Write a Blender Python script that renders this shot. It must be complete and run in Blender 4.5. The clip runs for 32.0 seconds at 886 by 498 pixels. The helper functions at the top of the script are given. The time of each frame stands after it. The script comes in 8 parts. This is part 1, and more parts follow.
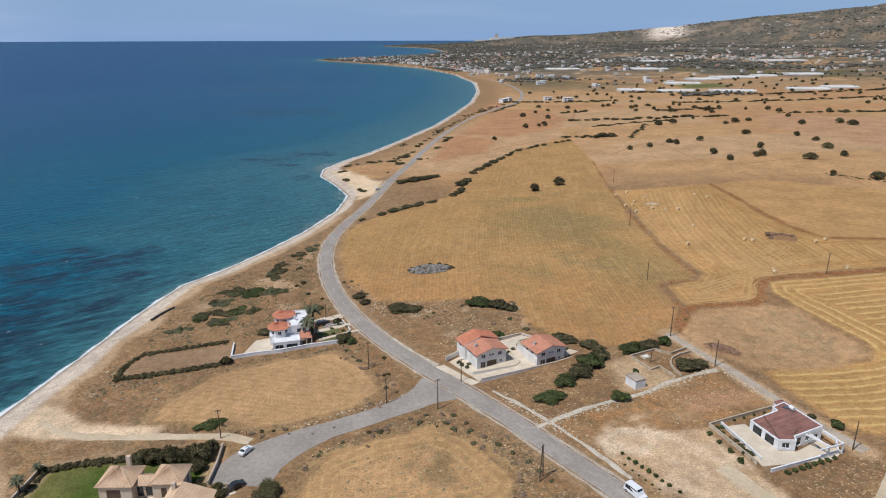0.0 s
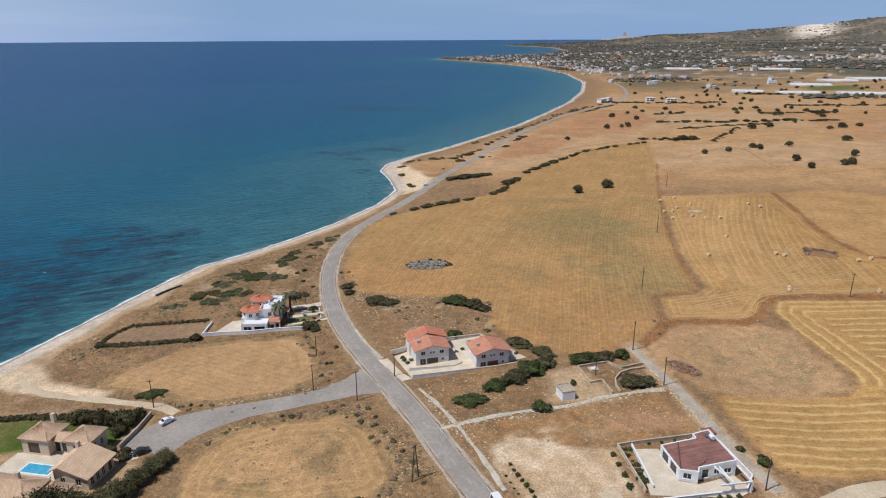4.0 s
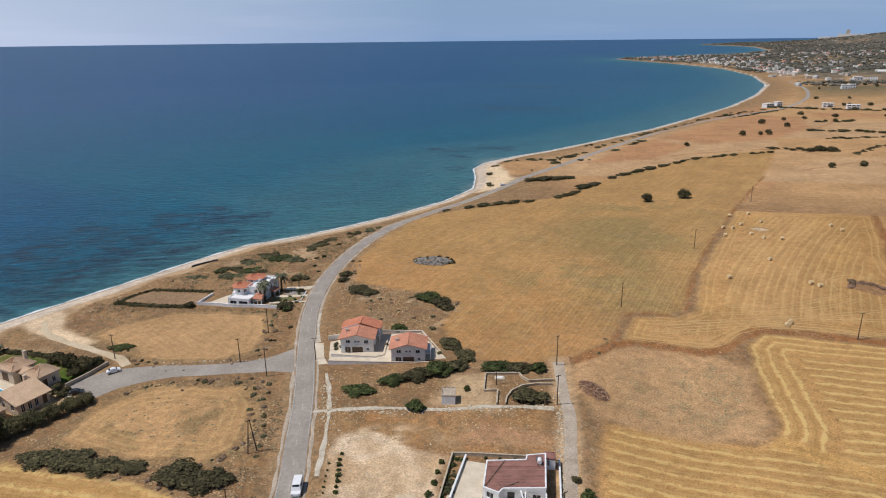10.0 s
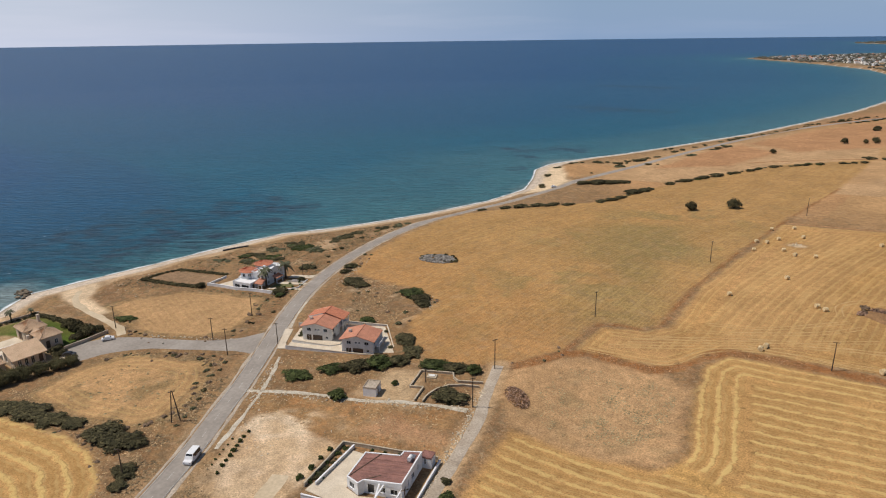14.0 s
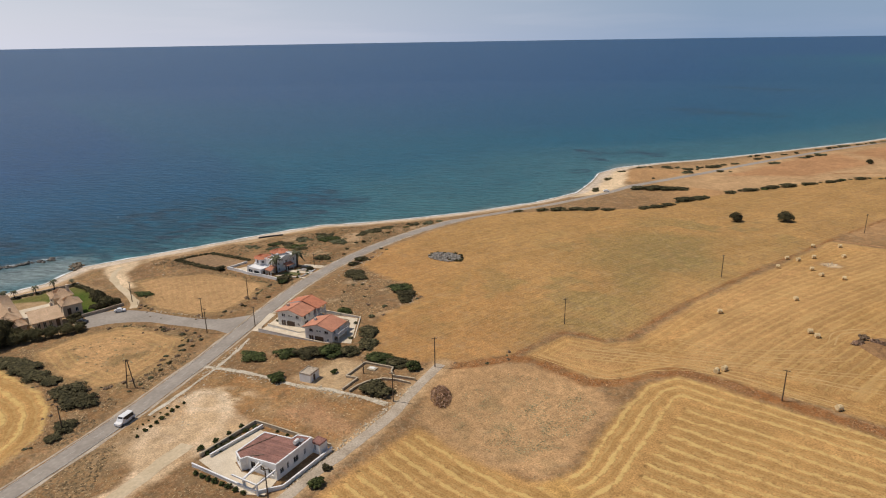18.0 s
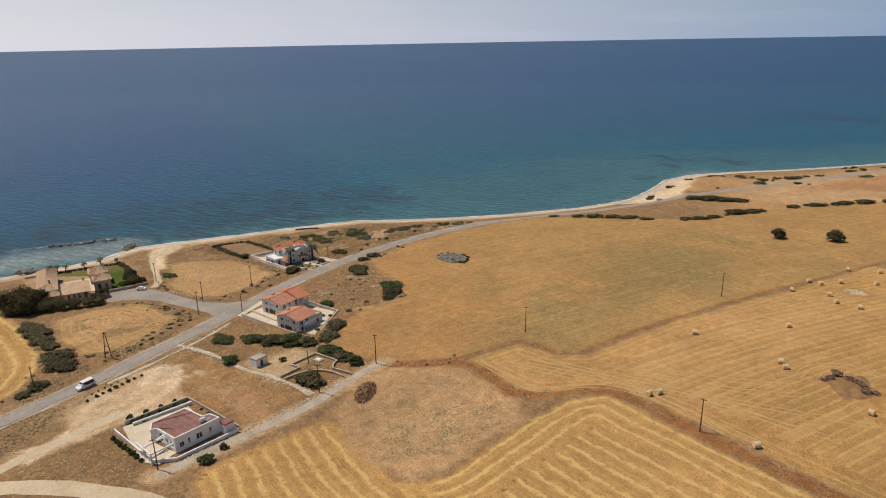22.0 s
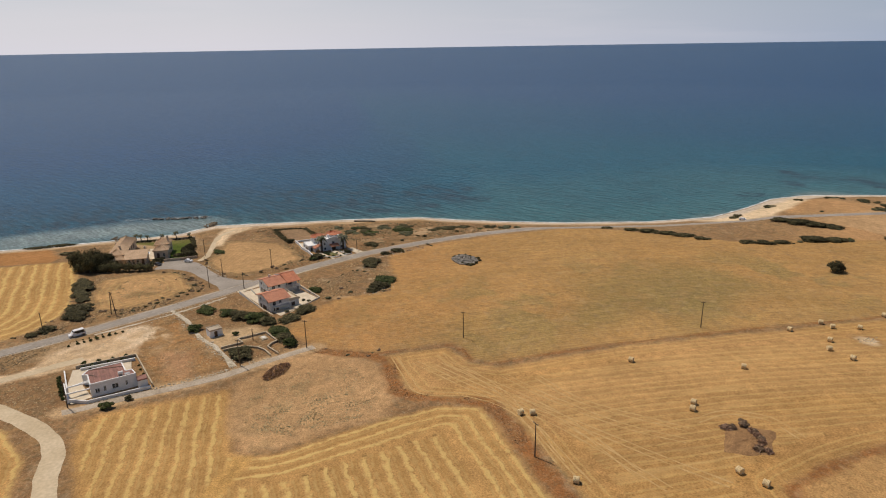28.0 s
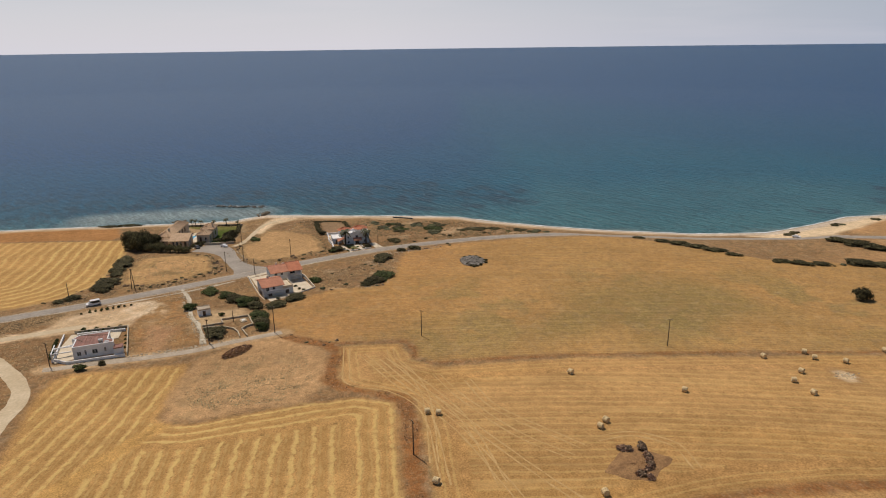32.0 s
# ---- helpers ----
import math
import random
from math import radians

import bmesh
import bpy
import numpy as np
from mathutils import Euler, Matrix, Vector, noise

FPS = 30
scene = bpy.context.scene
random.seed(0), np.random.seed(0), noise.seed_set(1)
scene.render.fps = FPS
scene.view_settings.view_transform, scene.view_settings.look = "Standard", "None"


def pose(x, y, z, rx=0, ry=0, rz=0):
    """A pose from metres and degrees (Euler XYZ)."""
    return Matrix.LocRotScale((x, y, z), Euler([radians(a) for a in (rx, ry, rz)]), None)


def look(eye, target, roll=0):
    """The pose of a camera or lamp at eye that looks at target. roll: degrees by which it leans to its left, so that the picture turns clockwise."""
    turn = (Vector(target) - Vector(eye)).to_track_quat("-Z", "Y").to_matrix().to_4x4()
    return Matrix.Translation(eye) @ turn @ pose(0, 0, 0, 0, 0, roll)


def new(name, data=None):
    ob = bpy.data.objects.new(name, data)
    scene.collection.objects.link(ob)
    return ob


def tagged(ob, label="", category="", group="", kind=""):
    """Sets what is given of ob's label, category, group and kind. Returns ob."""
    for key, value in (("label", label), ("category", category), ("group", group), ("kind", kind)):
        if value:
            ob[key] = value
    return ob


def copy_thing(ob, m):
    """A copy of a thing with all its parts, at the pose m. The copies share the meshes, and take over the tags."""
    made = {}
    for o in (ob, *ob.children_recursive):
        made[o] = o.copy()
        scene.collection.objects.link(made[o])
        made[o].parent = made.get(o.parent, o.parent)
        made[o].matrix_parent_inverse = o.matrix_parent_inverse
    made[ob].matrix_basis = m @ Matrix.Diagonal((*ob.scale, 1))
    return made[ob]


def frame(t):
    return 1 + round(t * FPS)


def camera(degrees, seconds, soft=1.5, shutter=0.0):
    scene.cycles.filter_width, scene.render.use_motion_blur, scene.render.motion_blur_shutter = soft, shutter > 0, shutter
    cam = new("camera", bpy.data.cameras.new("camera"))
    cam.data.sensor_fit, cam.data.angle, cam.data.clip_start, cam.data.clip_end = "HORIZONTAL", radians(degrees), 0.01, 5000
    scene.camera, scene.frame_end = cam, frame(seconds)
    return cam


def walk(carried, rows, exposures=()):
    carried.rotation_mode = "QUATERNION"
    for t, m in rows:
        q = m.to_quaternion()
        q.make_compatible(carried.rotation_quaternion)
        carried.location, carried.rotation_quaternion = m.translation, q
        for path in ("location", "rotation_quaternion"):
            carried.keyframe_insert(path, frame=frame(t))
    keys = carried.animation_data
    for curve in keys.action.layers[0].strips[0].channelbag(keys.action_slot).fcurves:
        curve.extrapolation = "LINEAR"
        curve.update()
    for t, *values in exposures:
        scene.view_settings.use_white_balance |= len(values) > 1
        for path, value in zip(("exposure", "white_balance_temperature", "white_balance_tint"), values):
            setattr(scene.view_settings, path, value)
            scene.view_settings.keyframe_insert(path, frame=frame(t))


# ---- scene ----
cam = camera(68.44, 32.0, soft=1.1)
PATH = [
    (0, (0.03, 0.03, 97.75), (1.56, 95.09, 66.77), -0.06),
    (1, (12.58, 0.61, 97.46), (9.55, 95.63, 66.45), -0.05),
    (2, (25.11, 1.47, 97.11), (17.51, 96.24, 66.11), -0.08),
    (3, (37.37, 2.86, 96.58), (25.17, 97.15, 65.58), -0.15),
    (3.5, (43.36, 3.91, 96.29), (28.87, 97.87, 65.28), -0.20),
    (5.5, (66.95, 9.31, 95.16), (43.35, 101.42, 64.20), -0.40),
    (6, (72.72, 10.81, 95.00), (46.87, 102.33, 64.07), -0.44),
    (7, (84.03, 13.89, 94.91), (53.77, 104.06, 64.03), -0.50),
    (8, (95.41, 17.28, 94.90), (60.82, 105.89, 64.07), -0.54),
    (9, (106.65, 21.19, 94.93), (67.81, 108.03, 64.11), -0.58),
    (10, (117.88, 25.77, 95.10), (74.89, 110.63, 64.27), -0.61),
    (11, (128.73, 30.85, 95.19), (81.65, 113.50, 64.33), -0.63),
    (12, (139.37, 36.51, 95.38), (88.34, 116.78, 64.50), -0.67),
    (13, (149.64, 42.51, 95.38), (94.84, 120.25, 64.51), -0.71),
    (14, (159.48, 48.88, 95.30), (101.06, 123.95, 64.45), -0.75),
    (14.5, (164.23, 52.22, 95.20), (104.05, 125.89, 64.36), -0.78),
    (16.5, (182.06, 66.40, 94.99), (115.15, 134.04, 64.19), -0.86),
    (17, (186.67, 70.60, 95.07), (118.16, 136.63, 64.29), -0.87),
    (18, (195.11, 78.84, 95.18), (123.49, 141.49, 64.42), -0.91),
    (19, (203.29, 87.57, 95.46), (128.73, 146.71, 64.72), -0.96),
    (20, (210.78, 96.64, 95.59), (133.45, 152.12, 64.88), -1.01),
    (21, (218.13, 106.45, 95.71), (138.20, 158.14, 65.04), -1.05),
    (22, (224.92, 116.27, 95.89), (142.57, 164.03, 65.28), -1.06),
    (23, (231.21, 126.46, 95.92), (146.62, 170.19, 65.37), -1.07),
    (24, (236.97, 136.86, 96.00), (150.34, 176.42, 65.52), -1.06),
    (25, (242.21, 147.40, 95.97), (153.74, 182.73, 65.56), -1.04),
    (25.5, (244.74, 152.94, 95.95), (155.43, 186.15, 65.58), -1.03),
    (27.5, (253.33, 174.74, 95.92), (161.20, 199.32, 65.79), -0.96),
    (28, (255.26, 180.39, 95.96), (162.55, 202.78, 65.89), -0.95),
    (29, (258.72, 191.90, 95.96), (165.03, 209.88, 66.01), -0.91),
    (30, (261.55, 203.36, 96.07), (167.09, 216.87, 66.18), -0.86),
    (31, (263.91, 214.95, 96.21), (168.90, 223.95, 66.33), -0.81),
    (32, (265.77, 226.82, 96.52), (170.45, 231.29, 66.62), -0.76),
]
walk(cam, [(t, look(eye, target, roll)) for t, eye, target, roll in PATH],
     exposures=[(0.0, 0.04, 6000, 11.5), (8.0, 0.02, 6120, 12), (13.0, 0.0, 6560, 12), (18.0, -0.02, 6950, 12.6), (22.0, -0.05, 7120, 13), (32.0, -0.16, 7280, 13.3)])

# ---------------------------------------------------------------- light
SUN_FROM = Vector((-0.81, -0.58, 0.0)).normalized()
SUN_UP = radians(61)
world = bpy.data.worlds.new("sky")
scene.world = world
world.use_nodes = True
wn, wl = world.node_tree.nodes, world.node_tree.links
sky = wn.new("ShaderNodeTexSky")
sky.sky_type, sky.sun_disc = "NISHITA", False
sky.sun_elevation = SUN_UP
sky.sun_rotation = math.atan2(SUN_FROM.x, SUN_FROM.y)
sky.air_density, sky.dust_density, sky.ozone_density = 1.0, 0.35, 3.0
# thin streaks of cloud low over the horizon
wco, wmap = wn.new("ShaderNodeTexCoord"), wn.new("ShaderNodeMapping")
wmap.inputs["Scale"].default_value = (2.0, 2.0, 26.0)
wnoise, wramp, wmix = wn.new("ShaderNodeTexNoise"), wn.new("ShaderNodeValToRGB"), wn.new("ShaderNodeMix")
wnoise.inputs["Scale"].default_value, wnoise.inputs["Detail"].default_value = 1.6, 7.0
wramp.color_ramp.elements[0].position, wramp.color_ramp.elements[1].position = 0.50, 0.80
wramp.color_ramp.elements[1].color = (0.34, 0.34, 0.34, 1)
wmix.data_type = "RGBA"
wmix.inputs["B"].default_value = (11.2, 11.5, 13.3, 1)
wl.new(wco.outputs["Generated"], wmap.inputs["Vector"])
wl.new(wmap.outputs["Vector"], wnoise.inputs["Vector"])
wl.new(wnoise.outputs["Fac"], wramp.inputs["Fac"])
# sea haze: the lowest few degrees of the sky pale towards the horizon
wsep, whaze, wfade = wn.new("ShaderNodeSeparateXYZ"), wn.new("ShaderNodeMix"), wn.new("ShaderNodeMapRange")
whaze.data_type = "RGBA"
# paler towards the sun, bluer away from it
wdot, wside, wtone = wn.new("ShaderNodeVectorMath"), wn.new("ShaderNodeMapRange"), wn.new("ShaderNodeMix")
wdot.operation = "DOT_PRODUCT"
wdot.inputs[1].default_value = SUN_FROM
for key, v in (("From Min", -0.16), ("From Max", 0.85), ("To Min", 0.0), ("To Max", 1.0)):
    wside.inputs[key].default_value = v
wtone.data_type = "RGBA"
wtone.inputs["A"].default_value, wtone.inputs["B"].default_value = (3.6, 5.7, 9.2, 1), (11.2, 12.0, 14.4, 1)
wl.new(wco.outputs["Generated"], wdot.inputs[0])
wl.new(wdot.outputs["Value"], wside.inputs["Value"])
wl.new(wside.outputs["Result"], wtone.inputs["Factor"])
# the clouds gather on the sun's side
wthin, wless = wn.new("ShaderNodeMapRange"), wn.new("ShaderNodeMath")
wthin.inputs["To Min"].default_value, wthin.inputs["To Max"].default_value = 0.25, 1.0
wless.operation = "MULTIPLY"
wl.new(wside.outputs["Result"], wthin.inputs["Value"])
wl.new(wthin.outputs["Result"], wless.inputs[0])
wl.new(wramp.outputs["Color"], wless.inputs[1])
wl.new(wless.outputs[0], wmix.inputs["Factor"])
wl.new(wtone.outputs["Result"], whaze.inputs["B"])
for key, v in (("From Min", 0.0), ("From Max", 0.30), ("To Min", 0.88), ("To Max", 0.0)):
    wfade.inputs[key].default_value = v
wl.new(wco.outputs["Generated"], wsep.inputs["Vector"])
wl.new(wsep.outputs["Z"], wfade.inputs["Value"])
wl.new(wfade.outputs["Result"], whaze.inputs["Factor"])
wl.new(sky.outputs["Color"], whaze.inputs["A"])
wl.new(whaze.outputs["Result"], wmix.inputs["A"])
wl.new(wmix.outputs["Result"], wn["Background"].inputs["Color"])
wn["Background"].inputs["Strength"].default_value = 0.065
sun = new("sun", bpy.data.lights.new("sun", "SUN"))
sun.data.energy, sun.data.angle, sun.data.color = 3.5, radians(0.6), (1.0, 0.95, 0.87)
sun.matrix_world = look(SUN_FROM * 100 + Vector((0, 0, 100 * math.tan(SUN_UP))), (0, 0, 0))


# ---------------------------------------------------------------- materials
def material(name, colour, second=None, scale=1.0, rough=0.85, bump=0.0, metal=0.0, fine=9.0, spread=0.25, per_thing=0.0, island=0.0):
    """A surface with variation at two scales, laid in world metres."""
    m = bpy.data.materials.new(name)
    m.use_nodes = True
    n, l = m.node_tree.nodes, m.node_tree.links
    b = n["Principled BSDF"]
    geo = n.new("ShaderNodeNewGeometry")
    big, small = n.new("ShaderNodeTexNoise"), n.new("ShaderNodeTexNoise")
    big.inputs["Scale"].default_value, big.inputs["Detail"].default_value = scale, 5
    small.inputs["Scale"].default_value, small.inputs["Detail"].default_value = scale * fine, 3
    mix = n.new("ShaderNodeMix")
    mix.data_type = "RGBA"
    ramp = n.new("ShaderNodeMapRange")
    ramp.inputs["From Min"].default_value, ramp.inputs["From Max"].default_value = 0.35, 0.65
    mix.inputs["A"].default_value = (*colour, 1)
    mix.inputs["B"].default_value = (*(second or [c * 0.75 for c in colour]), 1)
    val = n.new("ShaderNodeMapRange")
    val.inputs["From Min"].default_value, val.inputs["From Max"].default_value = 0.3, 0.7
    val.inputs["To Min"].default_value, val.inputs["To Max"].default_value = 1 - spread, 1 + spread
    hsv = n.new("ShaderNodeHueSaturation")
    for tex in (big, small):
        l.new(geo.outputs["Position"], tex.inputs["Vector"])
    l.new(big.outputs["Fac"], ramp.inputs["Value"])
    l.new(ramp.outputs["Result"], mix.inputs["Factor"])
    l.new(small.outputs["Fac"], val.inputs["Value"])
    last = val.outputs["Result"]
    for amount, socket in ((per_thing, "thing"), (island, "island")):
        if amount:
            src = n.new("ShaderNodeObjectInfo").outputs["Random"] if socket == "thing" else geo.outputs["Random Per Island"]
            r = n.new("ShaderNodeMapRange")
            r.inputs["To Min"].default_value, r.inputs["To Max"].default_value = 1 - amount, 1 + amount
            mul = n.new("ShaderNodeMath")
            mul.operation = "MULTIPLY"
            l.new(src, r.inputs["Value"])
            l.new(r.outputs["Result"], mul.inputs[0])
            l.new(last, mul.inputs[1])
            last = mul.outputs[0]
    l.new(last, hsv.inputs["Value"])
    l.new(mix.outputs["Result"], hsv.inputs["Color"])
    l.new(hsv.outputs["Color"], b.inputs["Base Color"])
    b.inputs["Roughness"].default_value, b.inputs["Metallic"].default_value = rough, metal
    if rough > 0.8:
        b.inputs["Specular IOR Level"].default_value = 0.2
    if bump:
        bn = n.new("ShaderNodeBump")
        bn.inputs["Strength"].default_value, bn.inputs["Distance"].default_value = 0.6, bump
        l.new(small.outputs["Fac"], bn.inputs["Height"])
        l.new(bn.outputs["Normal"], b.inputs["Normal"])
    return m


M_ASPHALT = material("asphalt", (0.285, 0.25, 0.213), (0.345, 0.305, 0.262), 0.12, 0.9, 0.01, spread=0.12)
M_CONCRETE = material("worn_concrete", (0.47, 0.395, 0.31), (0.37, 0.30, 0.225), 0.25, 0.9, 0.02, spread=0.22)
M_DIRT = material("dirt_track", (0.58, 0.47, 0.325), (0.50, 0.395, 0.26), 0.15, 0.95, 0.02, spread=0.12)
M_LINE = material("road_paint", (0.52, 0.49, 0.44), (0.38, 0.35, 0.31), 0.8, 0.8)
M_KERB = material("pale_kerb", (0.58, 0.52, 0.42), (0.42, 0.36, 0.27), 0.8, 0.9, 0.02)
M_WHITE = material("white_render", (0.80, 0.80, 0.80), (0.70, 0.70, 0.69), 0.5, 0.8, spread=0.06)
M_OFFWHITE = material("greyish_render", (0.79, 0.77, 0.73), (0.66, 0.64, 0.60), 0.5, 0.85, spread=0.08)
M_CREAM = material("cream_stucco", (0.64, 0.53, 0.41), (0.55, 0.45, 0.34), 0.4, 0.85, spread=0.1)
M_RIDGE = material("dusty_ridge_tiles", (0.36, 0.20, 0.155), (0.28, 0.15, 0.115), 0.6, 0.85)
M_PAVING = material("pale_paving", (0.66, 0.57, 0.44), (0.56, 0.47, 0.35), 0.4, 0.85, spread=0.12)
M_TERRACOTTA = material("terracotta_tiles", (0.57, 0.225, 0.13), (0.47, 0.185, 0.11), 0.5, 0.85, 0.02, spread=0.25)
M_SALMON = material("salmon_tiles", (0.555, 0.258, 0.165), (0.46, 0.21, 0.135), 0.5, 0.85, 0.02, spread=0.2)
M_BROWN = material("brown_tiles", (0.285, 0.135, 0.105), (0.20, 0.092, 0.073), 0.5, 0.8, 0.02, spread=0.25, island=0.14)
M_SANDTILE = material("sand_tiles", (0.64, 0.46, 0.31), (0.55, 0.385, 0.25), 0.5, 0.85, 0.02, spread=0.2)
M_GLASS = material("dark_window_glass", (0.02, 0.025, 0.03), (0.03, 0.035, 0.04), 0.5, 0.12)
M_SHUTTER_RECESS = material("brown_shutter_recess", (0.11, 0.065, 0.04), (0.08, 0.05, 0.03), 2.0, 0.6)
M_WOOD = material("grey_pole_wood", (0.13, 0.095, 0.065), (0.09, 0.07, 0.05), 1.5, 0.9, 0.01)
M_METAL = material("dull_metal", (0.35, 0.35, 0.36), (0.28, 0.28, 0.29), 2.0, 0.45, metal=0.8)
M_LEAF = material("olive_foliage", (0.100, 0.085, 0.040), (0.058, 0.053, 0.025), 0.5, 0.9, per_thing=0.25, island=0.55)
M_LEAF_GREEN = material("green_foliage", (0.078, 0.092, 0.030), (0.046, 0.060, 0.019), 0.5, 0.9, per_thing=0.2, island=0.55)
# distant olive foliage, its colour lightened and greyed to include haze
M_GROVE = material("haze_greyed_groves", (0.130, 0.120, 0.094), (0.085, 0.080, 0.064), 0.02, 0.95, island=0.4)
M_LEAF_GREY = material("grey_green_foliage", (0.11, 0.105, 0.045), (0.075, 0.075, 0.032), 0.5, 0.8, per_thing=0.2, island=0.4)
M_EVERGREEN = material("evergreen_foliage", (0.115, 0.102, 0.046), (0.066, 0.062, 0.028), 0.4, 0.9, per_thing=0.2, island=0.55)
M_DRY = material("dry_scrub", (0.52, 0.37, 0.205), (0.40, 0.265, 0.14), 0.3, 0.95, island=0.35)
M_SAGE = material("grey_sage_scrub", (0.29, 0.21, 0.12), (0.20, 0.145, 0.082), 0.25, 0.95, island=0.35)
M_WEED = material("field_weed", (0.36, 0.30, 0.165), (0.27, 0.225, 0.12), 0.3, 0.95, island=0.3)
M_MARGIN = material("margin_weed", (0.42, 0.235, 0.115), (0.28, 0.145, 0.062), 0.3, 0.95, island=0.3)
M_EARTH = material("brown_earth", (0.31, 0.178, 0.082), (0.225, 0.125, 0.06), 0.6, 0.95, 0.08, spread=0.4)
M_MARKS = material("flattened_straw", (0.525, 0.345, 0.155), (0.43, 0.27, 0.112), 0.7, 0.95, spread=0.2)
M_BRUSH = material("cut_branches", (0.44, 0.285, 0.195), (0.31, 0.20, 0.14), 0.8, 0.95, island=0.4)
M_TWIG = material("dead_twigs", (0.30, 0.205, 0.135), (0.20, 0.14, 0.092), 0.6, 0.95, island=0.4)
M_BARK = material("bark", (0.12, 0.085, 0.055), (0.08, 0.06, 0.04), 1.5, 0.95, 0.02)
M_STRAW = material("baled_straw", (0.72, 0.57, 0.33), (0.60, 0.45, 0.25), 1.5, 0.95, 0.03)
M_LIME = material("limestone", (0.55, 0.465, 0.345), (0.43, 0.355, 0.25), 0.6, 0.95, 0.03, island=0.25)
M_GREYROCK = material("grey_rock", (0.27, 0.245, 0.215), (0.175, 0.16, 0.14), 0.4, 0.95, 0.05, island=0.35)
M_DARKROCK = material("wet_dark_rock", (0.10, 0.09, 0.075), (0.06, 0.055, 0.05), 0.4, 0.6, 0.05, island=0.3)
M_BOULDER = material("brown_boulder", (0.24, 0.19, 0.135), (0.16, 0.13, 0.095), 0.5, 0.95, 0.05, island=0.3)
M_POOL = material("pool_water", (0.08, 0.42, 0.62), (0.06, 0.36, 0.55), 0.5, 0.08)
M_CARWHITE = material("white_car_paint", (0.80, 0.80, 0.80), (0.75, 0.75, 0.75), 1.0, 0.3, spread=0.03)
M_CARDARK = material("dark_car_paint", (0.03, 0.032, 0.036), (0.04, 0.042, 0.045), 1.0, 0.3, spread=0.03)
M_TYRE = material("tyre_rubber", (0.02, 0.02, 0.02), (0.03, 0.03, 0.03), 2.0, 0.8)
M_PALM = material("palm_fronds", (0.115, 0.115, 0.055), (0.075, 0.08, 0.038), 0.5, 0.7, island=0.4)
M_PLASTIC = material("greenhouse_film", (0.72, 0.69, 0.64), (0.56, 0.54, 0.50), 0.05, 0.5, spread=0.08)
M_TOWN = material("town_render", (0.74, 0.71, 0.66), (0.55, 0.51, 0.45), 0.004, 0.85, island=0.3)
M_LAWN = material("garden_lawn", (0.115, 0.125, 0.045), (0.17, 0.155, 0.07), 0.6, 0.95, 0.02)
M_BLACK = material("black_boom", (0.03, 0.03, 0.032), (0.05, 0.05, 0.05), 1.0, 0.6)


# ---------------------------------------------------------------- small tools
def mesh_of(name, verts, faces, mat):
    me = bpy.data.meshes.new(name)
    me.from_pydata(verts, [], faces)
    me.update()
    me.materials.append(mat)
    return me


def part(name, bm, mat, parent=None, label=""):
    """One mesh object out of a bmesh, or out of a ready mesh, under its thing."""
    if isinstance(bm, bpy.types.Mesh):
        me = bm
    else:
        me = bpy.data.meshes.new(name)
        bmesh.ops.recalc_face_normals(bm, faces=bm.faces)
        bm.to_mesh(me)
        bm.free()
        me.materials.append(mat)
    ob = new(name, me)
    if parent is not None:
        ob.parent = parent
    if label:
        tagged(ob, label)
    return ob


def thing(name, label, category, m, group="", kind=""):
    e = new(name)
    e.matrix_world = m
    return tagged(e, label, category, group, kind)


def box(bm, x0, x1, y0, y1, z0, z1, bevel=0.0):
    r = bmesh.ops.create_cube(bm, size=1.0)
    for v in r["verts"]:
        v.co = Vector((x0 + (v.co.x + 0.5) * (x1 - x0), y0 + (v.co.y + 0.5) * (y1 - y0), z0 + (v.co.z + 0.5) * (z1 - z0)))
    if bevel:
        bmesh.ops.bevel(bm, geom=list({e for v in r["verts"] for e in v.link_edges}), offset=bevel, segments=1, affect="EDGES")
    return bm


def boxed(*args, **kw):
    return box(bmesh.new(), *args, **kw)


def tube(bm, points, radii, sides=7):
    """A tapered tube along points."""
    rings = []
    for i, p in enumerate(points):
        p = Vector(p)
        d = (Vector(points[min(i + 1, len(points) - 1)]) - Vector(points[max(i - 1, 0)])).normalized()
        a = d.orthogonal().normalized()
        c = d.cross(a)
        rings.append([bm.verts.new(p + radii[i] * (a * math.cos(k * math.tau / sides) + c * math.sin(k * math.tau / sides))) for k in range(sides)])
    for r0, r1 in zip(rings, rings[1:]):
        for k in range(sides):
            bm.faces.new((r0[k], r0[(k + 1) % sides], r1[(k + 1) % sides], r1[k]))
    bm.faces.new(rings[0][::-1])
    bm.faces.new(rings[-1])
    return bm


# ---------------------------------------------------------------- the lie of the land
CX, CY, CH = 150.0, 70.0, 96.0
EARTH = 7.3e6
DEP_END = 2 * math.sqrt(CH / (2 * EARTH))
NEAR, FAR = 1500.0, 4750.0
DEP_NEAR = CH / NEAR + NEAR / (2 * EARTH)


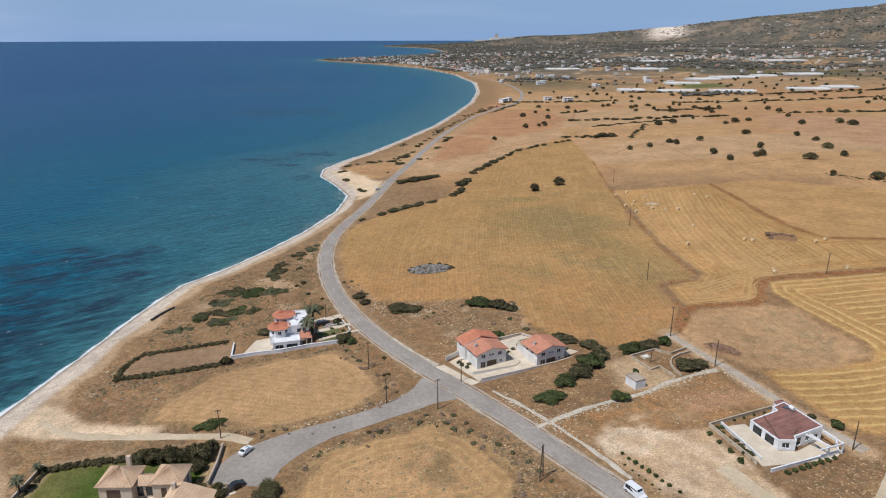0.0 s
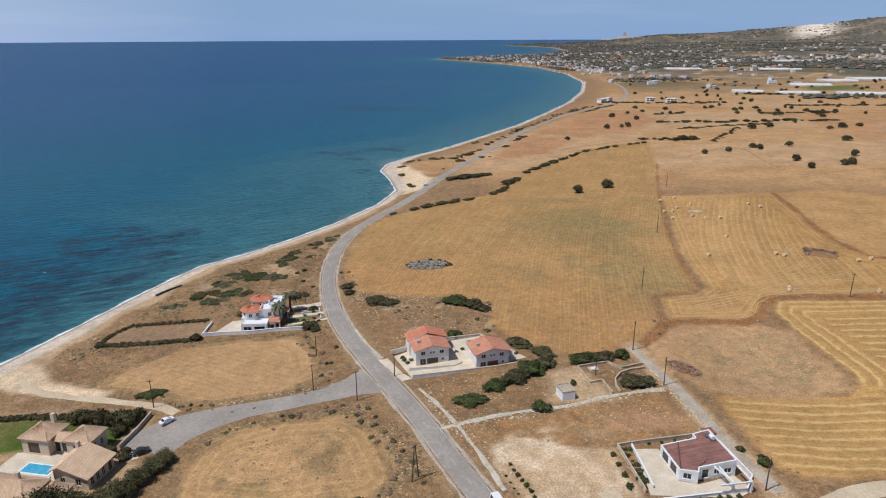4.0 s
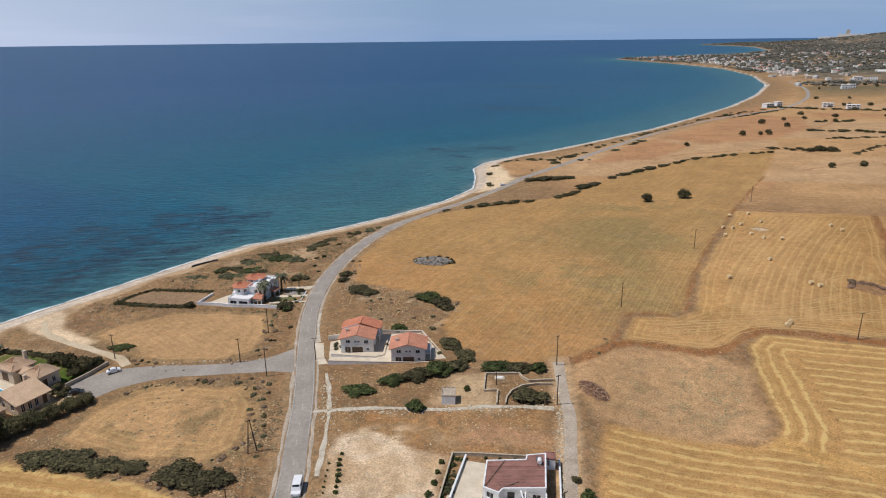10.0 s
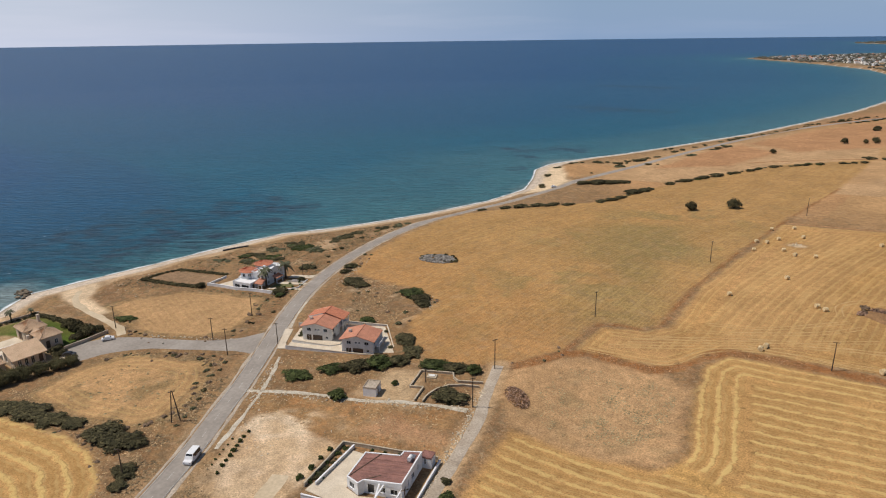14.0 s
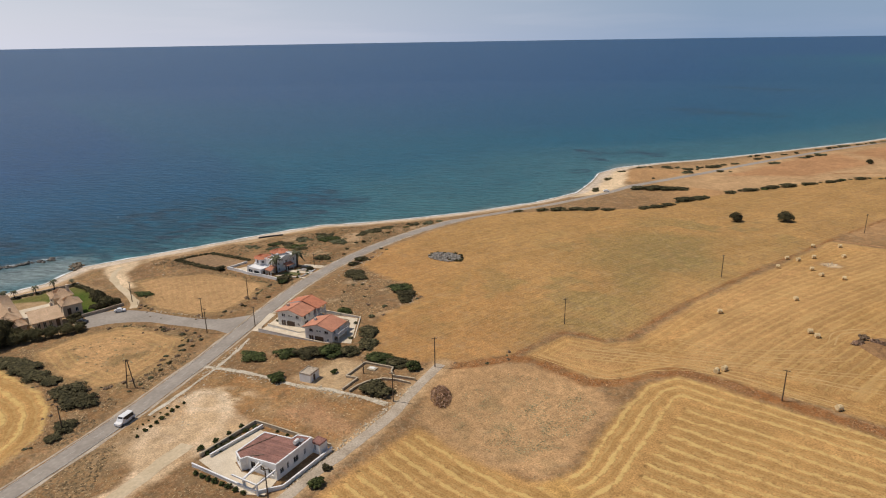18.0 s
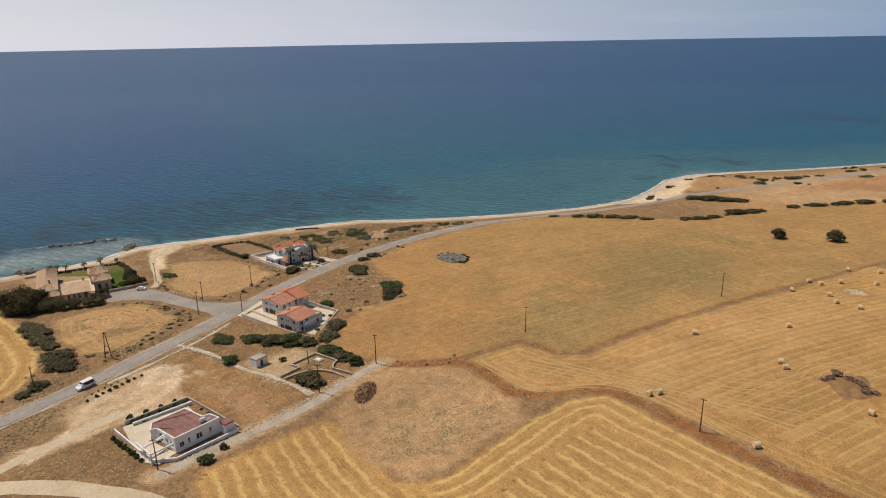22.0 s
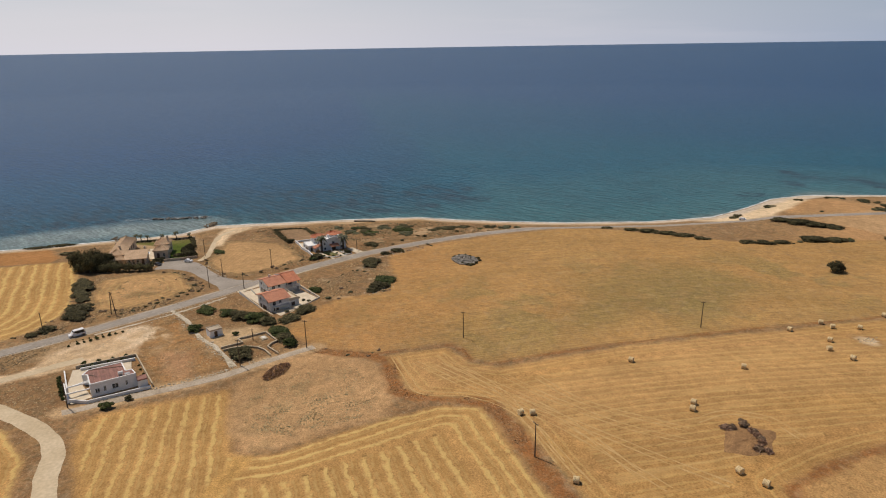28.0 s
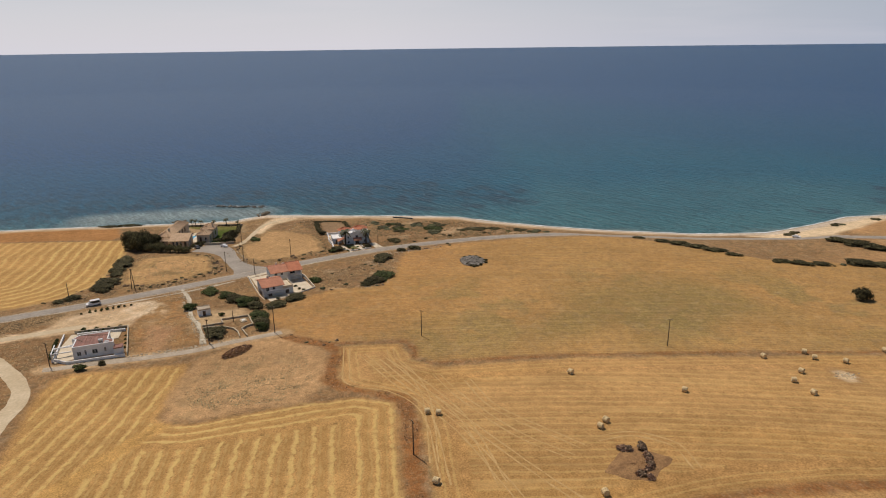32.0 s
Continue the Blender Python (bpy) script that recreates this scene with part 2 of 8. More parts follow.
def bend(x, y, z):
    """Beyond 1.5 km the land and sea are drawn closer, on the same lines of sight, so that the horizon lies within reach."""
    x, y, z = np.asarray(x, float), np.asarray(y, float), np.asarray(z, float)
    dist = np.maximum(np.hypot(x - CX, y - CY), 1.0)
    d2 = np.minimum(dist, 37000.0)
    dep = CH / d2 + d2 / (2 * EARTH)
    r = 1 / (1 / FAR + np.maximum(dep - DEP_END, 0) / (DEP_NEAR - DEP_END) * (1 / NEAR - 1 / FAR))
    s = np.where(dist > NEAR, r / dist, 1.0)
    z2 = np.where(dist > NEAR, CH - r * ((CH - z) / d2 + d2 / (2 * EARTH)), z - np.where(dist > 900, 0, 0))
    return CX + (x - CX) * s, CY + (y - CY) * s, z2


SHORE = [(-90, -2500), (-97, -300), (-98, -6), (-101, 30), (-103, 75), (-105, 105), (-107, 122), (-119.5, 138), (-117, 160), (-113, 190), (-109, 225),
         (-103.8, 253), (-93, 270), (-80.5, 296), (-67.5, 330), (-56.5, 372), (-54.5, 412), (-68, 446), (-82, 474), (-84, 500), (-72, 540), (-54, 580),
         (-34, 641), (0, 749), (28, 874), (60, 1036), (84, 1243), (93, 1494), (54, 1811), (-44, 2174), (-217, 2492), (-372, 2720), (-558, 2993),
         (-430, 3250), (-150, 3700), (20, 4600), (-150, 6200), (-760, 7800), (-500, 9500), (500, 13000), (2600, 30000)]
LAND = SHORE + [(60000, 30000), (60000, -2500)]


def polyline_distance(x, y, pts, closed=False):
    best = np.full(np.shape(x), 1e9)
    pairs = list(zip(pts, pts[1:])) + ([(pts[-1], pts[0])] if closed else [])
    for (ax, ay), (bx, by) in pairs:
        dx, dy = bx - ax, by - ay
        t = np.clip(((x - ax) * dx + (y - ay) * dy) / (dx * dx + dy * dy), 0, 1)
        best = np.minimum(best, np.hypot(x - ax - t * dx, y - ay - t * dy))
    return best


def inside(x, y, poly):
    r = np.zeros(np.shape(x), bool)
    for (ax, ay), (bx, by) in zip(poly, poly[1:] + poly[:1]):
        cross = (ay > y) != (by > y)
        r ^= cross & (x < (bx - ax) * (y - ay) / ((by - ay) or 1e-9) + ax)
    return r


def within(x, y, poly, soft=2.0, ragged=0.0):
    """1 inside a polygon, 0 outside, with a soft and ragged edge."""
    d = polyline_distance(x, y, poly, True) * np.where(inside(x, y, poly), 1, -1)
    if ragged:
        d = d + ragged * wob(x, y, 9.0) + 0.5 * ragged * wob(x, y, 3.5)
    return np.clip(0.5 + d / (2 * soft), 0, 1)


def wob(x, y, size):
    """A cheap smooth wobble between -1 and 1."""
    u, v = x / size, y / size
    return (np.sin(u * 1.7 + 2.1 * np.sin(v * 0.83 + 0.4)) + np.sin(v * 1.9 + 1.7 * np.sin(u * 0.71 + 2.0)) + np.sin((u + v) * 1.13 + 1.3 * np.sin(u * 1.31 - v * 0.57))) / 3


def smooth(a, b, v):
    t = np.clip((v - a) / (b - a), 0, 1)
    return t * t * (3 - 2 * t)


def shore_distance(x, y):
    return polyline_distance(x, y, SHORE) * np.where(inside(x, y, LAND), 1, -1)


def ground_height(x, y):
    """Height over the sea before bend(), for arrays or numbers."""
    x, y = np.asarray(x, float), np.asarray(y, float)
    d = shore_distance(x, y)
    near = 6.2 + 0.05 * np.minimum(x, 260) + 0.02 * np.maximum(x - 260, 0)
    far = 2.0 + 0.028 * np.minimum(d, 1500) + 0.008 * np.maximum(d - 1500, 0)
    base = near + (far - near) * smooth(600, 1000, y)
    base = base + 1.6 * np.exp(-(((x - 25) / 45) ** 2 + ((y - 300) / 70) ** 2))
    base = base - 2.4 * np.exp(-(((x - 108) / 28) ** 2 + ((y - 158) / 30) ** 2))
    base = base - 1.0 * np.exp(-(((x + 52) / 28) ** 2 + ((y - 124) / 32) ** 2))
    dist, turn = np.hypot(x - CX, y - CY), np.degrees(np.arctan2(x - CX, y - CY))
    rise = np.interp(turn, [-20, 0, 6.3, 10.8, 15.1, 19.2, 21.1, 24.8, 28.9, 35, 60], [0, 0, 0.1, 0.26, 0.56, 0.84, 1.13, 1.5, 1.9, 2.3, 2.8])
    foot = np.interp(turn, [8, 16, 21, 28, 34], [6700, 6300, 5400, 3900, 3200])
    ridge = np.maximum(95 + dist * np.tan(np.radians(rise)) * (1 + 0.06 * wob(x, y, 700) + 0.05 * wob(x, y, 260)) - base, 0)
    climb = np.clip(smooth(0, 1, (dist - foot) / (7800 - foot)) - 0.35 * np.exp(-((dist - 8800) / 600) ** 2) + 0.22 * wob(x, y, 330) * smooth(0, 0.3, (dist - foot) / (7800 - foot)) * smooth(12000, 9000, dist), 0, 1.12)
    base = base + ridge * climb * smooth(0, 7, turn) + 6 * wob(x, y, 420) * smooth(1000, 2500, dist) * smooth(60, 500, d)
    pad = within(x, y, [(67, 115), (65, 134), (86, 142), (92, 124), (89, 119)], 2.0)
    base = base + (9.9 - base) * pad
    beach = np.where(d > 0, 0.11 * d + 0.0016 * d * d, 0.12 * d)
    return np.maximum(np.minimum(base, beach), -4.0)


def gz(x, y):
    return float(ground_height(x, y))


def spot(x, y, dz=0.0, turn=0.0, scale=1.0):
    """A pose on the ground, bent with it."""
    bx, by, bz = bend(x, y, gz(x, y) + dz)
    dist = math.hypot(x - CX, y - CY)
    k = scale * (math.hypot(float(bx) - CX, float(by) - CY) / dist if dist > NEAR else 1.0)
    return Matrix.LocRotScale((float(bx), float(by), float(bz)), Euler((0, 0, radians(turn))), (k, k, k))


def curve_through(pts, step=3.0):
    """Points along a smooth line through pts."""
    out = []
    p = [np.array(q, float) for q in pts]
    p = [2 * p[0] - p[1]] + p + [2 * p[-1] - p[-2]]
    for a, b, c, d in zip(p, p[1:], p[2:], p[3:]):
        n = max(2, int(np.linalg.norm(c - b) / step))
        for k in range(n):
            t = k / n
            out.append(0.5 * (2 * b + (c - a) * t + (2 * a - 5 * b + 4 * c - d) * t * t + (3 * b - a - 3 * c + d) * t ** 3))
    out.append(p[-2])
    return np.array(out)


# ---------------------------------------------------------------- lines and plots of the plan
ROAD = [(65.7, 61.8), (52.7, 86.8), (39.7, 109.8), (29.7, 124.8), (18.9, 140.9), (5.3, 159.2), (-5.3, 173.5), (-18.7, 193.2), (-31.0, 217.0), (-40.3, 241.9), (-47.3, 272), (-49.3, 302), (-46.7, 334),
        (-38, 382), (-28, 440), (-16, 500), (-6, 560), (14, 655), (44, 775), (84, 890), (128, 1000), (154, 1140), (160, 1290), (152, 1430), (133, 1560)]
LANE = [(73, 184), (79, 169), (83, 160.5), (86, 151), (89.3, 140), (91.3, 133), (93.6, 127), (95.4, 121.5)]
TRACK = [(76, 78), (82, 93), (88, 103), (95, 111), (102, 118), (108, 122.5), (115, 125.5), (125, 127), (137, 130), (155, 134), (175, 138)]
LOTWAY = [(86, 70), (79, 84), (73, 95), (70, 102), (66, 110), (62, 118)]
BEACHWAY = [(-45, 138.6), (-52, 141), (-66, 142), (-80, 142.4), (-94, 145), (-104, 151)]
SIDE = [(2, 158), (-6, 151.5), (-16, 145.5), (-28, 140), (-36, 135), (-42, 129), (-44, 122)]
STRIP = [(76, 185), (84, 199), (90, 204), (100, 203.5), (108, 203), (114, 208), (117, 216), (121, 223), (135, 225), (151, 225.5), (170, 227), (200, 228)]
EDGE_AB = [(84, 201), (83.5, 214), (84, 223), (90, 226.5), (96, 226), (100.5, 231), (99, 250), (98.5, 270), (100, 310), (104, 360), (108, 400), (116, 468)]
FIELD_A = [(73, 186), (83, 203), (83, 224), (97, 228), (100, 232), (98, 268), (100, 310), (104, 360), (108, 410), (116, 468), (122, 580), (70, 535), (42, 480),
           (20, 420), (8, 378), (-14, 356), (-40, 330), (-44, 300), (-41, 270), (-33, 240), (-20, 222), (12, 219), (29, 214), (31, 196), (41, 184), (52, 177), (62, 177)]
FIELD_B = [(86, 203), (86, 222), (98, 225), (103, 232), (101, 268), (103, 310), (107, 372), (165, 377), (164.5, 336), (162.5, 307), (163.5, 291), (165.5, 279), (169, 267), (190, 261), (212, 246), (212, 232.5), (160, 229.2), (135, 228), (122, 226), (112, 207), (100, 205)]
EDGE_B = [(165, 377), (165, 336), (163.5, 307), (164.5, 291), (166.5, 279), (170, 268), (190, 262), (215, 260)]
FIELD_C = [(91.5, 161), (92.5, 153), (94.5, 143), (96, 137), (98, 130), (102, 127), (110, 128), (121, 130.5), (136, 135.5), (150, 139), (175, 144), (230, 150), (240, 220), (165, 224), (123, 221), (119, 212), (122, 198), (125, 184), (128, 174), (127, 166), (123, 163.5), (111, 162), (100, 162)]
FIELD_D = [(77, 186), (88, 202), (104, 202), (112, 201), (120, 198), (122, 184), (126, 174), (125, 165), (111, 162), (91, 162), (86, 165), (80, 176)]
FIELD_SW = [(-62, 20), (-61, 83), (-46, 87), (-29, 91.8), (-12, 95), (6, 98.4), (20, 98.6), (31, 95), (42, 84), (60, 40), (50, -60), (-60, -60)]
FIELD_SE = [(60, 60), (78, 72), (90, 98), (103, 112), (116, 120), (128, 122), (145, 125), (170, 131), (160, 20), (90, 10)]
FIELD_BROWN = [(-92, -60), (-94, 62), (-72, 74), (-63, 72), (-64, 16), (-66, -60)]
FIELD_F1 = [(-30, 113), (-31, 124), (-26, 131), (-14, 138), (0, 141), (9, 136), (15, 127), (20, 117), (16, 109), (-4, 103), (-26, 103)]
FIELD_F2 = [(-76, 147), (-76, 157), (-67, 173), (-47, 181), (-29, 184), (-19, 172), (-12, 158), (-20, 149), (-38, 142), (-54, 145)]
PLOT_P1 = [(-95, 175), (-92, 187), (-63, 193), (-62, 181)]
LAWN = [(-90, 101), (-89, 131), (-62, 133.5), (-53, 133), (-53, 121.5), (-66, 122), (-80, 116)]
VILLA_PLOT = [(-92, 92), (-91, 134), (-50, 136), (-48, 120), (-38, 116), (-36, 100)]
CHALK = [(38, 124), (40, 131), (46, 134), (53, 133), (60, 135), (64.6, 132), (68.6, 119), (71, 114), (74, 98), (70, 96), (64, 104), (52, 107), (46, 113)]
YARD = [(50, 150), (50, 166), (56, 170), (58, 171), (66, 155)]

# ---------------------------------------------------------------- ground: one sheet to the horizon
def stretched(core0, core1, step, lo, hi, growth):
    mid = list(np.arange(core0, core1 + step / 2, step))
    out, v, s = [], core1, step
    while v < hi:
        s *= growth
        v += s
        out.append(v)
    back, v, s = [], core0, step
    while v > lo:
        s *= growth
        v -= s
        back.append(v)
    return np.array(back[::-1] + mid + out)


def grid_mesh(name, xs, ys, height, keep, mat, attributes):
    gx, gy = np.meshgrid(xs, ys, indexing="ij")
    x, y = gx.ravel(), gy.ravel()
    z = height(x, y)
    ok = keep(x, y).reshape(gx.shape)
    cell = ok[:-1, :-1] | ok[1:, :-1] | ok[:-1, 1:] | ok[1:, 1:]
    idx = np.arange(len(x)).reshape(gx.shape)
    quads = np.stack([idx[:-1, :-1], idx[1:, :-1], idx[1:, 1:], idx[:-1, 1:]], -1)[cell]
    used = np.unique(quads)
    remap = np.full(len(x), -1)
    remap[used] = np.arange(len(used))
    quads = remap[quads]
    x, y, z = x[used], y[used], z[used]
    bx, by, bz = bend(x, y, z)
    me = bpy.data.meshes.new(name)
    me.vertices.add(len(used))
    me.vertices.foreach_set("co", np.stack([bx, by, bz], 1).astype(np.float32).ravel())
    me.loops.add(quads.size)
    me.loops.foreach_set("vertex_index", quads.astype(np.int32).ravel())
    me.polygons.add(len(quads))
    me.polygons.foreach_set("loop_start", np.arange(0, quads.size, 4, dtype=np.int32))
    me.polygons.foreach_set("use_smooth", np.ones(len(quads), bool))
    me.update(calc_edges=True)
    me.validate()
    for key, (kind, values) in attributes(x, y, z).items():
        a = me.attributes.new(key, kind, "POINT")
        if kind == "FLOAT_COLOR":
            a.data.foreach_set("color", np.concatenate([values, np.ones((len(values), 1))], 1).astype(np.float32).ravel())
        else:
            a.data.foreach_set("value", np.asarray(values, np.float32))
    me.materials.append(mat)
    return new(name, me)


def ground_attributes(x, y, z):
    d = shore_distance(x, y)
    dist = np.hypot(x - CX, y - CY)
    scrub, gold = np.array((0.258, 0.166, 0.094)), np.array((0.455, 0.295, 0.130))
    col = np.tile(scrub, (len(x), 1))
    rows, amp, tuft, streaks = np.zeros(len(x)), np.zeros(len(x)), np.full(len(x), 0.75), np.zeros(len(x))

    def lay(mask, colour, tufts=None):
        col[:] = col + (np.array(colour) - col) * mask[:, None]
        if tufts is not None:
            tuft[:] = tuft + (tufts - tuft) * mask

    def sow(mask, values, strength):
        hit = mask > 0.02
        rows[hit], amp[hit] = values[hit], (strength * mask)[hit]

    # beyond the near plots: a patchwork of straw, ploughed and green fields
    cellx, celly = np.floor((x + 40 * wob(x, y, 300)) / 130), np.floor((y + 30 * wob(y, x, 300)) / 90)
    pick = np.abs(np.sin(cellx * 12.9898 + celly * 78.233) * 43758.5453) % 1.0
    away = smooth(380, 470, y + 0.25 * x) * np.clip(d / 60, 0, 1)
    away = np.maximum(away, smooth(215, 240, x))
    # farther straw is paled and less saturated, a little haze within its colour
    lay(away, (0.45, 0.305, 0.165), 0.10)
    lay(away * (pick > 0.72), (0.43, 0.275, 0.15))
    lay(away * (pick < 0.16), (0.46, 0.33, 0.20))
    green = smooth(900, 1500, dist) * smooth(20, 110, d) * smooth(0.0, 0.4, wob(x, y, 190) + 0.6 * wob(x, y, 55) - 0.15 + 0.25 * smooth(1200, 3500, dist))
    lay(green, (0.115, 0.115, 0.055), 0.5)
    # aerial haze put into the colour: land greys with distance
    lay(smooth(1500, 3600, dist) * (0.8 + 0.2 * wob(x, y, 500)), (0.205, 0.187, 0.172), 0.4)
    turn = np.degrees(np.arctan2(x - CX, y - CY))
    quarry = np.exp(-((turn - 17.2) / 1.7) ** 4) * smooth(6300, 6900, dist + 500 * wob(x, y, 300)) * smooth(9900, 8800, dist)
    lay(quarry, (0.80, 0.78, 0.74))
    # ploughed reddish strips between the far coast road and the orchards
    for poly in ([(26, 640), (58, 760), (100, 870), (140, 860), (150, 720), (120, 640), (70, 600)], [(150, 870), (160, 930), (260, 900), (250, 850)], [(10, 600), (24, 630), (60, 590), (40, 520), (0, 500)], [(30, 840), (66, 1000), (110, 990), (96, 900), (56, 800)]):
        lay(within(x, y, poly, 4.0, 3.0), (0.42, 0.255, 0.145), 0.15)
    lay(within(x, y, [(305, 600), (345, 690), (505, 590), (395, 440), (330, 475)], 4, 2), (0.43, 0.285, 0.18), 0.05)
    lay(within(x, y, [(46, 480), (118, 578), (168, 560), (112, 470), (82, 440)], 4, 3), (0.455, 0.315, 0.18), 0.1)
    near_plot = 1 - away
    # scrub along the shore and round the plots
    coast = smooth(75, 25, d) * (d > 0)
    lay(coast * near_plot, (0.29, 0.195, 0.115), 0.9)
    m = within(x, y, FIELD_A, 1.5, 1.2)
    lay(m, (0.412, 0.261, 0.114), 0.42)
    lay(m * smooth(285, 215, y + 0.3 * x) * 0.6, (0.43, 0.235, 0.105))
    stain = smooth(-0.1, 0.75, wob(x, y, 46) + 0.45 * wob(x, y, 13)) * within(x, y, [(50, 205), (40, 275), (34, 330), (50, 420), (96, 420), (98, 320), (92, 235), (75, 212)], 14)
    lay(m * stain * 0.8, (0.225, 0.195, 0.085), 0.5)
    lay(m * smooth(0.15, 0.9, wob(x, y, 33)) * 0.35, (0.42, 0.25, 0.10))
    bow = 0.015 * (y - 242) + 0.00125 * (y - 242) ** 2 * (y > 242) * (y < 330) + (y >= 330) * (9.7 + 0.22 * (y - 330))
    streak = smooth(0.05, 0.8, wob((x - 0.6 * bow) * 5, y, 30) + 0.5 * wob((x - 0.6 * bow) * 9, y + 90, 26))
    lay(m * streak * 0.22, (0.30, 0.215, 0.085), 0.35)
    fresh = smooth(0.15, 0.55, wob(x, y, 17) + 0.55 * wob(x, y, 6.1) + 0.35 * wob(x, y, 2.9)) * within(x, y, [(38, 205), (20, 300), (34, 400), (92, 400), (98, 300), (95, 235), (76, 200)], 20)
    lay(m * fresh * 0.75, (0.27, 0.222, 0.098), 0.6)
    sow(m, (x - 0.6 * bow) / 1.5, 0.16 * np.ones_like(x))
    streaks[m > 0.02] = (0.42 * m)[m > 0.02]
    m = within(x, y, FIELD_B, 1.2, 0.8)
    lay(m, (0.455, 0.295, 0.142), 0.06)
    lay(m * smooth(118, 160, x) * 0.8, (0.375, 0.236, 0.102))
    lay(m * smooth(0.0, 0.8, wob((x - bow) * 4, y, 30)) * 0.35, (0.43, 0.27, 0.105))
    e = polyline_distance(x, y, FIELD_B, True)
    sow(m, np.where(e < 7, e / 2.2, (x - bow) / 2.7), np.where(np.abs(e - 7) < 1.3, 0.0, 0.34))
    streaks[m > 0.02] = np.where(e < 8.3, 0, 0.7 * m)[m > 0.02]
    m = within(x, y, EDGE_B + [(260, 262), (260, 330), (200, 380)], 1.5, 1.0)
    lay(m, (0.43, 0.28, 0.135), 0.1)
    sow(m, y / 3.0, 0.12 * np.ones_like(x))
    m = within(x, y, FIELD_C, 1.0, 0.6)
    lay(m, gold * (1.0, 1.0, 1.0), 0.04)
    # two blocks of windrows that meet at a seam, with three swaths round the headland
    e = polyline_distance(x, y, FIELD_C, True)
    seam = (y - 166) * 18 + (x - 127) * 7
    edge = np.where(seam > 0, 11.0, 0.5)
    block = np.where(seam > 0, (y - 0.1 * x) / 4.1, (y - 0.02 * x) / 3.8)
    sd = np.abs(seam) / 19.3
    lay(m * smooth(1.6, 0.6, np.abs(sd - 1.2)), (0.52, 0.345, 0.14))
    strength = np.where(np.abs(e - edge) < 1.25, 0.0, 0.85 + 0.15 * wob(x, y, 17)) * np.where(sd < 2.6, 0.15, 1.0)
    sow(m, np.where(e < edge, e / 3.7 - 0.1, block), 0.9 * strength)
    m = within(x, y, FIELD_D, 1.5, 1.2)
    lay(m, (0.445, 0.305, 0.175), 0.25)
    patch = smooth(0.0, 0.5, wob(x, y, 3.1) + 0.6 * wob(y, x, 1.7)) * smooth(-0.35, 0.4, wob(x, y, 12))
    lay(m * patch * within(x, y, [(90, 168), (94, 190), (110, 197), (121, 188), (124, 168), (104, 164)], 5) * 0.75, (0.30, 0.235, 0.135), 0.3)
    lay(m * within(x, y, [(92, 170), (98, 186), (112, 194), (120, 186), (122, 170), (104, 165)], 7, 4.0) * 0.5, (0.425, 0.30, 0.175), 0.42)
    for poly, k in ((FIELD_SW, 4.9), (FIELD_SE, 4.2)):
        m = within(x, y, poly, 1.0, 0.6)
        lay(m, gold * (1.04, 1.04, 1.05), 0.05)
        lead = [(-100, 80), (-60, 83.6), (-44, 87), (-29, 91.8), (-12, 95.6), (6, 99.4), (20, 99.6), (32, 96), (44, 84), (60, 54), (72, 10), (72, -80)] if poly is FIELD_SW else poly + poly[:1]
        e = polyline_distance(x, y, lead)
        sow(m, e / k, np.where(e < 34, 0.9, 0.55))
    lay(within(x, y, [(440, 1150), (520, 1150), (530, 1240), (450, 1250)], 10), (0.13, 0.16, 0.05))
    lay(within(x, y, FIELD_BROWN, 1.5, 0.8), (0.36, 0.20, 0.09), 0.1)
    m = within(x, y, FIELD_F1, 1.6, 1.6)
    lay(m, (0.455, 0.305, 0.165), 0.3)
    weeds = smooth(0.15, 0.55, wob(x, y, 5.3) + 0.6 * wob(y, x, 2.3) + 0.3 * wob(x, y, 1.1)) * within(x, y, [(-20, 108), (-20, 126), (2, 136), (12, 122), (6, 108)], 5)
    lay(m * weeds * 0.75, (0.24, 0.185, 0.10), 0.5)
    e = polyline_distance(x, y, FIELD_F1, True)
    sow(m, e / 2.6, np.where(e < 9, 0.28, 0.08))
    m = within(x, y, FIELD_F2, 1.6, 1.8)
    lay(m, (0.455, 0.31, 0.175), 0.22)
    e = polyline_distance(x, y, FIELD_F2, True)
    sow(m, np.where(e < 6, e / 2.4, (y + 0.32 * x) / 2.2), 0.17 * np.ones_like(x))
    for poly in (FIELD_F1, FIELD_F2):
        rim = np.clip((2.8 + 1.8 * wob(x, y, 4) - polyline_distance(x, y, poly, True)) / 1.2, 0, 1)
        lay(rim * 0.7, (0.235, 0.165, 0.095), 1.0)
    lay(within(x, y, [(-100, 160), (-94, 174), (-64, 178), (-64, 171), (-74, 161), (-80, 151), (-92, 152)], 2, 2.5), (0.27, 0.17, 0.10), 1.0)
    lay(within(x, y, PLOT_P1, 1.0, 0.4), (0.30, 0.22, 0.15), 0.25)
    lay(within(x, y, VILLA_PLOT, 1.0, 0.2), (0.40, 0.31, 0.2), 0.4)
    lay(within(x, y, LAWN, 0.8, 0.3), (0.070, 0.118, 0.026), 0.05)
    lay(within(x, y, LAWN, 0.8, 0.3) * np.maximum(smooth(0.1, 0.7, wob(x, y, 8)) * 0.3, smooth(-76, -86, x) * 0.6), (0.19, 0.185, 0.075), 0.15)
    chalk = within(x, y, CHALK, 0.8, 2.2)
    lay(chalk, (0.56, 0.455, 0.325), 0.22)
    lay(chalk * smooth(0.1, 0.3, wob(x, y, 5.5) + 0.6 * wob(x, y, 1.9)) * 0.4, (0.66, 0.57, 0.46), 0.08)
    lay(chalk * smooth(0.35, 0.7, wob(y, x, 5.5)) * 0.6, (0.42, 0.30, 0.18), 0.4)
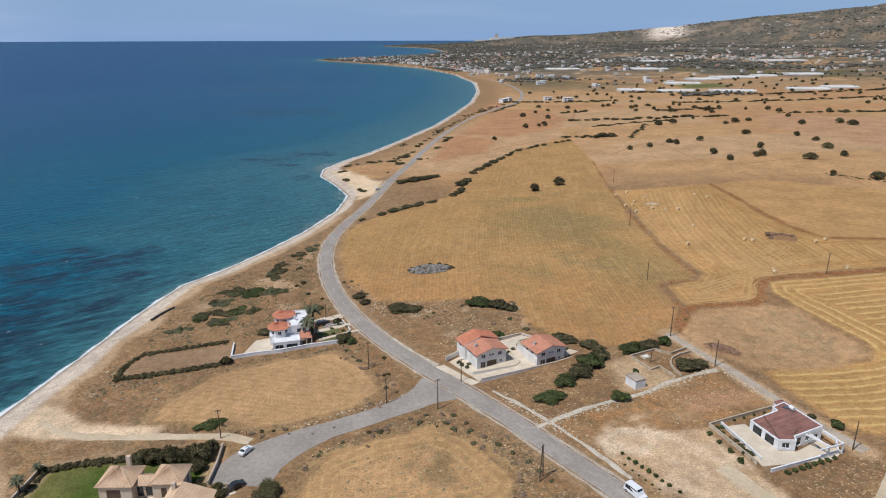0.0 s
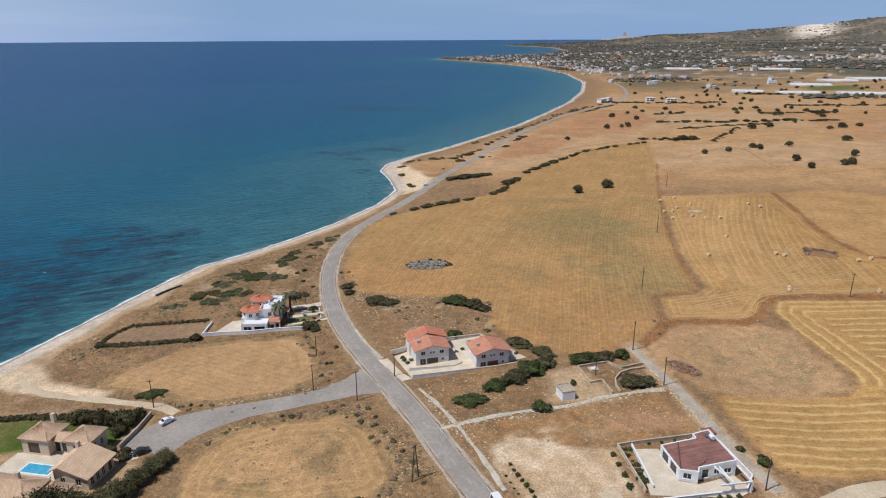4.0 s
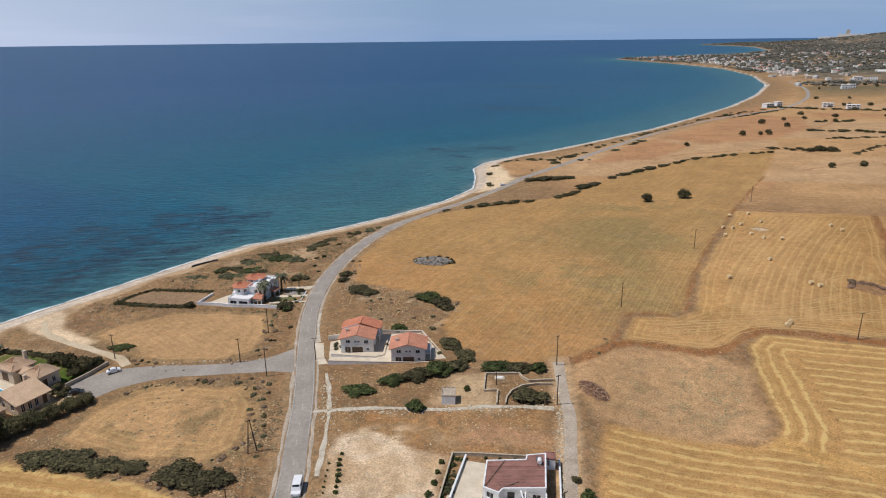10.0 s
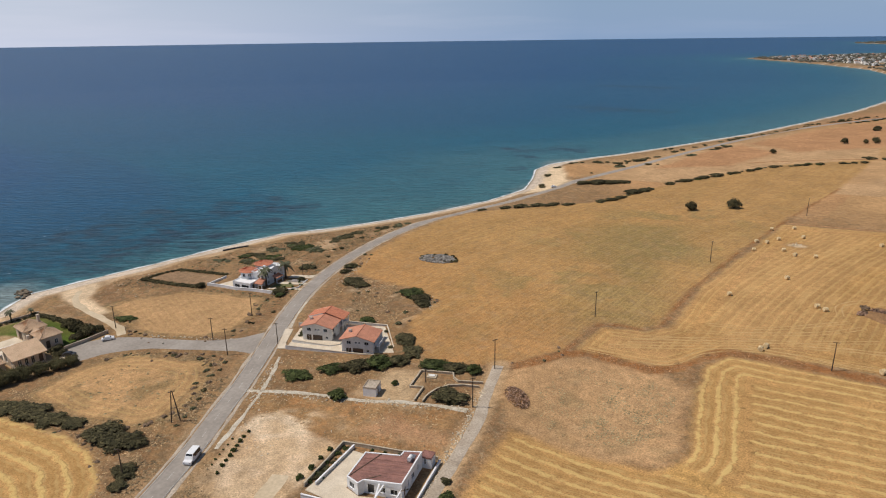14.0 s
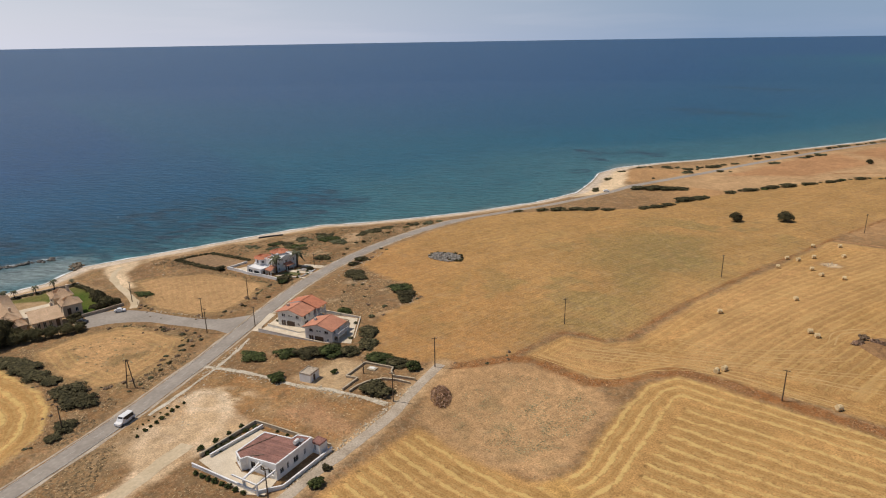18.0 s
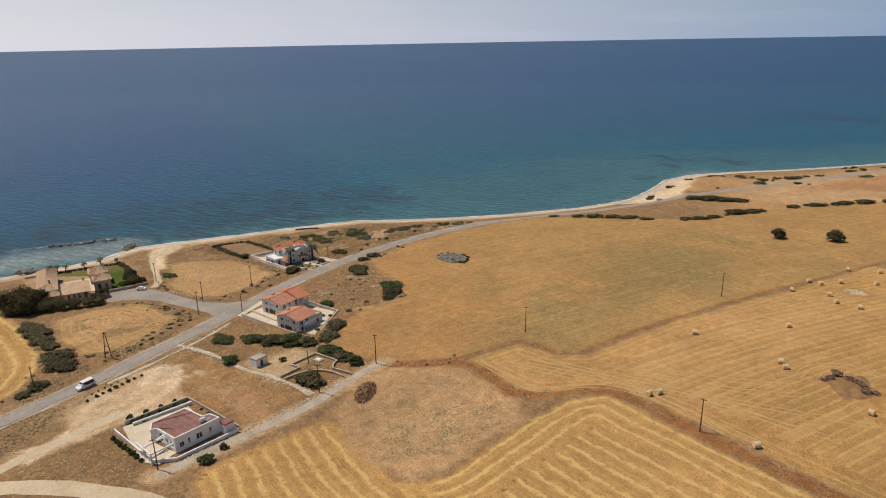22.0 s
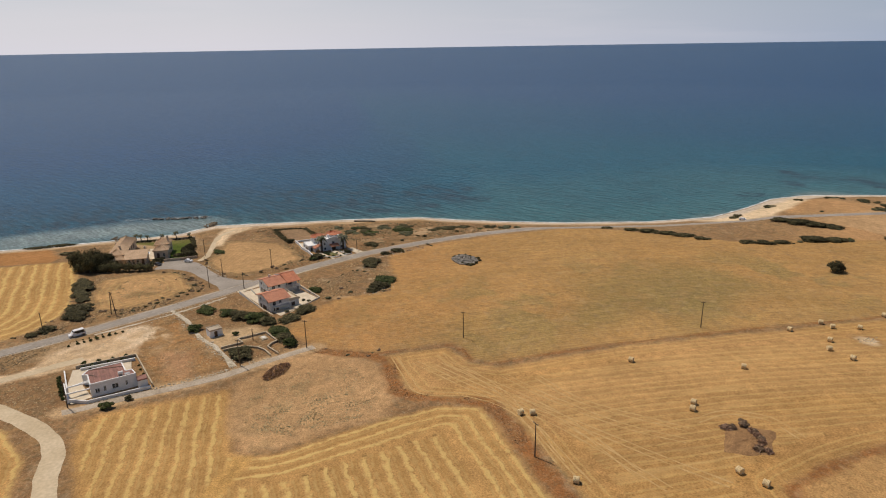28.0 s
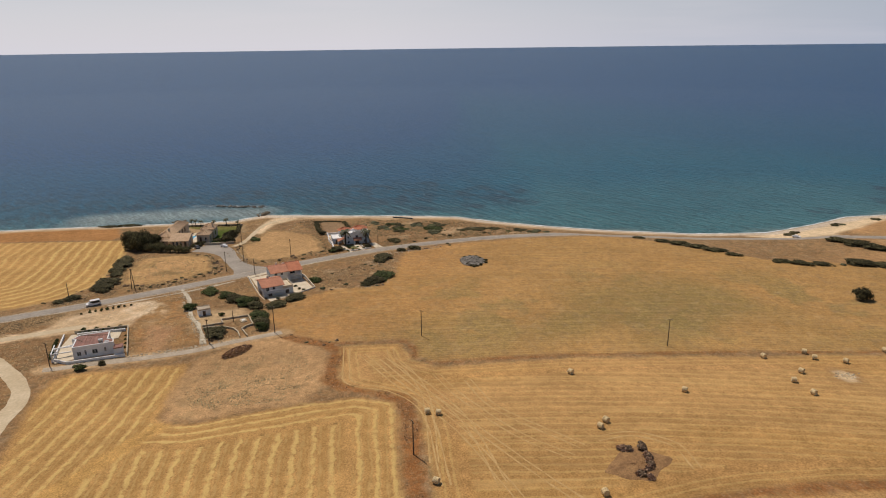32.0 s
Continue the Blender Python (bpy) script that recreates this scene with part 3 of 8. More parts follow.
    lay(within(x, y, CHALK[:5] + [(52, 130)], 1.0, 4.5) * smooth(-0.3, 0.2, wob(x, y, 2.7)) * 0.85, (0.70, 0.62, 0.50), 0.25)
    # the weedy plot above the lot: tawny grass, chalk showing through, a scraped reddish corner
    weedplot = within(x, y, [(27, 138), (54, 150), (79, 161), (87, 142), (66, 134), (42, 124)], 2.0, 1.5) * (1 - chalk)
    lay(weedplot * 0.8, (0.36, 0.23, 0.117), 0.6)
    lay(weedplot * smooth(0.1, 0.6, wob((x - y) * 0.7, (x + y) * 2.4, 9) + 0.5 * wob(x, y, 2.6)) * 0.55, (0.205, 0.125, 0.062))
    lay(weedplot * smooth(0.2, 0.5, wob(y, x, 4.1) + 0.6 * wob(x, y, 1.7)) * 0.5, (0.42, 0.225, 0.10))
    lay(within(x, y, [(42, 132), (46, 141), (57, 143), (62, 137), (54, 134)], 1.5, 3.0) * smooth(-0.1, 0.3, wob(x, y, 3.1) + 0.5 * wob(x, y, 1.3)) * 0.85, (0.64, 0.54, 0.40), 0.3)
    lay(within(x, y, [(64, 140), (66, 147), (82, 152), (84, 146), (76, 142)], 2.5, 2.0) * 0.7, (0.47, 0.30, 0.19), 0.2)
    lay(within(x, y, [(52, 96), (44, 112), (52, 109), (62, 101), (64, 92)], 2.0, 2.0) * 0.7, (0.33, 0.245, 0.15), 0.7)
    lay(within(x, y, YARD, 2.0, 1.0), (0.55, 0.435, 0.29), 0.3)
    q = ((x - 118) / 5.5) ** 2 + ((y - 339.5) / 4.0) ** 2 + 0.35 * wob(x, y, 2.5)
    lay(smooth(1.3, 0.7, q) * 0.8, (0.30, 0.185, 0.10), 0.3)
    lay(smooth(0.5, 0.25, q), (0.62, 0.53, 0.40), 0.0)
    # dark matted scrub and sandy gaps on the coast below the road
    mat = within(x, y, [(-97, 200), (-86, 250), (-70, 285), (-57, 300), (-53, 296), (-53, 262), (-46, 232), (-58, 206)], 3, 3)
    lay(mat * smooth(0.0, 0.6, wob(x, y, 8.3) + 0.5 * wob(y, x, 3.1)) * 0.75, (0.185, 0.145, 0.085), 1.0)
    lay(mat * smooth(0.35, 0.7, wob(y, x, 9.7) + 0.4 * wob(x, y, 2.7)) * 0.8, (0.47, 0.37, 0.255), 0.2)
    knoll = within(x, y, [(-7, 205), (-14, 214), (12, 218), (29, 213), (29, 192), (14, 186), (4, 190)], 3, 3)
    lay(knoll * smooth(0.15, 0.6, wob(y, x, 6.7) + 0.5 * wob(x, y, 2.6)) * 0.7, (0.225, 0.175, 0.125), 1.0)
    lay(knoll * smooth(0.45, 0.7, wob(x, y, 5.7) + 0.4 * wob(x, y, 1.9)) * 0.7, (0.50, 0.41, 0.29), 0.2)
    # brown weedy margins between the fields
    for line, w in ((STRIP, 2.5), (EDGE_AB, 0.95), (EDGE_B, 1.9)):
        lay(np.clip((w + 0.8 * wob(x, y, 6) - polyline_distance(x, y, line)) / 0.9, 0, 1), (0.27, 0.130, 0.055), 0.45)
    # verges
    verge = np.clip((6.5 + 1.5 * wob(x, y, 8) - polyline_distance(x, y, ROAD[:14])) / 2.0, 0, 1)
    lay(verge * 0.5, (0.40, 0.30, 0.19), 0.6)
    lay(np.clip((3.6 + 0.8 * wob(x, y, 5) - polyline_distance(x, y, LANE)) / 1.2, 0, 1), (0.46, 0.345, 0.22), 0.3)
    # beach: wet edge, pale shingle, sand
    width = np.interp(y, [-300, 20, 100, 138, 162, 220, 300, 380, 420, 470, 520, 600, 900], [9, 7, 7, 8, 9.5, 8, 7, 6.5, 10, 17, 11, 8, 7])
    b = np.clip((width + 1.6 * wob(x, y, 11) - d) / 2.0, 0, 1)
    lay(np.clip((width + 5 + 3.0 * wob(x, y, 9) - d) / 2.5, 0, 1) * smooth(420, 330, y), (0.46, 0.36, 0.245), 0.15)
    lay(b, (0.55, 0.515, 0.465), 0.02)
    lay(b * smooth(1.8, 0.5, d), (0.30, 0.275, 0.24), 0.0)
    lay(b * smooth(0.3, 0.9, wob(x, y, 14)) * 0.4, (0.46, 0.43, 0.39))
    lay(within(x, y, [(-109, 145), (-109, 161), (-101, 156), (-93, 149.5), (-80, 147), (-70, 146), (-70, 142.8), (-84, 141.8), (-97, 143.2)], 1.2, 1.2), (0.66, 0.56, 0.42), 0.0)
    lay(within(x, y, [(-58, 470), (-66, 492), (-48, 503), (-30, 502), (-26, 480), (-36, 446), (-46, 452)], 2.5, 2.0), (0.44, 0.285, 0.155), 0.3)
    lay(within(x, y, [(-76, 488), (-66, 484), (-54, 464), (-42, 446), (-33, 436), (-37, 405), (-47, 396), (-52, 430), (-66, 456)], 2.0, 1.6), (0.64, 0.55, 0.41), 0.05)
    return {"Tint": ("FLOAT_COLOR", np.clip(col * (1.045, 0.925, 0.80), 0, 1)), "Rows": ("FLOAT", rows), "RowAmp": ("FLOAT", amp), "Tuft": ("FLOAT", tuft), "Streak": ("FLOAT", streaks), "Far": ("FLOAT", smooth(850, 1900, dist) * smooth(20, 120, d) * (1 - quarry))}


def ground_material():
    m = bpy.data.materials.new("dry_ground")
    m.use_nodes = True
    n, l = m.node_tree.nodes, m.node_tree.links
    b = n["Principled BSDF"]

    def attr(name):
        a = n.new("ShaderNodeAttribute")
        a.attribute_name = name
        return a

    def noise_at(scale, detail=5.0):
        t = n.new("ShaderNodeTexNoise")
        t.inputs["Scale"].default_value, t.inputs["Detail"].default_value = scale, detail
        l.new(geo.outputs["Position"], t.inputs["Vector"])
        return t.outputs["Fac"]

    def math_node(op, a, c, clamp=False):
        k = n.new("ShaderNodeMath")
        k.operation, k.use_clamp = op, clamp
        for i, v in enumerate((a, c)):
            if v is None:
                continue
            if isinstance(v, (int, float)):
                k.inputs[i].default_value = v
            else:
                l.new(v, k.inputs[i])
        return k.outputs[0]

    def remap(v, a, c, lo, hi):
        k = n.new("ShaderNodeMapRange")
        for key, val in (("From Min", a), ("From Max", c), ("To Min", lo), ("To Max", hi)):
            k.inputs[key].default_value = val
        l.new(v, k.inputs["Value"])
        return k.outputs["Result"]

    def mixed(fac, a, c):
        k = n.new("ShaderNodeMix")
        k.data_type = "RGBA"
        l.new(fac, k.inputs["Factor"])
        for key, v in (("A", a), ("B", c)):
            if isinstance(v, tuple):
                k.inputs[key].default_value = (*v, 1)
            else:
                l.new(v, k.inputs[key])
        return k.outputs["Result"]

    geo = n.new("ShaderNodeNewGeometry")
    broad, mid, fine = noise_at(0.055), noise_at(0.4), noise_at(2.6, 6.0)
    tone = math_node("MULTIPLY", remap(broad, 0.3, 0.7, 0.84, 1.14), math_node("MULTIPLY", remap(mid, 0.3, 0.7, 0.82, 1.16), remap(fine, 0.3, 0.7, 0.64, 1.30)))
    hsv = n.new("ShaderNodeHueSaturation")
    l.new(attr("Tint").outputs["Color"], hsv.inputs["Color"])
    l.new(tone, hsv.inputs["Value"])
    colour = hsv.outputs["Color"]
    # rusty and pale patches where the weeds grow
    weedy = attr("Tuft").outputs["Fac"]
    colour = mixed(math_node("MULTIPLY", remap(noise_at(0.17, 6.0), 0.50, 0.62, 0.0, 0.6), weedy, True), colour, (0.38, 0.225, 0.10))
    colour = mixed(math_node("MULTIPLY", remap(noise_at(0.27, 6.0), 0.57, 0.69, 0.0, 0.45), weedy, True), colour, (0.46, 0.34, 0.21))
    colour = mixed(math_node("MULTIPLY", remap(noise_at(0.33, 6.0), 0.50, 0.35, 0.0, 0.7), weedy, True), colour, (0.18, 0.125, 0.072))
    colour = mixed(math_node("MULTIPLY", remap(noise_at(0.85, 5.0), 0.48, 0.34, 0.0, 0.6), weedy, True), colour, (0.165, 0.115, 0.064))
    colour = mixed(math_node("MULTIPLY", remap(noise_at(1.1, 5.0), 0.55, 0.67, 0.0, 0.45), weedy, True), colour, (0.45, 0.325, 0.18))
    # the far plain: dark groves, scrub and scattered pale plots
    far = attr("Far").outputs["Fac"]
    colour = mixed(math_node("MULTIPLY", remap(noise_at(0.011, 9.0), 0.40, 0.52, 0.0, 0.85), far, True), colour, (0.115, 0.108, 0.085))
    colour = mixed(math_node("MULTIPLY", remap(noise_at(0.045, 6.0), 0.50, 0.60, 0.0, 0.75), far, True), colour, (0.09, 0.087, 0.068))
    colour = mixed(math_node("MULTIPLY", remap(noise_at(0.03, 4.0), 0.64, 0.70, 0.0, 0.7), far, True), colour, (0.52, 0.47, 0.40))
    # mown rows: pale straw windrows with darker stubble between them
    phase = math_node("ADD", math_node("MULTIPLY", attr("Rows").outputs["Fac"], math.tau), math_node("ADD", remap(noise_at(0.06, 3.0), 0.3, 0.7, -0.9, 0.9), remap(noise_at(0.33, 3.0), 0.3, 0.7, -0.42, 0.42)))
    wave = math_node("ADD", math_node("SINE", phase, None), remap(noise_at(0.7, 5.0), 0.3, 0.7, -0.42, 0.42))
    amp = attr("RowAmp").outputs["Fac"]
    pale = math_node("MULTIPLY", remap(wave, 0.52, 0.98, 0.0, 0.88), amp, True)
    dark = math_node("MULTIPLY", remap(wave, 0.3, -0.9, 0.0, 0.55), amp, True)
    # finer combing of the stubble between the windrows
    combing = math_node("ADD", math_node("SINE", math_node("MULTIPLY", phase, 2.0), None), remap(noise_at(0.45, 5.0), 0.3, 0.7, -1.0, 1.0))
    furrows = math_node("ADD", math_node("SINE", math_node("MULTIPLY", phase, 5.0), None), remap(noise_at(0.8, 4.0), 0.3, 0.7, -1.2, 1.2))
    fine_rows = math_node("MULTIPLY", math_node("ADD", remap(combing, 0.2, 1.2, 0.0, 0.5), remap(furrows, 0.1, 1.4, 0.0, 0.3)), amp, True)
    colour = mixed(dark, colour, (0.315, 0.178, 0.060))
    colour = mixed(fine_rows, colour, (0.505, 0.340, 0.140))
    colour = mixed(pale, colour, (0.63, 0.44, 0.170))
    # long uneven streaks left by mowing
    sep, comb, lines = n.new("ShaderNodeSeparateXYZ"), n.new("ShaderNodeCombineXYZ"), n.new("ShaderNodeTexNoise")
    l.new(geo.outputs["Position"], sep.inputs[0])
    l.new(math_node("MULTIPLY", attr("Rows").outputs["Fac"], 0.85), comb.inputs[0])
    l.new(math_node("MULTIPLY", sep.outputs["Y"], 0.022), comb.inputs[1])
    lines.inputs["Scale"].default_value, lines.inputs["Detail"].default_value, lines.inputs["Roughness"].default_value = 1.0, 5.0, 0.65
    l.new(comb.outputs[0], lines.inputs["Vector"])
    mown = attr("Streak").outputs["Fac"]
    colour = mixed(math_node("MULTIPLY", remap(lines.outputs["Fac"], 0.52, 0.68, 0.0, 0.75), mown, True), colour, (0.56, 0.365, 0.155))
    colour = mixed(math_node("MULTIPLY", remap(lines.outputs["Fac"], 0.48, 0.34, 0.0, 0.75), mown, True), colour, (0.335, 0.20, 0.085))
    # weeds: dark and dry tufts
    spots = math_node("MULTIPLY", remap(noise_at(0.75, 4.0), 0.50, 0.66, 0.0, 1.0), math_node("POWER", attr("Tuft").outputs["Fac"], 1.3), True)
    colour = mixed(math_node("MULTIPLY", spots, 0.62), colour, mixed(remap(noise_at(0.11, 2.0), 0.4, 0.6, 0.0, 1.0), (0.155, 0.105, 0.058), (0.14, 0.12, 0.06)))
    crumbs = math_node("MULTIPLY", remap(noise_at(1.9, 3.0), 0.60, 0.70, 0.0, 1.0), math_node("MULTIPLY", attr("Tuft").outputs["Fac"], 0.45), True)
    colour = mixed(crumbs, colour, (0.58, 0.46, 0.29))
    l.new(colour, b.inputs["Base Color"])
    b.inputs["Roughness"].default_value = 1.0
    b.inputs["Specular IOR Level"].default_value = 0.05
    bump = n.new("ShaderNodeBump")
    bump.inputs["Strength"].default_value, bump.inputs["Distance"].default_value = 0.7, 0.25
    l.new(math_node("ADD", math_node("ADD", fine, math_node("MULTIPLY", spots, 1.2)), math_node("MULTIPLY", pale, 1.0)), bump.inputs["Height"])
    l.new(bump.outputs["Normal"], b.inputs["Normal"])
    return m


GX = stretched(-132, 190, 1.15, -900, 16000, 1.075)
GY = stretched(78, 420, 1.15, -1200, 24000, 1.04)
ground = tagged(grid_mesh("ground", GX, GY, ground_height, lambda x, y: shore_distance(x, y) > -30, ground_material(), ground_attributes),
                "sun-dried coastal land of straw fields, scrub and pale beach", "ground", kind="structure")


# ---------------------------------------------------------------- sea
def water_attributes(x, y, z):
    d = -shore_distance(x, y)
    weed = np.zeros(len(x))
    for wx, wy, rx, ry in ((-148, 286, 17, 13), (-130, 264, 10, 7), (-165, 262, 14, 6), (-175, 300, 16, 5), (-104, 569, 18, 9), (-140, 545, 16, 8), (-118, 520, 14, 5),
                           (-150, 205, 12, 22), (-142, 175, 9, 16), (-160, 232, 10, 14), (-190, 190, 12, 30), (-96, 470, 6, 12), (-210, 900, 70, 25), (-330, 1300, 90, 30),
                           (-150, 60, 16, 26), (-175, 110, 14, 30), (-128, 236, 6, 12), (-160, 280, 18, 10), (-185, 272, 10, 8), (-138, 300, 9, 6), (-172, 225, 13, 9), (-200, 240, 12, 9)):
        q = ((x - wx) / rx) ** 2 + ((y - wy) / ry) ** 2
        weed = np.maximum(weed, np.clip(1.5 - q + 0.9 * wob(x, y, 7) + 0.5 * wob(x, y, 3), 0, 1))
    shelf = smooth(0, 9, d) * smooth(150, 50, d) * smooth(300, 225, y)
    weed = np.maximum(weed, shelf * np.clip(0.6 + 0.4 * wob(x, y, 13) + 0.3 * wob(x, y, 5), 0, 0.9))
    calm = np.clip(1.45 - polyline_distance(x, y, [(-116, 40), (-122, 70), (-127, 96), (-126, 128)]) / 15 + 0.12 * wob(x, y, 6), 0, 1)
    wash = np.clip(1.2 - polyline_distance(x, y, [(-149, 88), (-147.5, 102), (-145, 116), (-142.5, 132)]) / 2.2, 0, 1)
    weed = weed * (1 - calm)
    deep = np.where(d > 0, d * np.interp(y, [150, 250, 320, 450, 700], [4.0, 2.8, 0.9, 0.9, 1.4]), d)
    return {"Shore": ("FLOAT", np.clip(d, -5, 3000)), "Deep": ("FLOAT", np.clip(deep, -5, 5000)), "Weed": ("FLOAT", weed), "Calm": ("FLOAT", calm), "Wash": ("FLOAT", wash)}


def water_material():
    m = bpy.data.materials.new("sea_water")
    m.use_nodes = True
    n, l = m.node_tree.nodes, m.node_tree.links
    b = n["Principled BSDF"]
    geo = n.new("ShaderNodeNewGeometry")

    def noise_at(scale, stretch=(1, 1, 1), detail=4.0):
        mp, t = n.new("ShaderNodeMapping"), n.new("ShaderNodeTexNoise")
        mp.vector_type = "TEXTURE"
        mp.inputs["Scale"].default_value = [1 / v for v in stretch]
        mp.inputs["Rotation"].default_value = (0, 0, radians(36))
        t.inputs["Scale"].default_value, t.inputs["Detail"].default_value = scale, detail
        l.new(geo.outputs["Position"], mp.inputs["Vector"])
        l.new(mp.outputs["Vector"], t.inputs["Vector"])
        return t.outputs["Fac"]

    def attr(name):
        a = n.new("ShaderNodeAttribute")
        a.attribute_name = name
        return a.outputs["Fac"]

    def remap(v, a, c, lo, hi):
        k = n.new("ShaderNodeMapRange")
        for key, val in (("From Min", a), ("From Max", c), ("To Min", lo), ("To Max", hi)):
            k.inputs[key].default_value = val
        l.new(v, k.inputs["Value"])
        return k.outputs["Result"]

    def calc(op, a, c):
        k = n.new("ShaderNodeMath")
        k.operation = op
        for i, v in enumerate((a, c)):
            if isinstance(v, (int, float)):
                k.inputs[i].default_value = v
            else:
                l.new(v, k.inputs[i])
        return k.outputs[0]

    def mixed(fac, a, c):
        k = n.new("ShaderNodeMix")
        k.data_type = "RGBA"
        l.new(fac, k.inputs["Factor"])
        for key, v in (("A", a), ("B", c)):
            if isinstance(v, tuple):
                k.inputs[key].default_value = (*v, 1)
            else:
                l.new(v, k.inputs[key])
        return k.outputs["Result"]

    shore = attr("Shore")
    off = calc("ADD", attr("Deep"), remap(noise_at(0.018), 0.3, 0.7, -12, 12))
    ramp = n.new("ShaderNodeValToRGB")
    ramp.color_ramp.interpolation = "EASE"
    stops = ((0.0, (0.12, 0.185, 0.175)), (0.010, (0.040, 0.128, 0.142)), (0.05, (0.026, 0.106, 0.130)), (0.13, (0.002, 0.078, 0.123)), (0.35, (0.0, 0.060, 0.122)), (1.0, (0.0, 0.047, 0.128)))
    els = ramp.color_ramp.elements
    while len(els) < len(stops):
        els.new(0.5)
    for el, (p, c) in zip(els, stops):
        el.position, el.color = p, (*c, 1)
    l.new(remap(off, -6, 1200, 0.0, 1.0), ramp.inputs["Fac"])
    colour = mixed(calc("MULTIPLY", calc("MULTIPLY", attr("Weed"), 0.9), remap(noise_at(0.14, (0.6, 1.3, 1), 6.0), 0.38, 0.56, 0.15, 1.0)), ramp.outputs["Color"], (0.012, 0.026, 0.040))
    colour = mixed(calc("MULTIPLY", attr("Calm"), 0.85), colour, (0.19, 0.235, 0.225))
    # lit and shaded sides of waves, painted as tone into the water colour
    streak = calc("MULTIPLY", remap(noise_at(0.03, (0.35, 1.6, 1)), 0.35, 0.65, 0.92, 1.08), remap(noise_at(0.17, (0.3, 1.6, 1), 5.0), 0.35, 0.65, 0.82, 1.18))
    chop_shading = calc("MULTIPLY", remap(noise_at(0.6, (0.45, 1.4, 1), 6.0), 0.35, 0.65, 0.62, 1.38), remap(noise_at(0.24, (0.4, 1.5, 1), 4.0), 0.35, 0.65, 0.85, 1.15))
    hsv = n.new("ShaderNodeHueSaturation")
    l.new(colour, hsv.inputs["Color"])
    l.new(calc("MULTIPLY", streak, chop_shading), hsv.inputs["Value"])
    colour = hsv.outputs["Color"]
    # surf on the beach and a few whitecaps
    surf = calc("MULTIPLY", remap(calc("ADD", shore, remap(noise_at(0.12), 0.3, 0.7, -0.7, 0.7)), 1.3, 0.6, 0.0, 0.9), remap(noise_at(0.35), 0.3, 0.5, 0.5, 1.0))
    wash = calc("MULTIPLY", attr("Wash"), remap(noise_at(0.5, (1, 1, 1), 5.0), 0.50, 0.64, 0.0, 0.75))
    surf = calc("MAXIMUM", surf, wash)
    caps = calc("MULTIPLY", remap(noise_at(0.42, (0.5, 1.7, 1), 3.0), 0.73, 0.76, 0.0, 1.0), remap(shore, 8, 40, 0.0, 0.8))
    foam = calc("MAXIMUM", surf, caps)
    colour = mixed(foam, colour, (0.78, 0.80, 0.80))
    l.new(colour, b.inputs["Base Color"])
    l.new(remap(foam, 0, 1, 0.3, 0.9), b.inputs["Roughness"])
    b.inputs["IOR"].default_value = 1.33
    b.inputs["Specular IOR Level"].default_value = 0.20
    bump = n.new("ShaderNodeBump")
    bump.inputs["Strength"].default_value, bump.inputs["Distance"].default_value = 0.6, 0.85
    l.new(calc("ADD", noise_at(0.22, (0.4, 1.5, 1)), calc("MULTIPLY", noise_at(0.9, (0.6, 1.3, 1)), 0.35)), bump.inputs["Height"])
    l.new(bump.outputs["Normal"], b.inputs["Normal"])
    return m


SX = np.concatenate([-np.geomspace(36000, 220, 70), np.arange(-218, 101, 2.5), np.geomspace(112, 9000, 40)])
SY = np.concatenate([-np.geomspace(30000, 60, 40), np.arange(-48, 640, 3.0), np.geomspace(650, 36000, 110)])
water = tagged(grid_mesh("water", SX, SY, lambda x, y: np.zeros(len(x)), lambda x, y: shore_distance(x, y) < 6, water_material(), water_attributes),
               "open blue sea, turquoise and weedy near the beach", "sea", kind="structure")


# ---------------------------------------------------------------- roads and tracks
def ribbon(name, line, width, mat, label, category, lift=0.09, ragged=0.0, ends=None, step=2.0, sides=4):
    pts = curve_through(line, step)
    verts, faces = [], []
    for i, p in enumerate(pts):
        d = pts[min(i + 1, len(pts) - 1)] - pts[max(i - 1, 0)]
        d = d / np.linalg.norm(d)
        nrm = np.array((-d[1], d[0]))
        w = width if ends is None else float(np.interp(i / (len(pts) - 1), ends[0], ends[1]))
        for k in range(sides + 1):
            s = (k / sides - 0.5) * (w + ragged * (k in (0, sides)) * float(wob(p[0] + 57 * k, p[1], 2.1) + wob(p[0], p[1] + 31 * k, 5.3)))
            q = p + nrm * s
            edge = k in (0, sides)
            x, y, z = bend(q[0], q[1], gz(q[0], q[1]) + (lift if not edge else lift * 0.3))
            verts.append((float(x), float(y), float(z)))
    m = sides + 1
    for i in range(len(pts) - 1):
        for k in range(sides):
            faces.append((i * m + k, (i + 1) * m + k, (i + 1) * m + k + 1, i * m + k + 1))
    return tagged(new(name, mesh_of(name, verts, faces, mat)), label, category, kind="structure")


road = ribbon("road", ROAD, 5.4, M_ASPHALT, "worn grey asphalt coast road with pale edge lines", "road", 0.12)
ribbon("road", [(65.7, 61.8), (78.4, 37.2), (91.5, 12.5), (118, -38), (150, -98), (190, -170)], 5.4, M_ASPHALT, "worn grey asphalt coast road running on southwards", "road", 0.12)
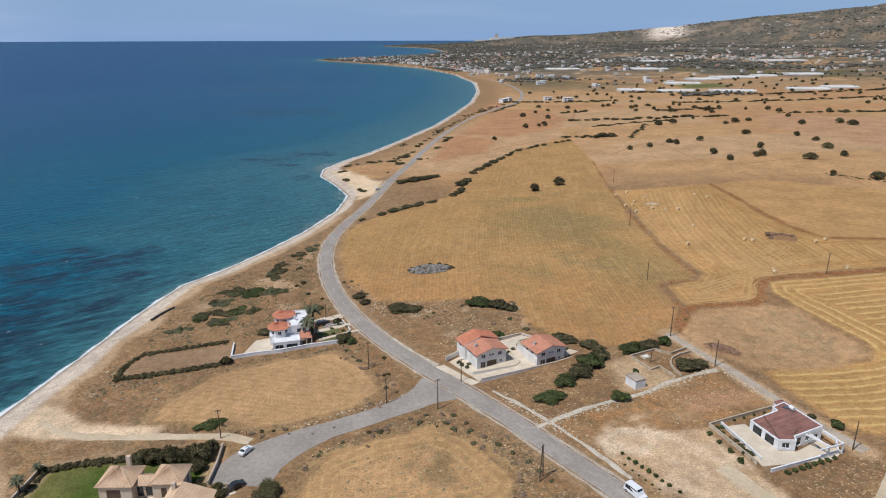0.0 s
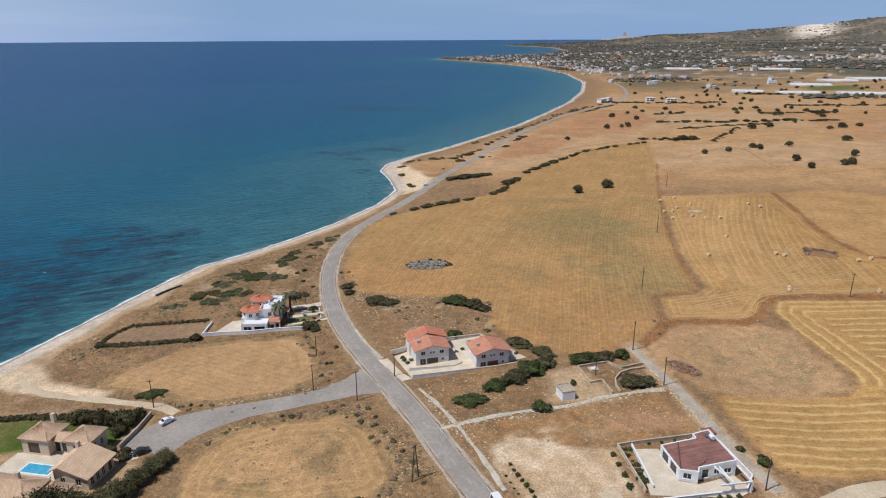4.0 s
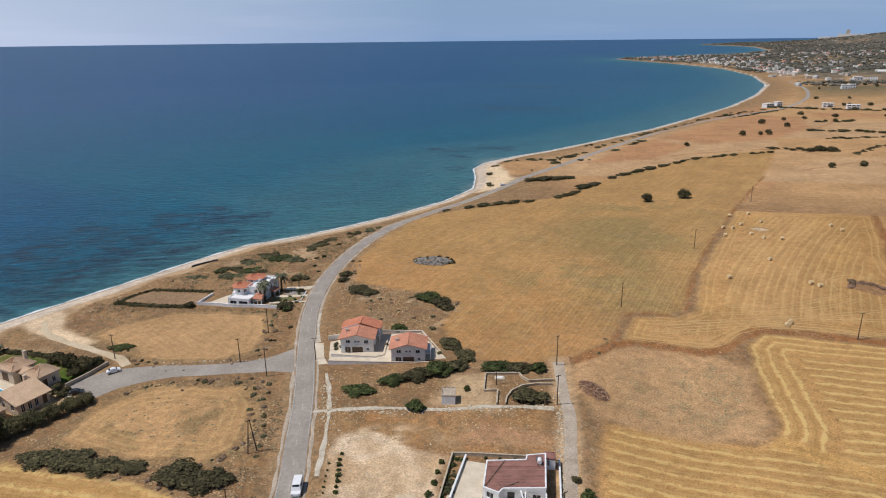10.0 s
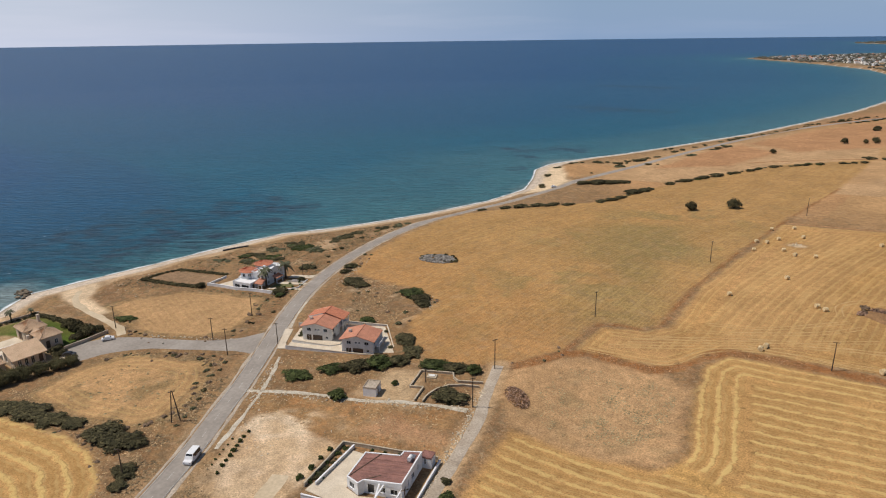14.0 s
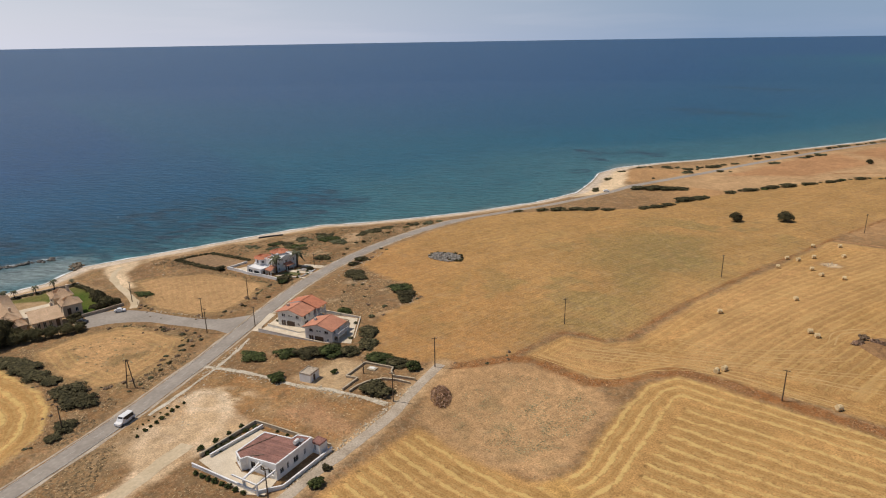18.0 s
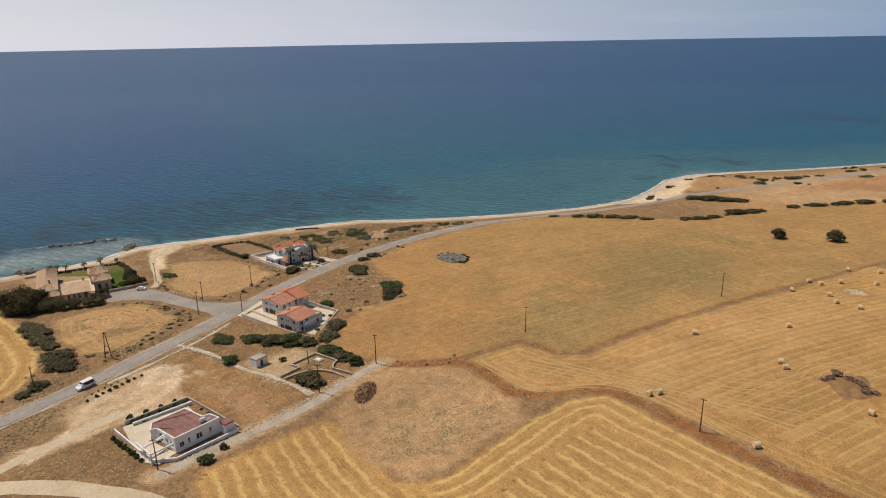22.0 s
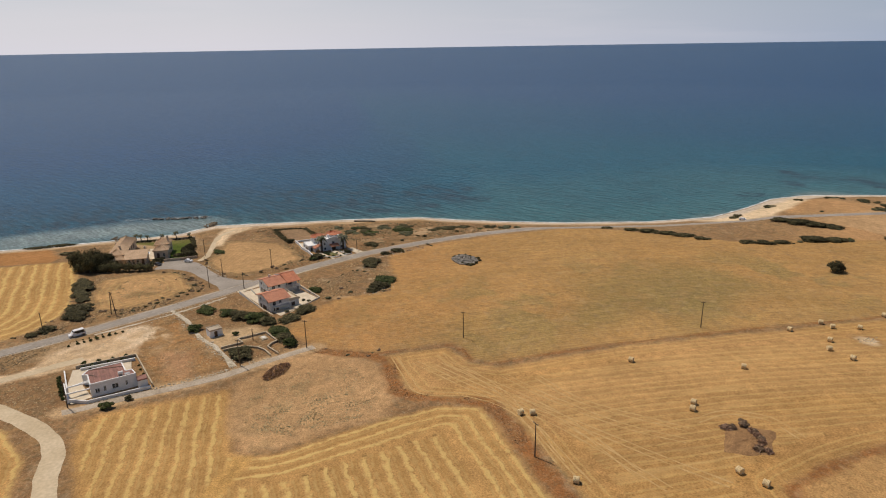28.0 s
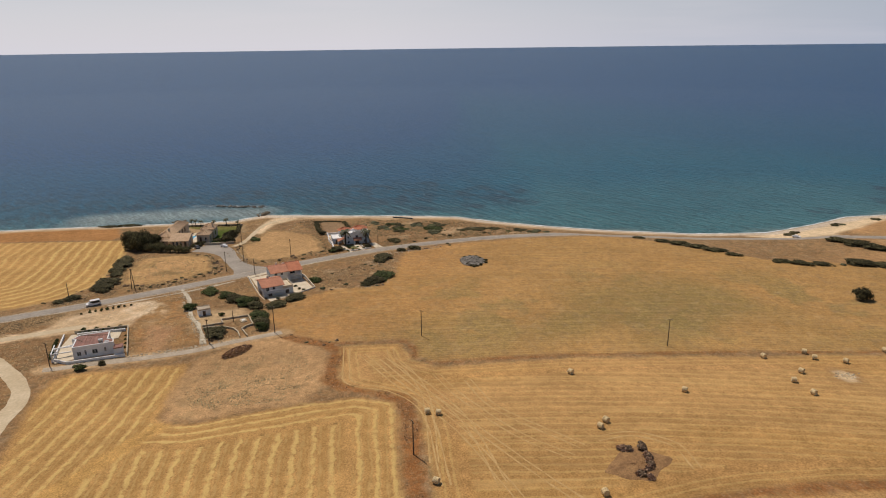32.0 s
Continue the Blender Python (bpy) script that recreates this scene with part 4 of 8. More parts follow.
for side in (-2.42, 2.42):
    pts = curve_through(ROAD[:16], 2.0)
    nrm = np.gradient(pts, axis=0)
    nrm = np.stack([-nrm[:, 1], nrm[:, 0]], 1) / np.linalg.norm(nrm, axis=1)[:, None]
    line = pts + nrm * side
    v, f = [], []
    for i, (p, q) in enumerate(zip(line, nrm)):
        for s in (-0.07, 0.07):
            a = p + q * s
            v.append((a[0], a[1], gz(a[0], a[1]) + 0.135))
        if i and not 30 < i < 38:
            f.append((2 * i - 2, 2 * i, 2 * i + 1, 2 * i - 1))
    part("edge_line", mesh_of("edge_line", v, f, M_LINE), None, road)
pts = curve_through(ROAD[:16], 1.0)
for i in range(6, len(pts) - 4, 8):
    p, q = pts[i], pts[i + 3]
    d = (q - p) / np.linalg.norm(q - p)
    v = []
    for a, s in ((p, -0.06), (q, -0.06), (q, 0.06), (p, 0.06)):
        b2 = a + np.array((-d[1], d[0])) * s
        v.append((b2[0], b2[1], gz(b2[0], b2[1]) + 0.137))
    part("centre_dash", mesh_of("centre_dash", v, [(0, 1, 2, 3)], M_LINE), None, road)
side_road = ribbon("side_road", SIDE, 6.5, M_ASPHALT, "short grey asphalt side road ending in a parking place", "road", 0.10,
                   ends=((0, 0.12, 0.3, 0.55, 0.75, 0.9, 1.0), (16, 9.5, 6.8, 7.0, 11.5, 15.5, 15.0)))
lane = ribbon("lane", LANE, 2.9, M_CONCRETE, "pale worn concrete lane along the plots", "lane", 0.10, 0.25)
track = ribbon("dirt_track", TRACK, 4.6, M_DIRT, "curving pale dirt track between stubble fields", "track", 0.07, 0.4)
lotway = ribbon("dirt_drive", LOTWAY, 3.8, M_DIRT, "sandy drive from the road to the bungalow lot", "track", 0.07, 0.7)
beachway = ribbon("beach_track", BEACHWAY, 2.5, M_DIRT, "sandy track from the parking place to the beach", "track", 0.07, 0.6)


def beside(line, side, first=None, last=None, step=2.0):
    pts = curve_through(line, step)[first:last]
    nrm = np.gradient(pts, axis=0)
    return pts + np.stack([-nrm[:, 1], nrm[:, 0]], 1) / np.linalg.norm(nrm, axis=1)[:, None] * side


for side in (-3.3, 3.3):
    ribbon("road_shoulder", beside(ROAD[:15], side), 0.75, M_CONCRETE, "pale gravel shoulder of the coast road", "road shoulder", 0.05, 0.45, step=1.2)
# wheel marks left by the baler
for line in ([(93, 211), (115, 223), (137, 236), (164, 246)], [(100, 221), (118, 231), (134, 238), (158, 243)], [(96, 217), (113, 226), (130, 236), (152, 249), (166, 258)], [(108, 232), (122, 238), (140, 249), (150, 259)],
             [(88, 206), (99, 207), (111, 209), (117, 221), (130, 229), (158, 232)], [(90, 219), (97, 220), (106, 225), (122, 229), (150, 230)], [(143, 266), (142, 275), (147, 282), (156, 283)], [(112, 240), (128, 246), (146, 262)]):
    for side in (-0.9, 0.9):
        ribbon("wheel_mark", beside(line, side), 0.38, M_MARKS, "pale wheel mark pressed into the stubble", "wheel mark", 0.05, 0.25, sides=2)
# dark unmown lines between the fields farther off
for line, w in (([(135, 490), (180, 530), (186, 469), (192, 434), (217, 432), (249, 438), (262, 430)], 1.6), ([(147, 562), (210, 611), (282, 626), (330, 620), (350, 535)], 2.0), ([(107, 376), (165, 378)], 1.0), ([(262, 430), (300, 440), (360, 420)], 1.5),
                ([(50, 539), (80, 560), (122, 579), (147, 562)], 3.0), ([(165, 377), (180, 387), (207, 388), (243, 384), (243, 355)], 1.3), ([(350, 535), (420, 560), (560, 540)], 2.0), ([(330, 620), (420, 690), (600, 700)], 2.5), ([(150, 705), (170, 800), (160, 880)], 3.0)):
    ribbon("field_margin", line, w, M_MARGIN, "narrow brown unmown strip between stubble fields", "field margin", 0.12, 0.8, step=4.0, sides=2)


# ---------------------------------------------------------------- building tools
def wall_face(bm, w, h, openings, depth=0.2, gable=0.0, y=0.0):
    """A wall in the plane y with real openings and reveals; gable: a triangle on top."""
    xs = sorted({0.0, w, *(v for o in openings for v in (o[0], o[1]))})
    zs = sorted({0.0, h, *(v for o in openings for v in (o[2], o[3]))})

    def quad(*co):
        bm.faces.new([bm.verts.new(c) for c in co])

    for x0, x1 in zip(xs, xs[1:]):
        for z0, z1 in zip(zs, zs[1:]):
            if not any(o[0] <= x0 and x1 <= o[1] and o[2] <= z0 and z1 <= o[3] for o in openings):
                quad((x0, y, z0), (x1, y, z0), (x1, y, z1), (x0, y, z1))
    for x0, x1, z0, z1 in (o[:4] for o in openings):
        for a, b in (((x0, z0), (x1, z0)), ((x1, z0), (x1, z1)), ((x1, z1), (x0, z1)), ((x0, z1), (x0, z0))):
            quad((a[0], y, a[1]), (b[0], y, b[1]), (b[0], y + depth, b[1]), (a[0], y + depth, a[1]))
    if gable:
        bm.faces.new([bm.verts.new(c) for c in ((0, y, h), (w, y, h), (w / 2, y, h + gable))])


def wall_part(parent, m, w, h, openings, mat, glass=M_GLASS, gable=0.0, frames=M_WHITE):
    """One wall of a house, its windows set in their openings. m: local pose, wall along +x, facing -y."""
    bm = bmesh.new()
    wall_face(bm, w, h, openings, 0.18, gable)
    ob = part("wall", bm, mat, parent)
    ob.matrix_local = m
    for o in openings:
        x0, x1, z0, z1 = o[:4]
        pane = part("window" if z0 > 0.3 else "door", boxed(x0, x1, 0.13, 0.17, z0, z1), o[4] if len(o) > 4 else glass, parent)
        pane.matrix_local = m
        if z0 > 0.3 and x1 - x0 < 3:
            bm = bmesh.new()
            for a in ((x0, x0 + 0.07, z0, z1), (x1 - 0.07, x1, z0, z1), (x0 + 0.07, x1 - 0.07, z0, z0 + 0.07), (x0 + 0.07, x1 - 0.07, z1 - 0.07, z1), ((x0 + x1) / 2 - 0.03, (x0 + x1) / 2 + 0.03, z0 + 0.07, z1 - 0.07)):
                box(bm, a[0], a[1], 0.08, 0.126, a[2], a[3])
            part("frame", bm, frames, pane)
            part("sill", boxed(x0 - 0.08, x1 + 0.08, -0.07, 0.02, z0 - 0.08, z0), mat, pane)
    return ob


def slope(name, parent, a, b, c, d, mat, pitch=0.32, thick=0.16):
    """A tiled roof slope: eave a-b, ridge d-c, with raised courses running down it."""
    a, b, c, d = (Vector(v) for v in (a, b, c, d))
    n = max(4, int((b - a).length / pitch))
    up = (b - a).cross(d - a).normalized()
    if up.z < 0:
        up = -up
    bm = bmesh.new()
    cols = []
    for i in range(n * 2 + 1):
        t = i / (n * 2)
        lift = up * (0.07 if i % 2 else 0.0)
        lo, hi = a.lerp(b, t), d.lerp(c, t)
        cols.append((bm.verts.new(lo + lift), bm.verts.new(hi + lift), bm.verts.new(lo - up * thick), bm.verts.new(hi - up * thick)))
    for p, q in zip(cols, cols[1:]):
        if (p[1].co - q[1].co).length < 1e-4:
            bm.faces.new((p[0], q[0], q[1]))
        else:
            bm.faces.new((p[0], q[0], q[1], p[1]))
            bm.faces.new((p[1], q[1], q[3], p[3]))
        bm.faces.new((p[2], q[2], q[0], p[0]))
        bm.faces.new((q[2], p[2], p[3], q[3]))
    for p in (cols[0], cols[-1]):
        bm.faces.new((p[0], p[1], p[3], p[2]))
    return part(name, bm, mat, parent)


def gable_roof(parent, x0, x1, y0, y1, eave, rise, mat, over=0.6):
    """Ridge along y."""
    mid, drop = (x0 + x1) / 2, over * rise / ((x1 - x0) / 2)
    e = eave - drop
    r = eave + rise
    slope("roof_slope", parent, (x0 - over, y0 - over, e), (x0 - over, y1 + over, e), (mid, y1 + over, r), (mid, y0 - over, r), mat)
    slope("roof_slope", parent, (x1 + over, y1 + over, e), (x1 + over, y0 - over, e), (mid, y0 - over, r), (mid, y1 + over, r), mat)
    part("ridge_cap", tube(bmesh.new(), [(mid, y0 - over, r + 0.03), (mid, y1 + over, r + 0.03)], [0.13, 0.13], 6), mat, parent)


def hip_roof(parent, x0, x1, y0, y1, eave, rise, mat, over=0.5):
    x0, x1, y0, y1 = x0 - over, x1 + over, y0 - over, y1 + over
    wx, wy = x1 - x0, y1 - y0
    if wx >= wy:
        p, q = (x0 + wy / 2, (y0 + y1) / 2, eave + rise), (x1 - wy / 2, (y0 + y1) / 2, eave + rise)
        fs = (((x0, y0), (x1, y0), q, p), ((x1, y1), (x0, y1), p, q), ((x0, y1), (x0, y0), p, p), ((x1, y0), (x1, y1), q, q))
    else:
        p, q = ((x0 + x1) / 2, y0 + wx / 2, eave + rise), ((x0 + x1) / 2, y1 - wx / 2, eave + rise)
        fs = (((x0, y1), (x0, y0), p, q), ((x1, y0), (x1, y1), q, p), ((x0, y0), (x1, y0), p, p), ((x1, y1), (x0, y1), q, q))
    for a, b, c, d in fs:
        slope("roof_slope", parent, (*a, eave), (*b, eave), c, d, mat)
    for c in ((x0, y0), (x1, y0)):
        part("hip_cap", tube(bmesh.new(), [(*c, eave + 0.05), min((p, q), key=lambda r: (r[0] - c[0]) ** 2 + (r[1] - c[1]) ** 2)], [0.11, 0.11], 5), mat, parent)


def block(parent, x0, x1, y0, y1, z0, h, mat, front=(), back=(), left=(), right=(), gable=0.0, glass=M_GLASS):
    """Four walls round a rectangle; openings are given from the left corner as seen from outside."""
    w, d = x1 - x0, y1 - y0
    wall_part(parent, pose(x0, y0, z0), w, h, list(front), mat, glass, gable)
    wall_part(parent, pose(x1, y1, z0, 0, 0, 180), w, h, list(back), mat, glass, gable)
    wall_part(parent, pose(x0, y1, z0, 0, 0, -90), d, h, list(left), mat, glass)
    wall_part(parent, pose(x1, y0, z0, 0, 0, 90), d, h, list(right), mat, glass)


def flat_roof(parent, x0, x1, y0, y1, z, mat, rim=0.35, name="flat_roof"):
    part(name, boxed(x0 + 0.15, x1 - 0.15, y0 + 0.15, y1 - 0.15, z - 0.2, z), mat, parent)
    for a in ((x0 - 0.03, x1 + 0.03, y0 - 0.03, y0 + 0.15), (x0 - 0.03, x1 + 0.03, y1 - 0.15, y1 + 0.03), (x0 - 0.03, x0 + 0.15, y0 + 0.15, y1 - 0.15), (x1 - 0.15, x1 + 0.03, y0 + 0.15, y1 - 0.15)):
        part("parapet", boxed(*a, z - 0.25, z + rim), mat, parent)


def wall_run(name, pts, height, thick, mat, label, category="garden wall", closed=False, coping=None, base=None):
    """A boundary wall along pts, one part for each stretch."""
    e = thing(name, label, category, spot(*pts[0]))
    inv = e.matrix_world.inverted()
    for a, b in list(zip(pts, pts[1:])) + ([(pts[-1], pts[0])] if closed else []):
        v = Vector((b[0] - a[0], b[1] - a[1]))
        n = Vector((-v.y, v.x)).normalized() * thick / 2
        k = max(1, int(v.length / 4))
        bm = bmesh.new()
        last = None
        for i in range(k + 1):
            p = Vector(a) + v * i / k
            z = gz(p.x, p.y) if base is None else base
            top = z + height
            ring = [bm.verts.new(inv @ Vector((p.x + s * n.x, p.y + s * n.y, h))) for s, h in ((-1, z - 0.5), (1, z - 0.5), (1, top), (-1, top))]
            if last:
                for j in range(4):
                    bm.faces.new((last[j], last[(j + 1) % 4], ring[(j + 1) % 4], ring[j]))
            else:
                bm.faces.new(ring[::-1])
            last = ring
        bm.faces.new(last)
        part("wall_stretch", bm, mat, e)
        if coping:
            bm = bmesh.new()
            p, q = Vector(a), Vector(b)
            n2 = n * 1.35
            zs = [(gz(*c) if base is None else base) + height for c in (p, q)]
            vs = [bm.verts.new(inv @ Vector((c.x + s * n2.x, c.y + s * n2.y, zz + h))) for c, zz in ((p, zs[0]), (q, zs[1])) for s, h in ((-1, 0.005), (1, 0.005), (1, 0.08), (-1, 0.08))]
            for j in range(4):
                bm.faces.new((vs[j], vs[(j + 1) % 4], vs[4 + (j + 1) % 4], vs[4 + j]))
            bm.faces.new(vs[:4][::-1])
            bm.faces.new(vs[4:])
            part("coping", bm, coping, e)
    return e


def slab(name, poly, lift, mat, label, category, level=None):
    """A paved surface that follows the ground, or lies level, with a skirt at its edge."""
    e = thing(name, label, category, pose(0, 0, 0))
    bm = bmesh.new()
    bm.faces.new([bm.verts.new((x, y, 0)) for x, y in poly])
    if level is None:
        for axis in (0, 1):
            lo, hi = min(p[axis] for p in poly), max(p[axis] for p in poly)
            for k in range(1, int((hi - lo) / 1.2) + 1):
                co, no = Vector((0, 0, 0)), Vector((0, 0, 0))
                co[axis], no[axis] = lo + 1.2 * k, 1
                bmesh.ops.bisect_plane(bm, geom=bm.verts[:] + bm.edges[:] + bm.faces[:], plane_co=co, plane_no=no)
    for v in bm.verts:
        v.co.z = (gz(v.co.x, v.co.y) if level is None else level) + lift
    rim = [ed for ed in bm.edges if ed.is_boundary]
    new_verts = [v for v in bmesh.ops.extrude_edge_only(bm, edges=rim)["geom"] if isinstance(v, bmesh.types.BMVert)]
    for v in new_verts:
        v.co.z -= 0.5 if level is None else 1.4
    part("paving", bm, mat, e)
    return e


# ---------------------------------------------------------------- the two hillside houses
def hillside_house(label, x, y, turn, base, rear, tiles):
    e = thing("house", label, "house", pose(x, y, base, 0, 0, turn), "pair of tiled houses")
    upper = [(1.5, 2.8, 3.35, 4.4), (4.0, 4.7, 3.6, 4.25), (4.95, 5.65, 3.6, 4.25), (6.9, 8.2, 3.35, 4.4)]
    # the two wide dark panels stand in for shaded open bays between pillars
    lower = [(1.2, 2.9, 0.31, 2.2, M_SHUTTER_RECESS), (3.3, 6.5, 0.31, 2.2, M_SHUTTER_RECESS), (7.5, 8.3, 1.1, 1.9)]
    side = [(1.0, 2.2, 3.0, 4.7), (3.4, 4.4, 3.4, 4.5), (1.2, 3.2, 0.35, 2.2, M_SHUTTER_RECESS)]
    deep = 6.4 if rear else 7.2
    block(e, 0, 9.6, 0, deep, 0, 5.05, M_OFFWHITE, upper + lower, [], [(1.5, 2.5, 3.4, 4.5), (4.0, 5.0, 3.4, 4.5)], side, 1.35)
    gable_roof(e, 0, 9.6, 0, deep, 5.07, 1.35, tiles, 0.65)
    part("string_course", boxed(-0.06, 9.66, -0.06, deep, 2.75, 2.95), M_OFFWHITE, e)
    if rear:
        block(e, -0.6, 8.2, 6.45, 11.6, 0, 5.3, M_OFFWHITE, [], [(2, 3.2, 3.6, 4.8), (5.5, 6.7, 3.6, 4.8)], [(1.5, 2.7, 3.6, 4.8)], [(0.8, 3.2, 3.0, 5.0)], 1.4)
        gable_roof(e, -0.6, 10.6, 7.1, 11.6, 5.2, 1.75, M_TERRACOTTA, 0.5)
        part("balcony", boxed(8.2, 10.8, 6.5, 11.6, 2.7, 2.9), M_OFFWHITE, e)
        part("balcony_rail", boxed(10.65, 10.8, 6.5, 11.6, 3.66, 3.8), M_OFFWHITE, e)
        for k in range(12):
            part("baluster", boxed(10.68, 10.77, 6.6 + 0.44 * k, 6.72 + 0.44 * k, 2.9, 3.66), M_OFFWHITE, e)
        for py in (6.7, 9.0, 11.4):
            part("column", boxed(10.5, 10.75, py - 0.12, py + 0.12, 0, 5.0), M_OFFWHITE, e)
    else:
        block(e, 0.6, 9.0, 7.25, 11.2, 0, 3.0, M_OFFWHITE, [], [], [], [(1, 2.4, 0.3, 2.3, M_SHUTTER_RECESS)])
        flat_roof(e, 0.6, 9.0, 7.25, 11.2, 3.2, M_PAVING, 0.7, "roof_terrace")
        part("balcony", boxed(9.65, 11.2, 1.0, 6.8, 2.7, 2.9), M_OFFWHITE, e)
        part("balcony_rail", boxed(11.08, 11.2, 1.0, 6.8, 3.62, 3.75), M_OFFWHITE, e)
        for k in range(13):
            part("baluster", boxed(11.1, 11.18, 1.1 + 0.44 * k, 1.2 + 0.44 * k, 2.9, 3.62), M_OFFWHITE, e)
        for py in (1.15, 6.6):
            part("column", boxed(10.95, 11.18, py - 0.12, py + 0.12, 0, 2.7), M_OFFWHITE, e)
    part("chimney", boxed(1.1, 1.9, 3.4, 4.1, 5.2, 6.2), M_OFFWHITE, e)
    part("chimney_cap", boxed(1.0, 2.0, 3.3, 4.2, 6.2, 6.3), M_CONCRETE, e)
    return e


hillside_house("two-storey off-white house with a stepped salmon tile roof", 12.4, 166.8, 24.5, 6.75, True, M_SALMON)
hillside_house("two-storey off-white house with one salmon tile gable", 29.6, 166.9, 26.0, 7.2, False, M_SALMON)
slab("terrace", [(12.6, 160.2), (35.5, 170.0), (43.2, 174.5), (27.8, 187.4), (13.8, 181.0), (4.6, 172.2)], 0.14, M_PAVING, "pale paved yard round the two tiled houses", "terrace")
wall_run("plot_wall", [(13.1, 159.4), (24, 163.9), (35.8, 169.0), (44.4, 174.0), (28, 188.3), (13.6, 182), (3.6, 172.6)], 1.0, 0.25, M_OFFWHITE, "low off-white plot wall round two houses", base=7.2, coping=M_PAVING)
wall_run("yard_wall", [(11.2, 163.6), (23.4, 167.6), (25.2, 170.0), (21.2, 178.6)], 0.9, 0.25, M_OFFWHITE, "low off-white wall between the two yards", base=7.0, coping=M_PAVING)
slab("driveway", [(3.0, 170.8), (9.6, 162.4), (13.0, 159.6), (10.6, 158.2), (0.6, 169.4)], 0.14, M_PAVING, "pale paved driveway strip beside the coast road", "driveway")
ribbon("roadside_strip", [(15.8, 154.8), (22, 147.6), (29.5, 137.5), (37.2, 124.5), (42.0, 116.0)], 1.1, M_KERB, "pale crumbling stone strip beside the road", "verge", 0.06, 0.5)
ribbon("roadside_strip", [(-13.0, 190.5), (-6, 180.0), (1.2, 170.8)], 0.9, M_KERB, "pale stone edging along the coast road", "verge", 0.06, 0.4)


# ---------------------------------------------------------------- bungalow
def bungalow():
    base = 9.9
    e = thing("bungalow", "white bungalow with a low brown tile roof", "house", pose(84.6, 137.0, base, 0, 0, -72))
    # local: x runs along the lane side away from the sea field, y to the lane
    inv = e.matrix_world.inverted()

    def loc(x, y):
        v = inv @ Vector((x, y, base))
        return v.x, v.y

    corners = [(74.0, 131.2), (76.6, 123.2), (80.2, 122.6), (80.5, 124.0), (88.2, 126.6), (84.7, 137.0), (81.1, 135.4), (81.5, 133.9)]
    pts = [loc(*c) for c in corners]
    west = [loc(74.0, 131.2), loc(76.6, 123.2)]
    nrm = (Vector(loc(88.2, 126.6)) - Vector(loc(80.5, 124.0))).normalized()

    def roof_z(p):
        s = (Vector(p) - Vector(west[0])).dot(nrm)
        return 2.42 + 0.105 * max(0, min(s, 12))

    # walls, stretch by stretch, each with its openings
    holes = {0: [(1.0, 3.6, 0.2, 2.2), (4.6, 7.2, 0.2, 2.2)], 1: [(0.8, 2.4, 0.7, 2.0)], 3: [(0.8, 2.2, 0.3, 2.3), (3.4, 4.6, 0.9, 2.1), (5.6, 7.2, 0.9, 2.1)],
             4: [(1.0, 2.1, 0.9, 2.2), (3.0, 3.6, 0.9, 2.5), (5.0, 6.5, 1.0, 2.4), (8.2, 8.8, 1.1, 2.5)]}
    for i, p in enumerate(pts):
        q = pts[(i + 1) % len(pts)]
        v = Vector(q) - Vector(p)
        m = Matrix.Translation((p[0], p[1], 0)) @ Matrix.Rotation(math.atan2(v.y, v.x), 4, "Z")
        h = min(roof_z(p), roof_z(q)) - 0.05
        wall_part(e, m, v.length, h, holes.get(i, []), M_WHITE)
        bm = bmesh.new()
        zs = [roof_z(p) + 0.22, roof_z(q) + 0.22]
        vs = [bm.verts.new(c) for c in ((0, -0.06, h - 0.05), (v.length, -0.06, h - 0.05), (v.length, -0.06, zs[1]), (0, -0.06, zs[0]))]
        ws = [bm.verts.new(c.co + Vector((0, 0.3, 0))) for c in vs]
        bm.faces.new(vs), bm.faces.new(ws[::-1])
        for j in range(4):
            bm.faces.new((vs[j], vs[(j + 1) % 4], ws[(j + 1) % 4], ws[j]))
        fa = part("fascia", bm, M_WHITE, e)
        fa.matrix_local = m
    # roof sheet with courses: strips across the fall
    bm = bmesh.new()
    low, high = min(p[0] for p in pts), max(p[0] for p in pts)
    sheet = bmesh.new()
    sheet.faces.new([sheet.verts.new((p[0], p[1], 0)) for p in pts])
    n_cut = 30
    for k in range(1, n_cut):
        co = Vector((low + (high - low) * k / n_cut, 0, 0))
        bmesh.ops.bisect_plane(sheet, geom=sheet.verts[:] + sheet.edges[:] + sheet.faces[:], plane_co=co, plane_no=Vector((1, 0.0, 0)))
    bmesh.ops.split_edges(sheet, edges=[ed for ed in sheet.edges if len(ed.link_faces) == 2])
    sheet.faces.ensure_lookup_table()
    for v in sheet.verts:
        k = round((v.co.x - low) / (high - low) * n_cut)
        v.co.z = roof_z(v.co.xy) + 0.05 + (0.07 if k % 2 else 0)
    part("roof", sheet, M_BROWN, e)
    for k in range(1, 9):
        cx = low + (high - low) * k / 9
        cuts = []
        for p, q in zip(pts, pts[1:] + pts[:1]):
            if (p[0] - cx) * (q[0] - cx) < 0:
                cuts.append(p[1] + (q[1] - p[1]) * (cx - p[0]) / (q[0] - p[0]))
        cuts.sort()
        y0, y1 = cuts[0] + 0.3, cuts[-1] - 0.3
        part("tile_ridge", tube(bmesh.new(), [(cx, y0 + (y1 - y0) * t, roof_z((cx, y0 + (y1 - y0) * t)) + 0.12) for t in (0, 0.15, 0.3, 0.5, 0.7, 1.0)], [0.06] * 6, 5), M_RIDGE, e)
    rl = [loc(76.9, 123.6), loc(77.6, 132.3)]
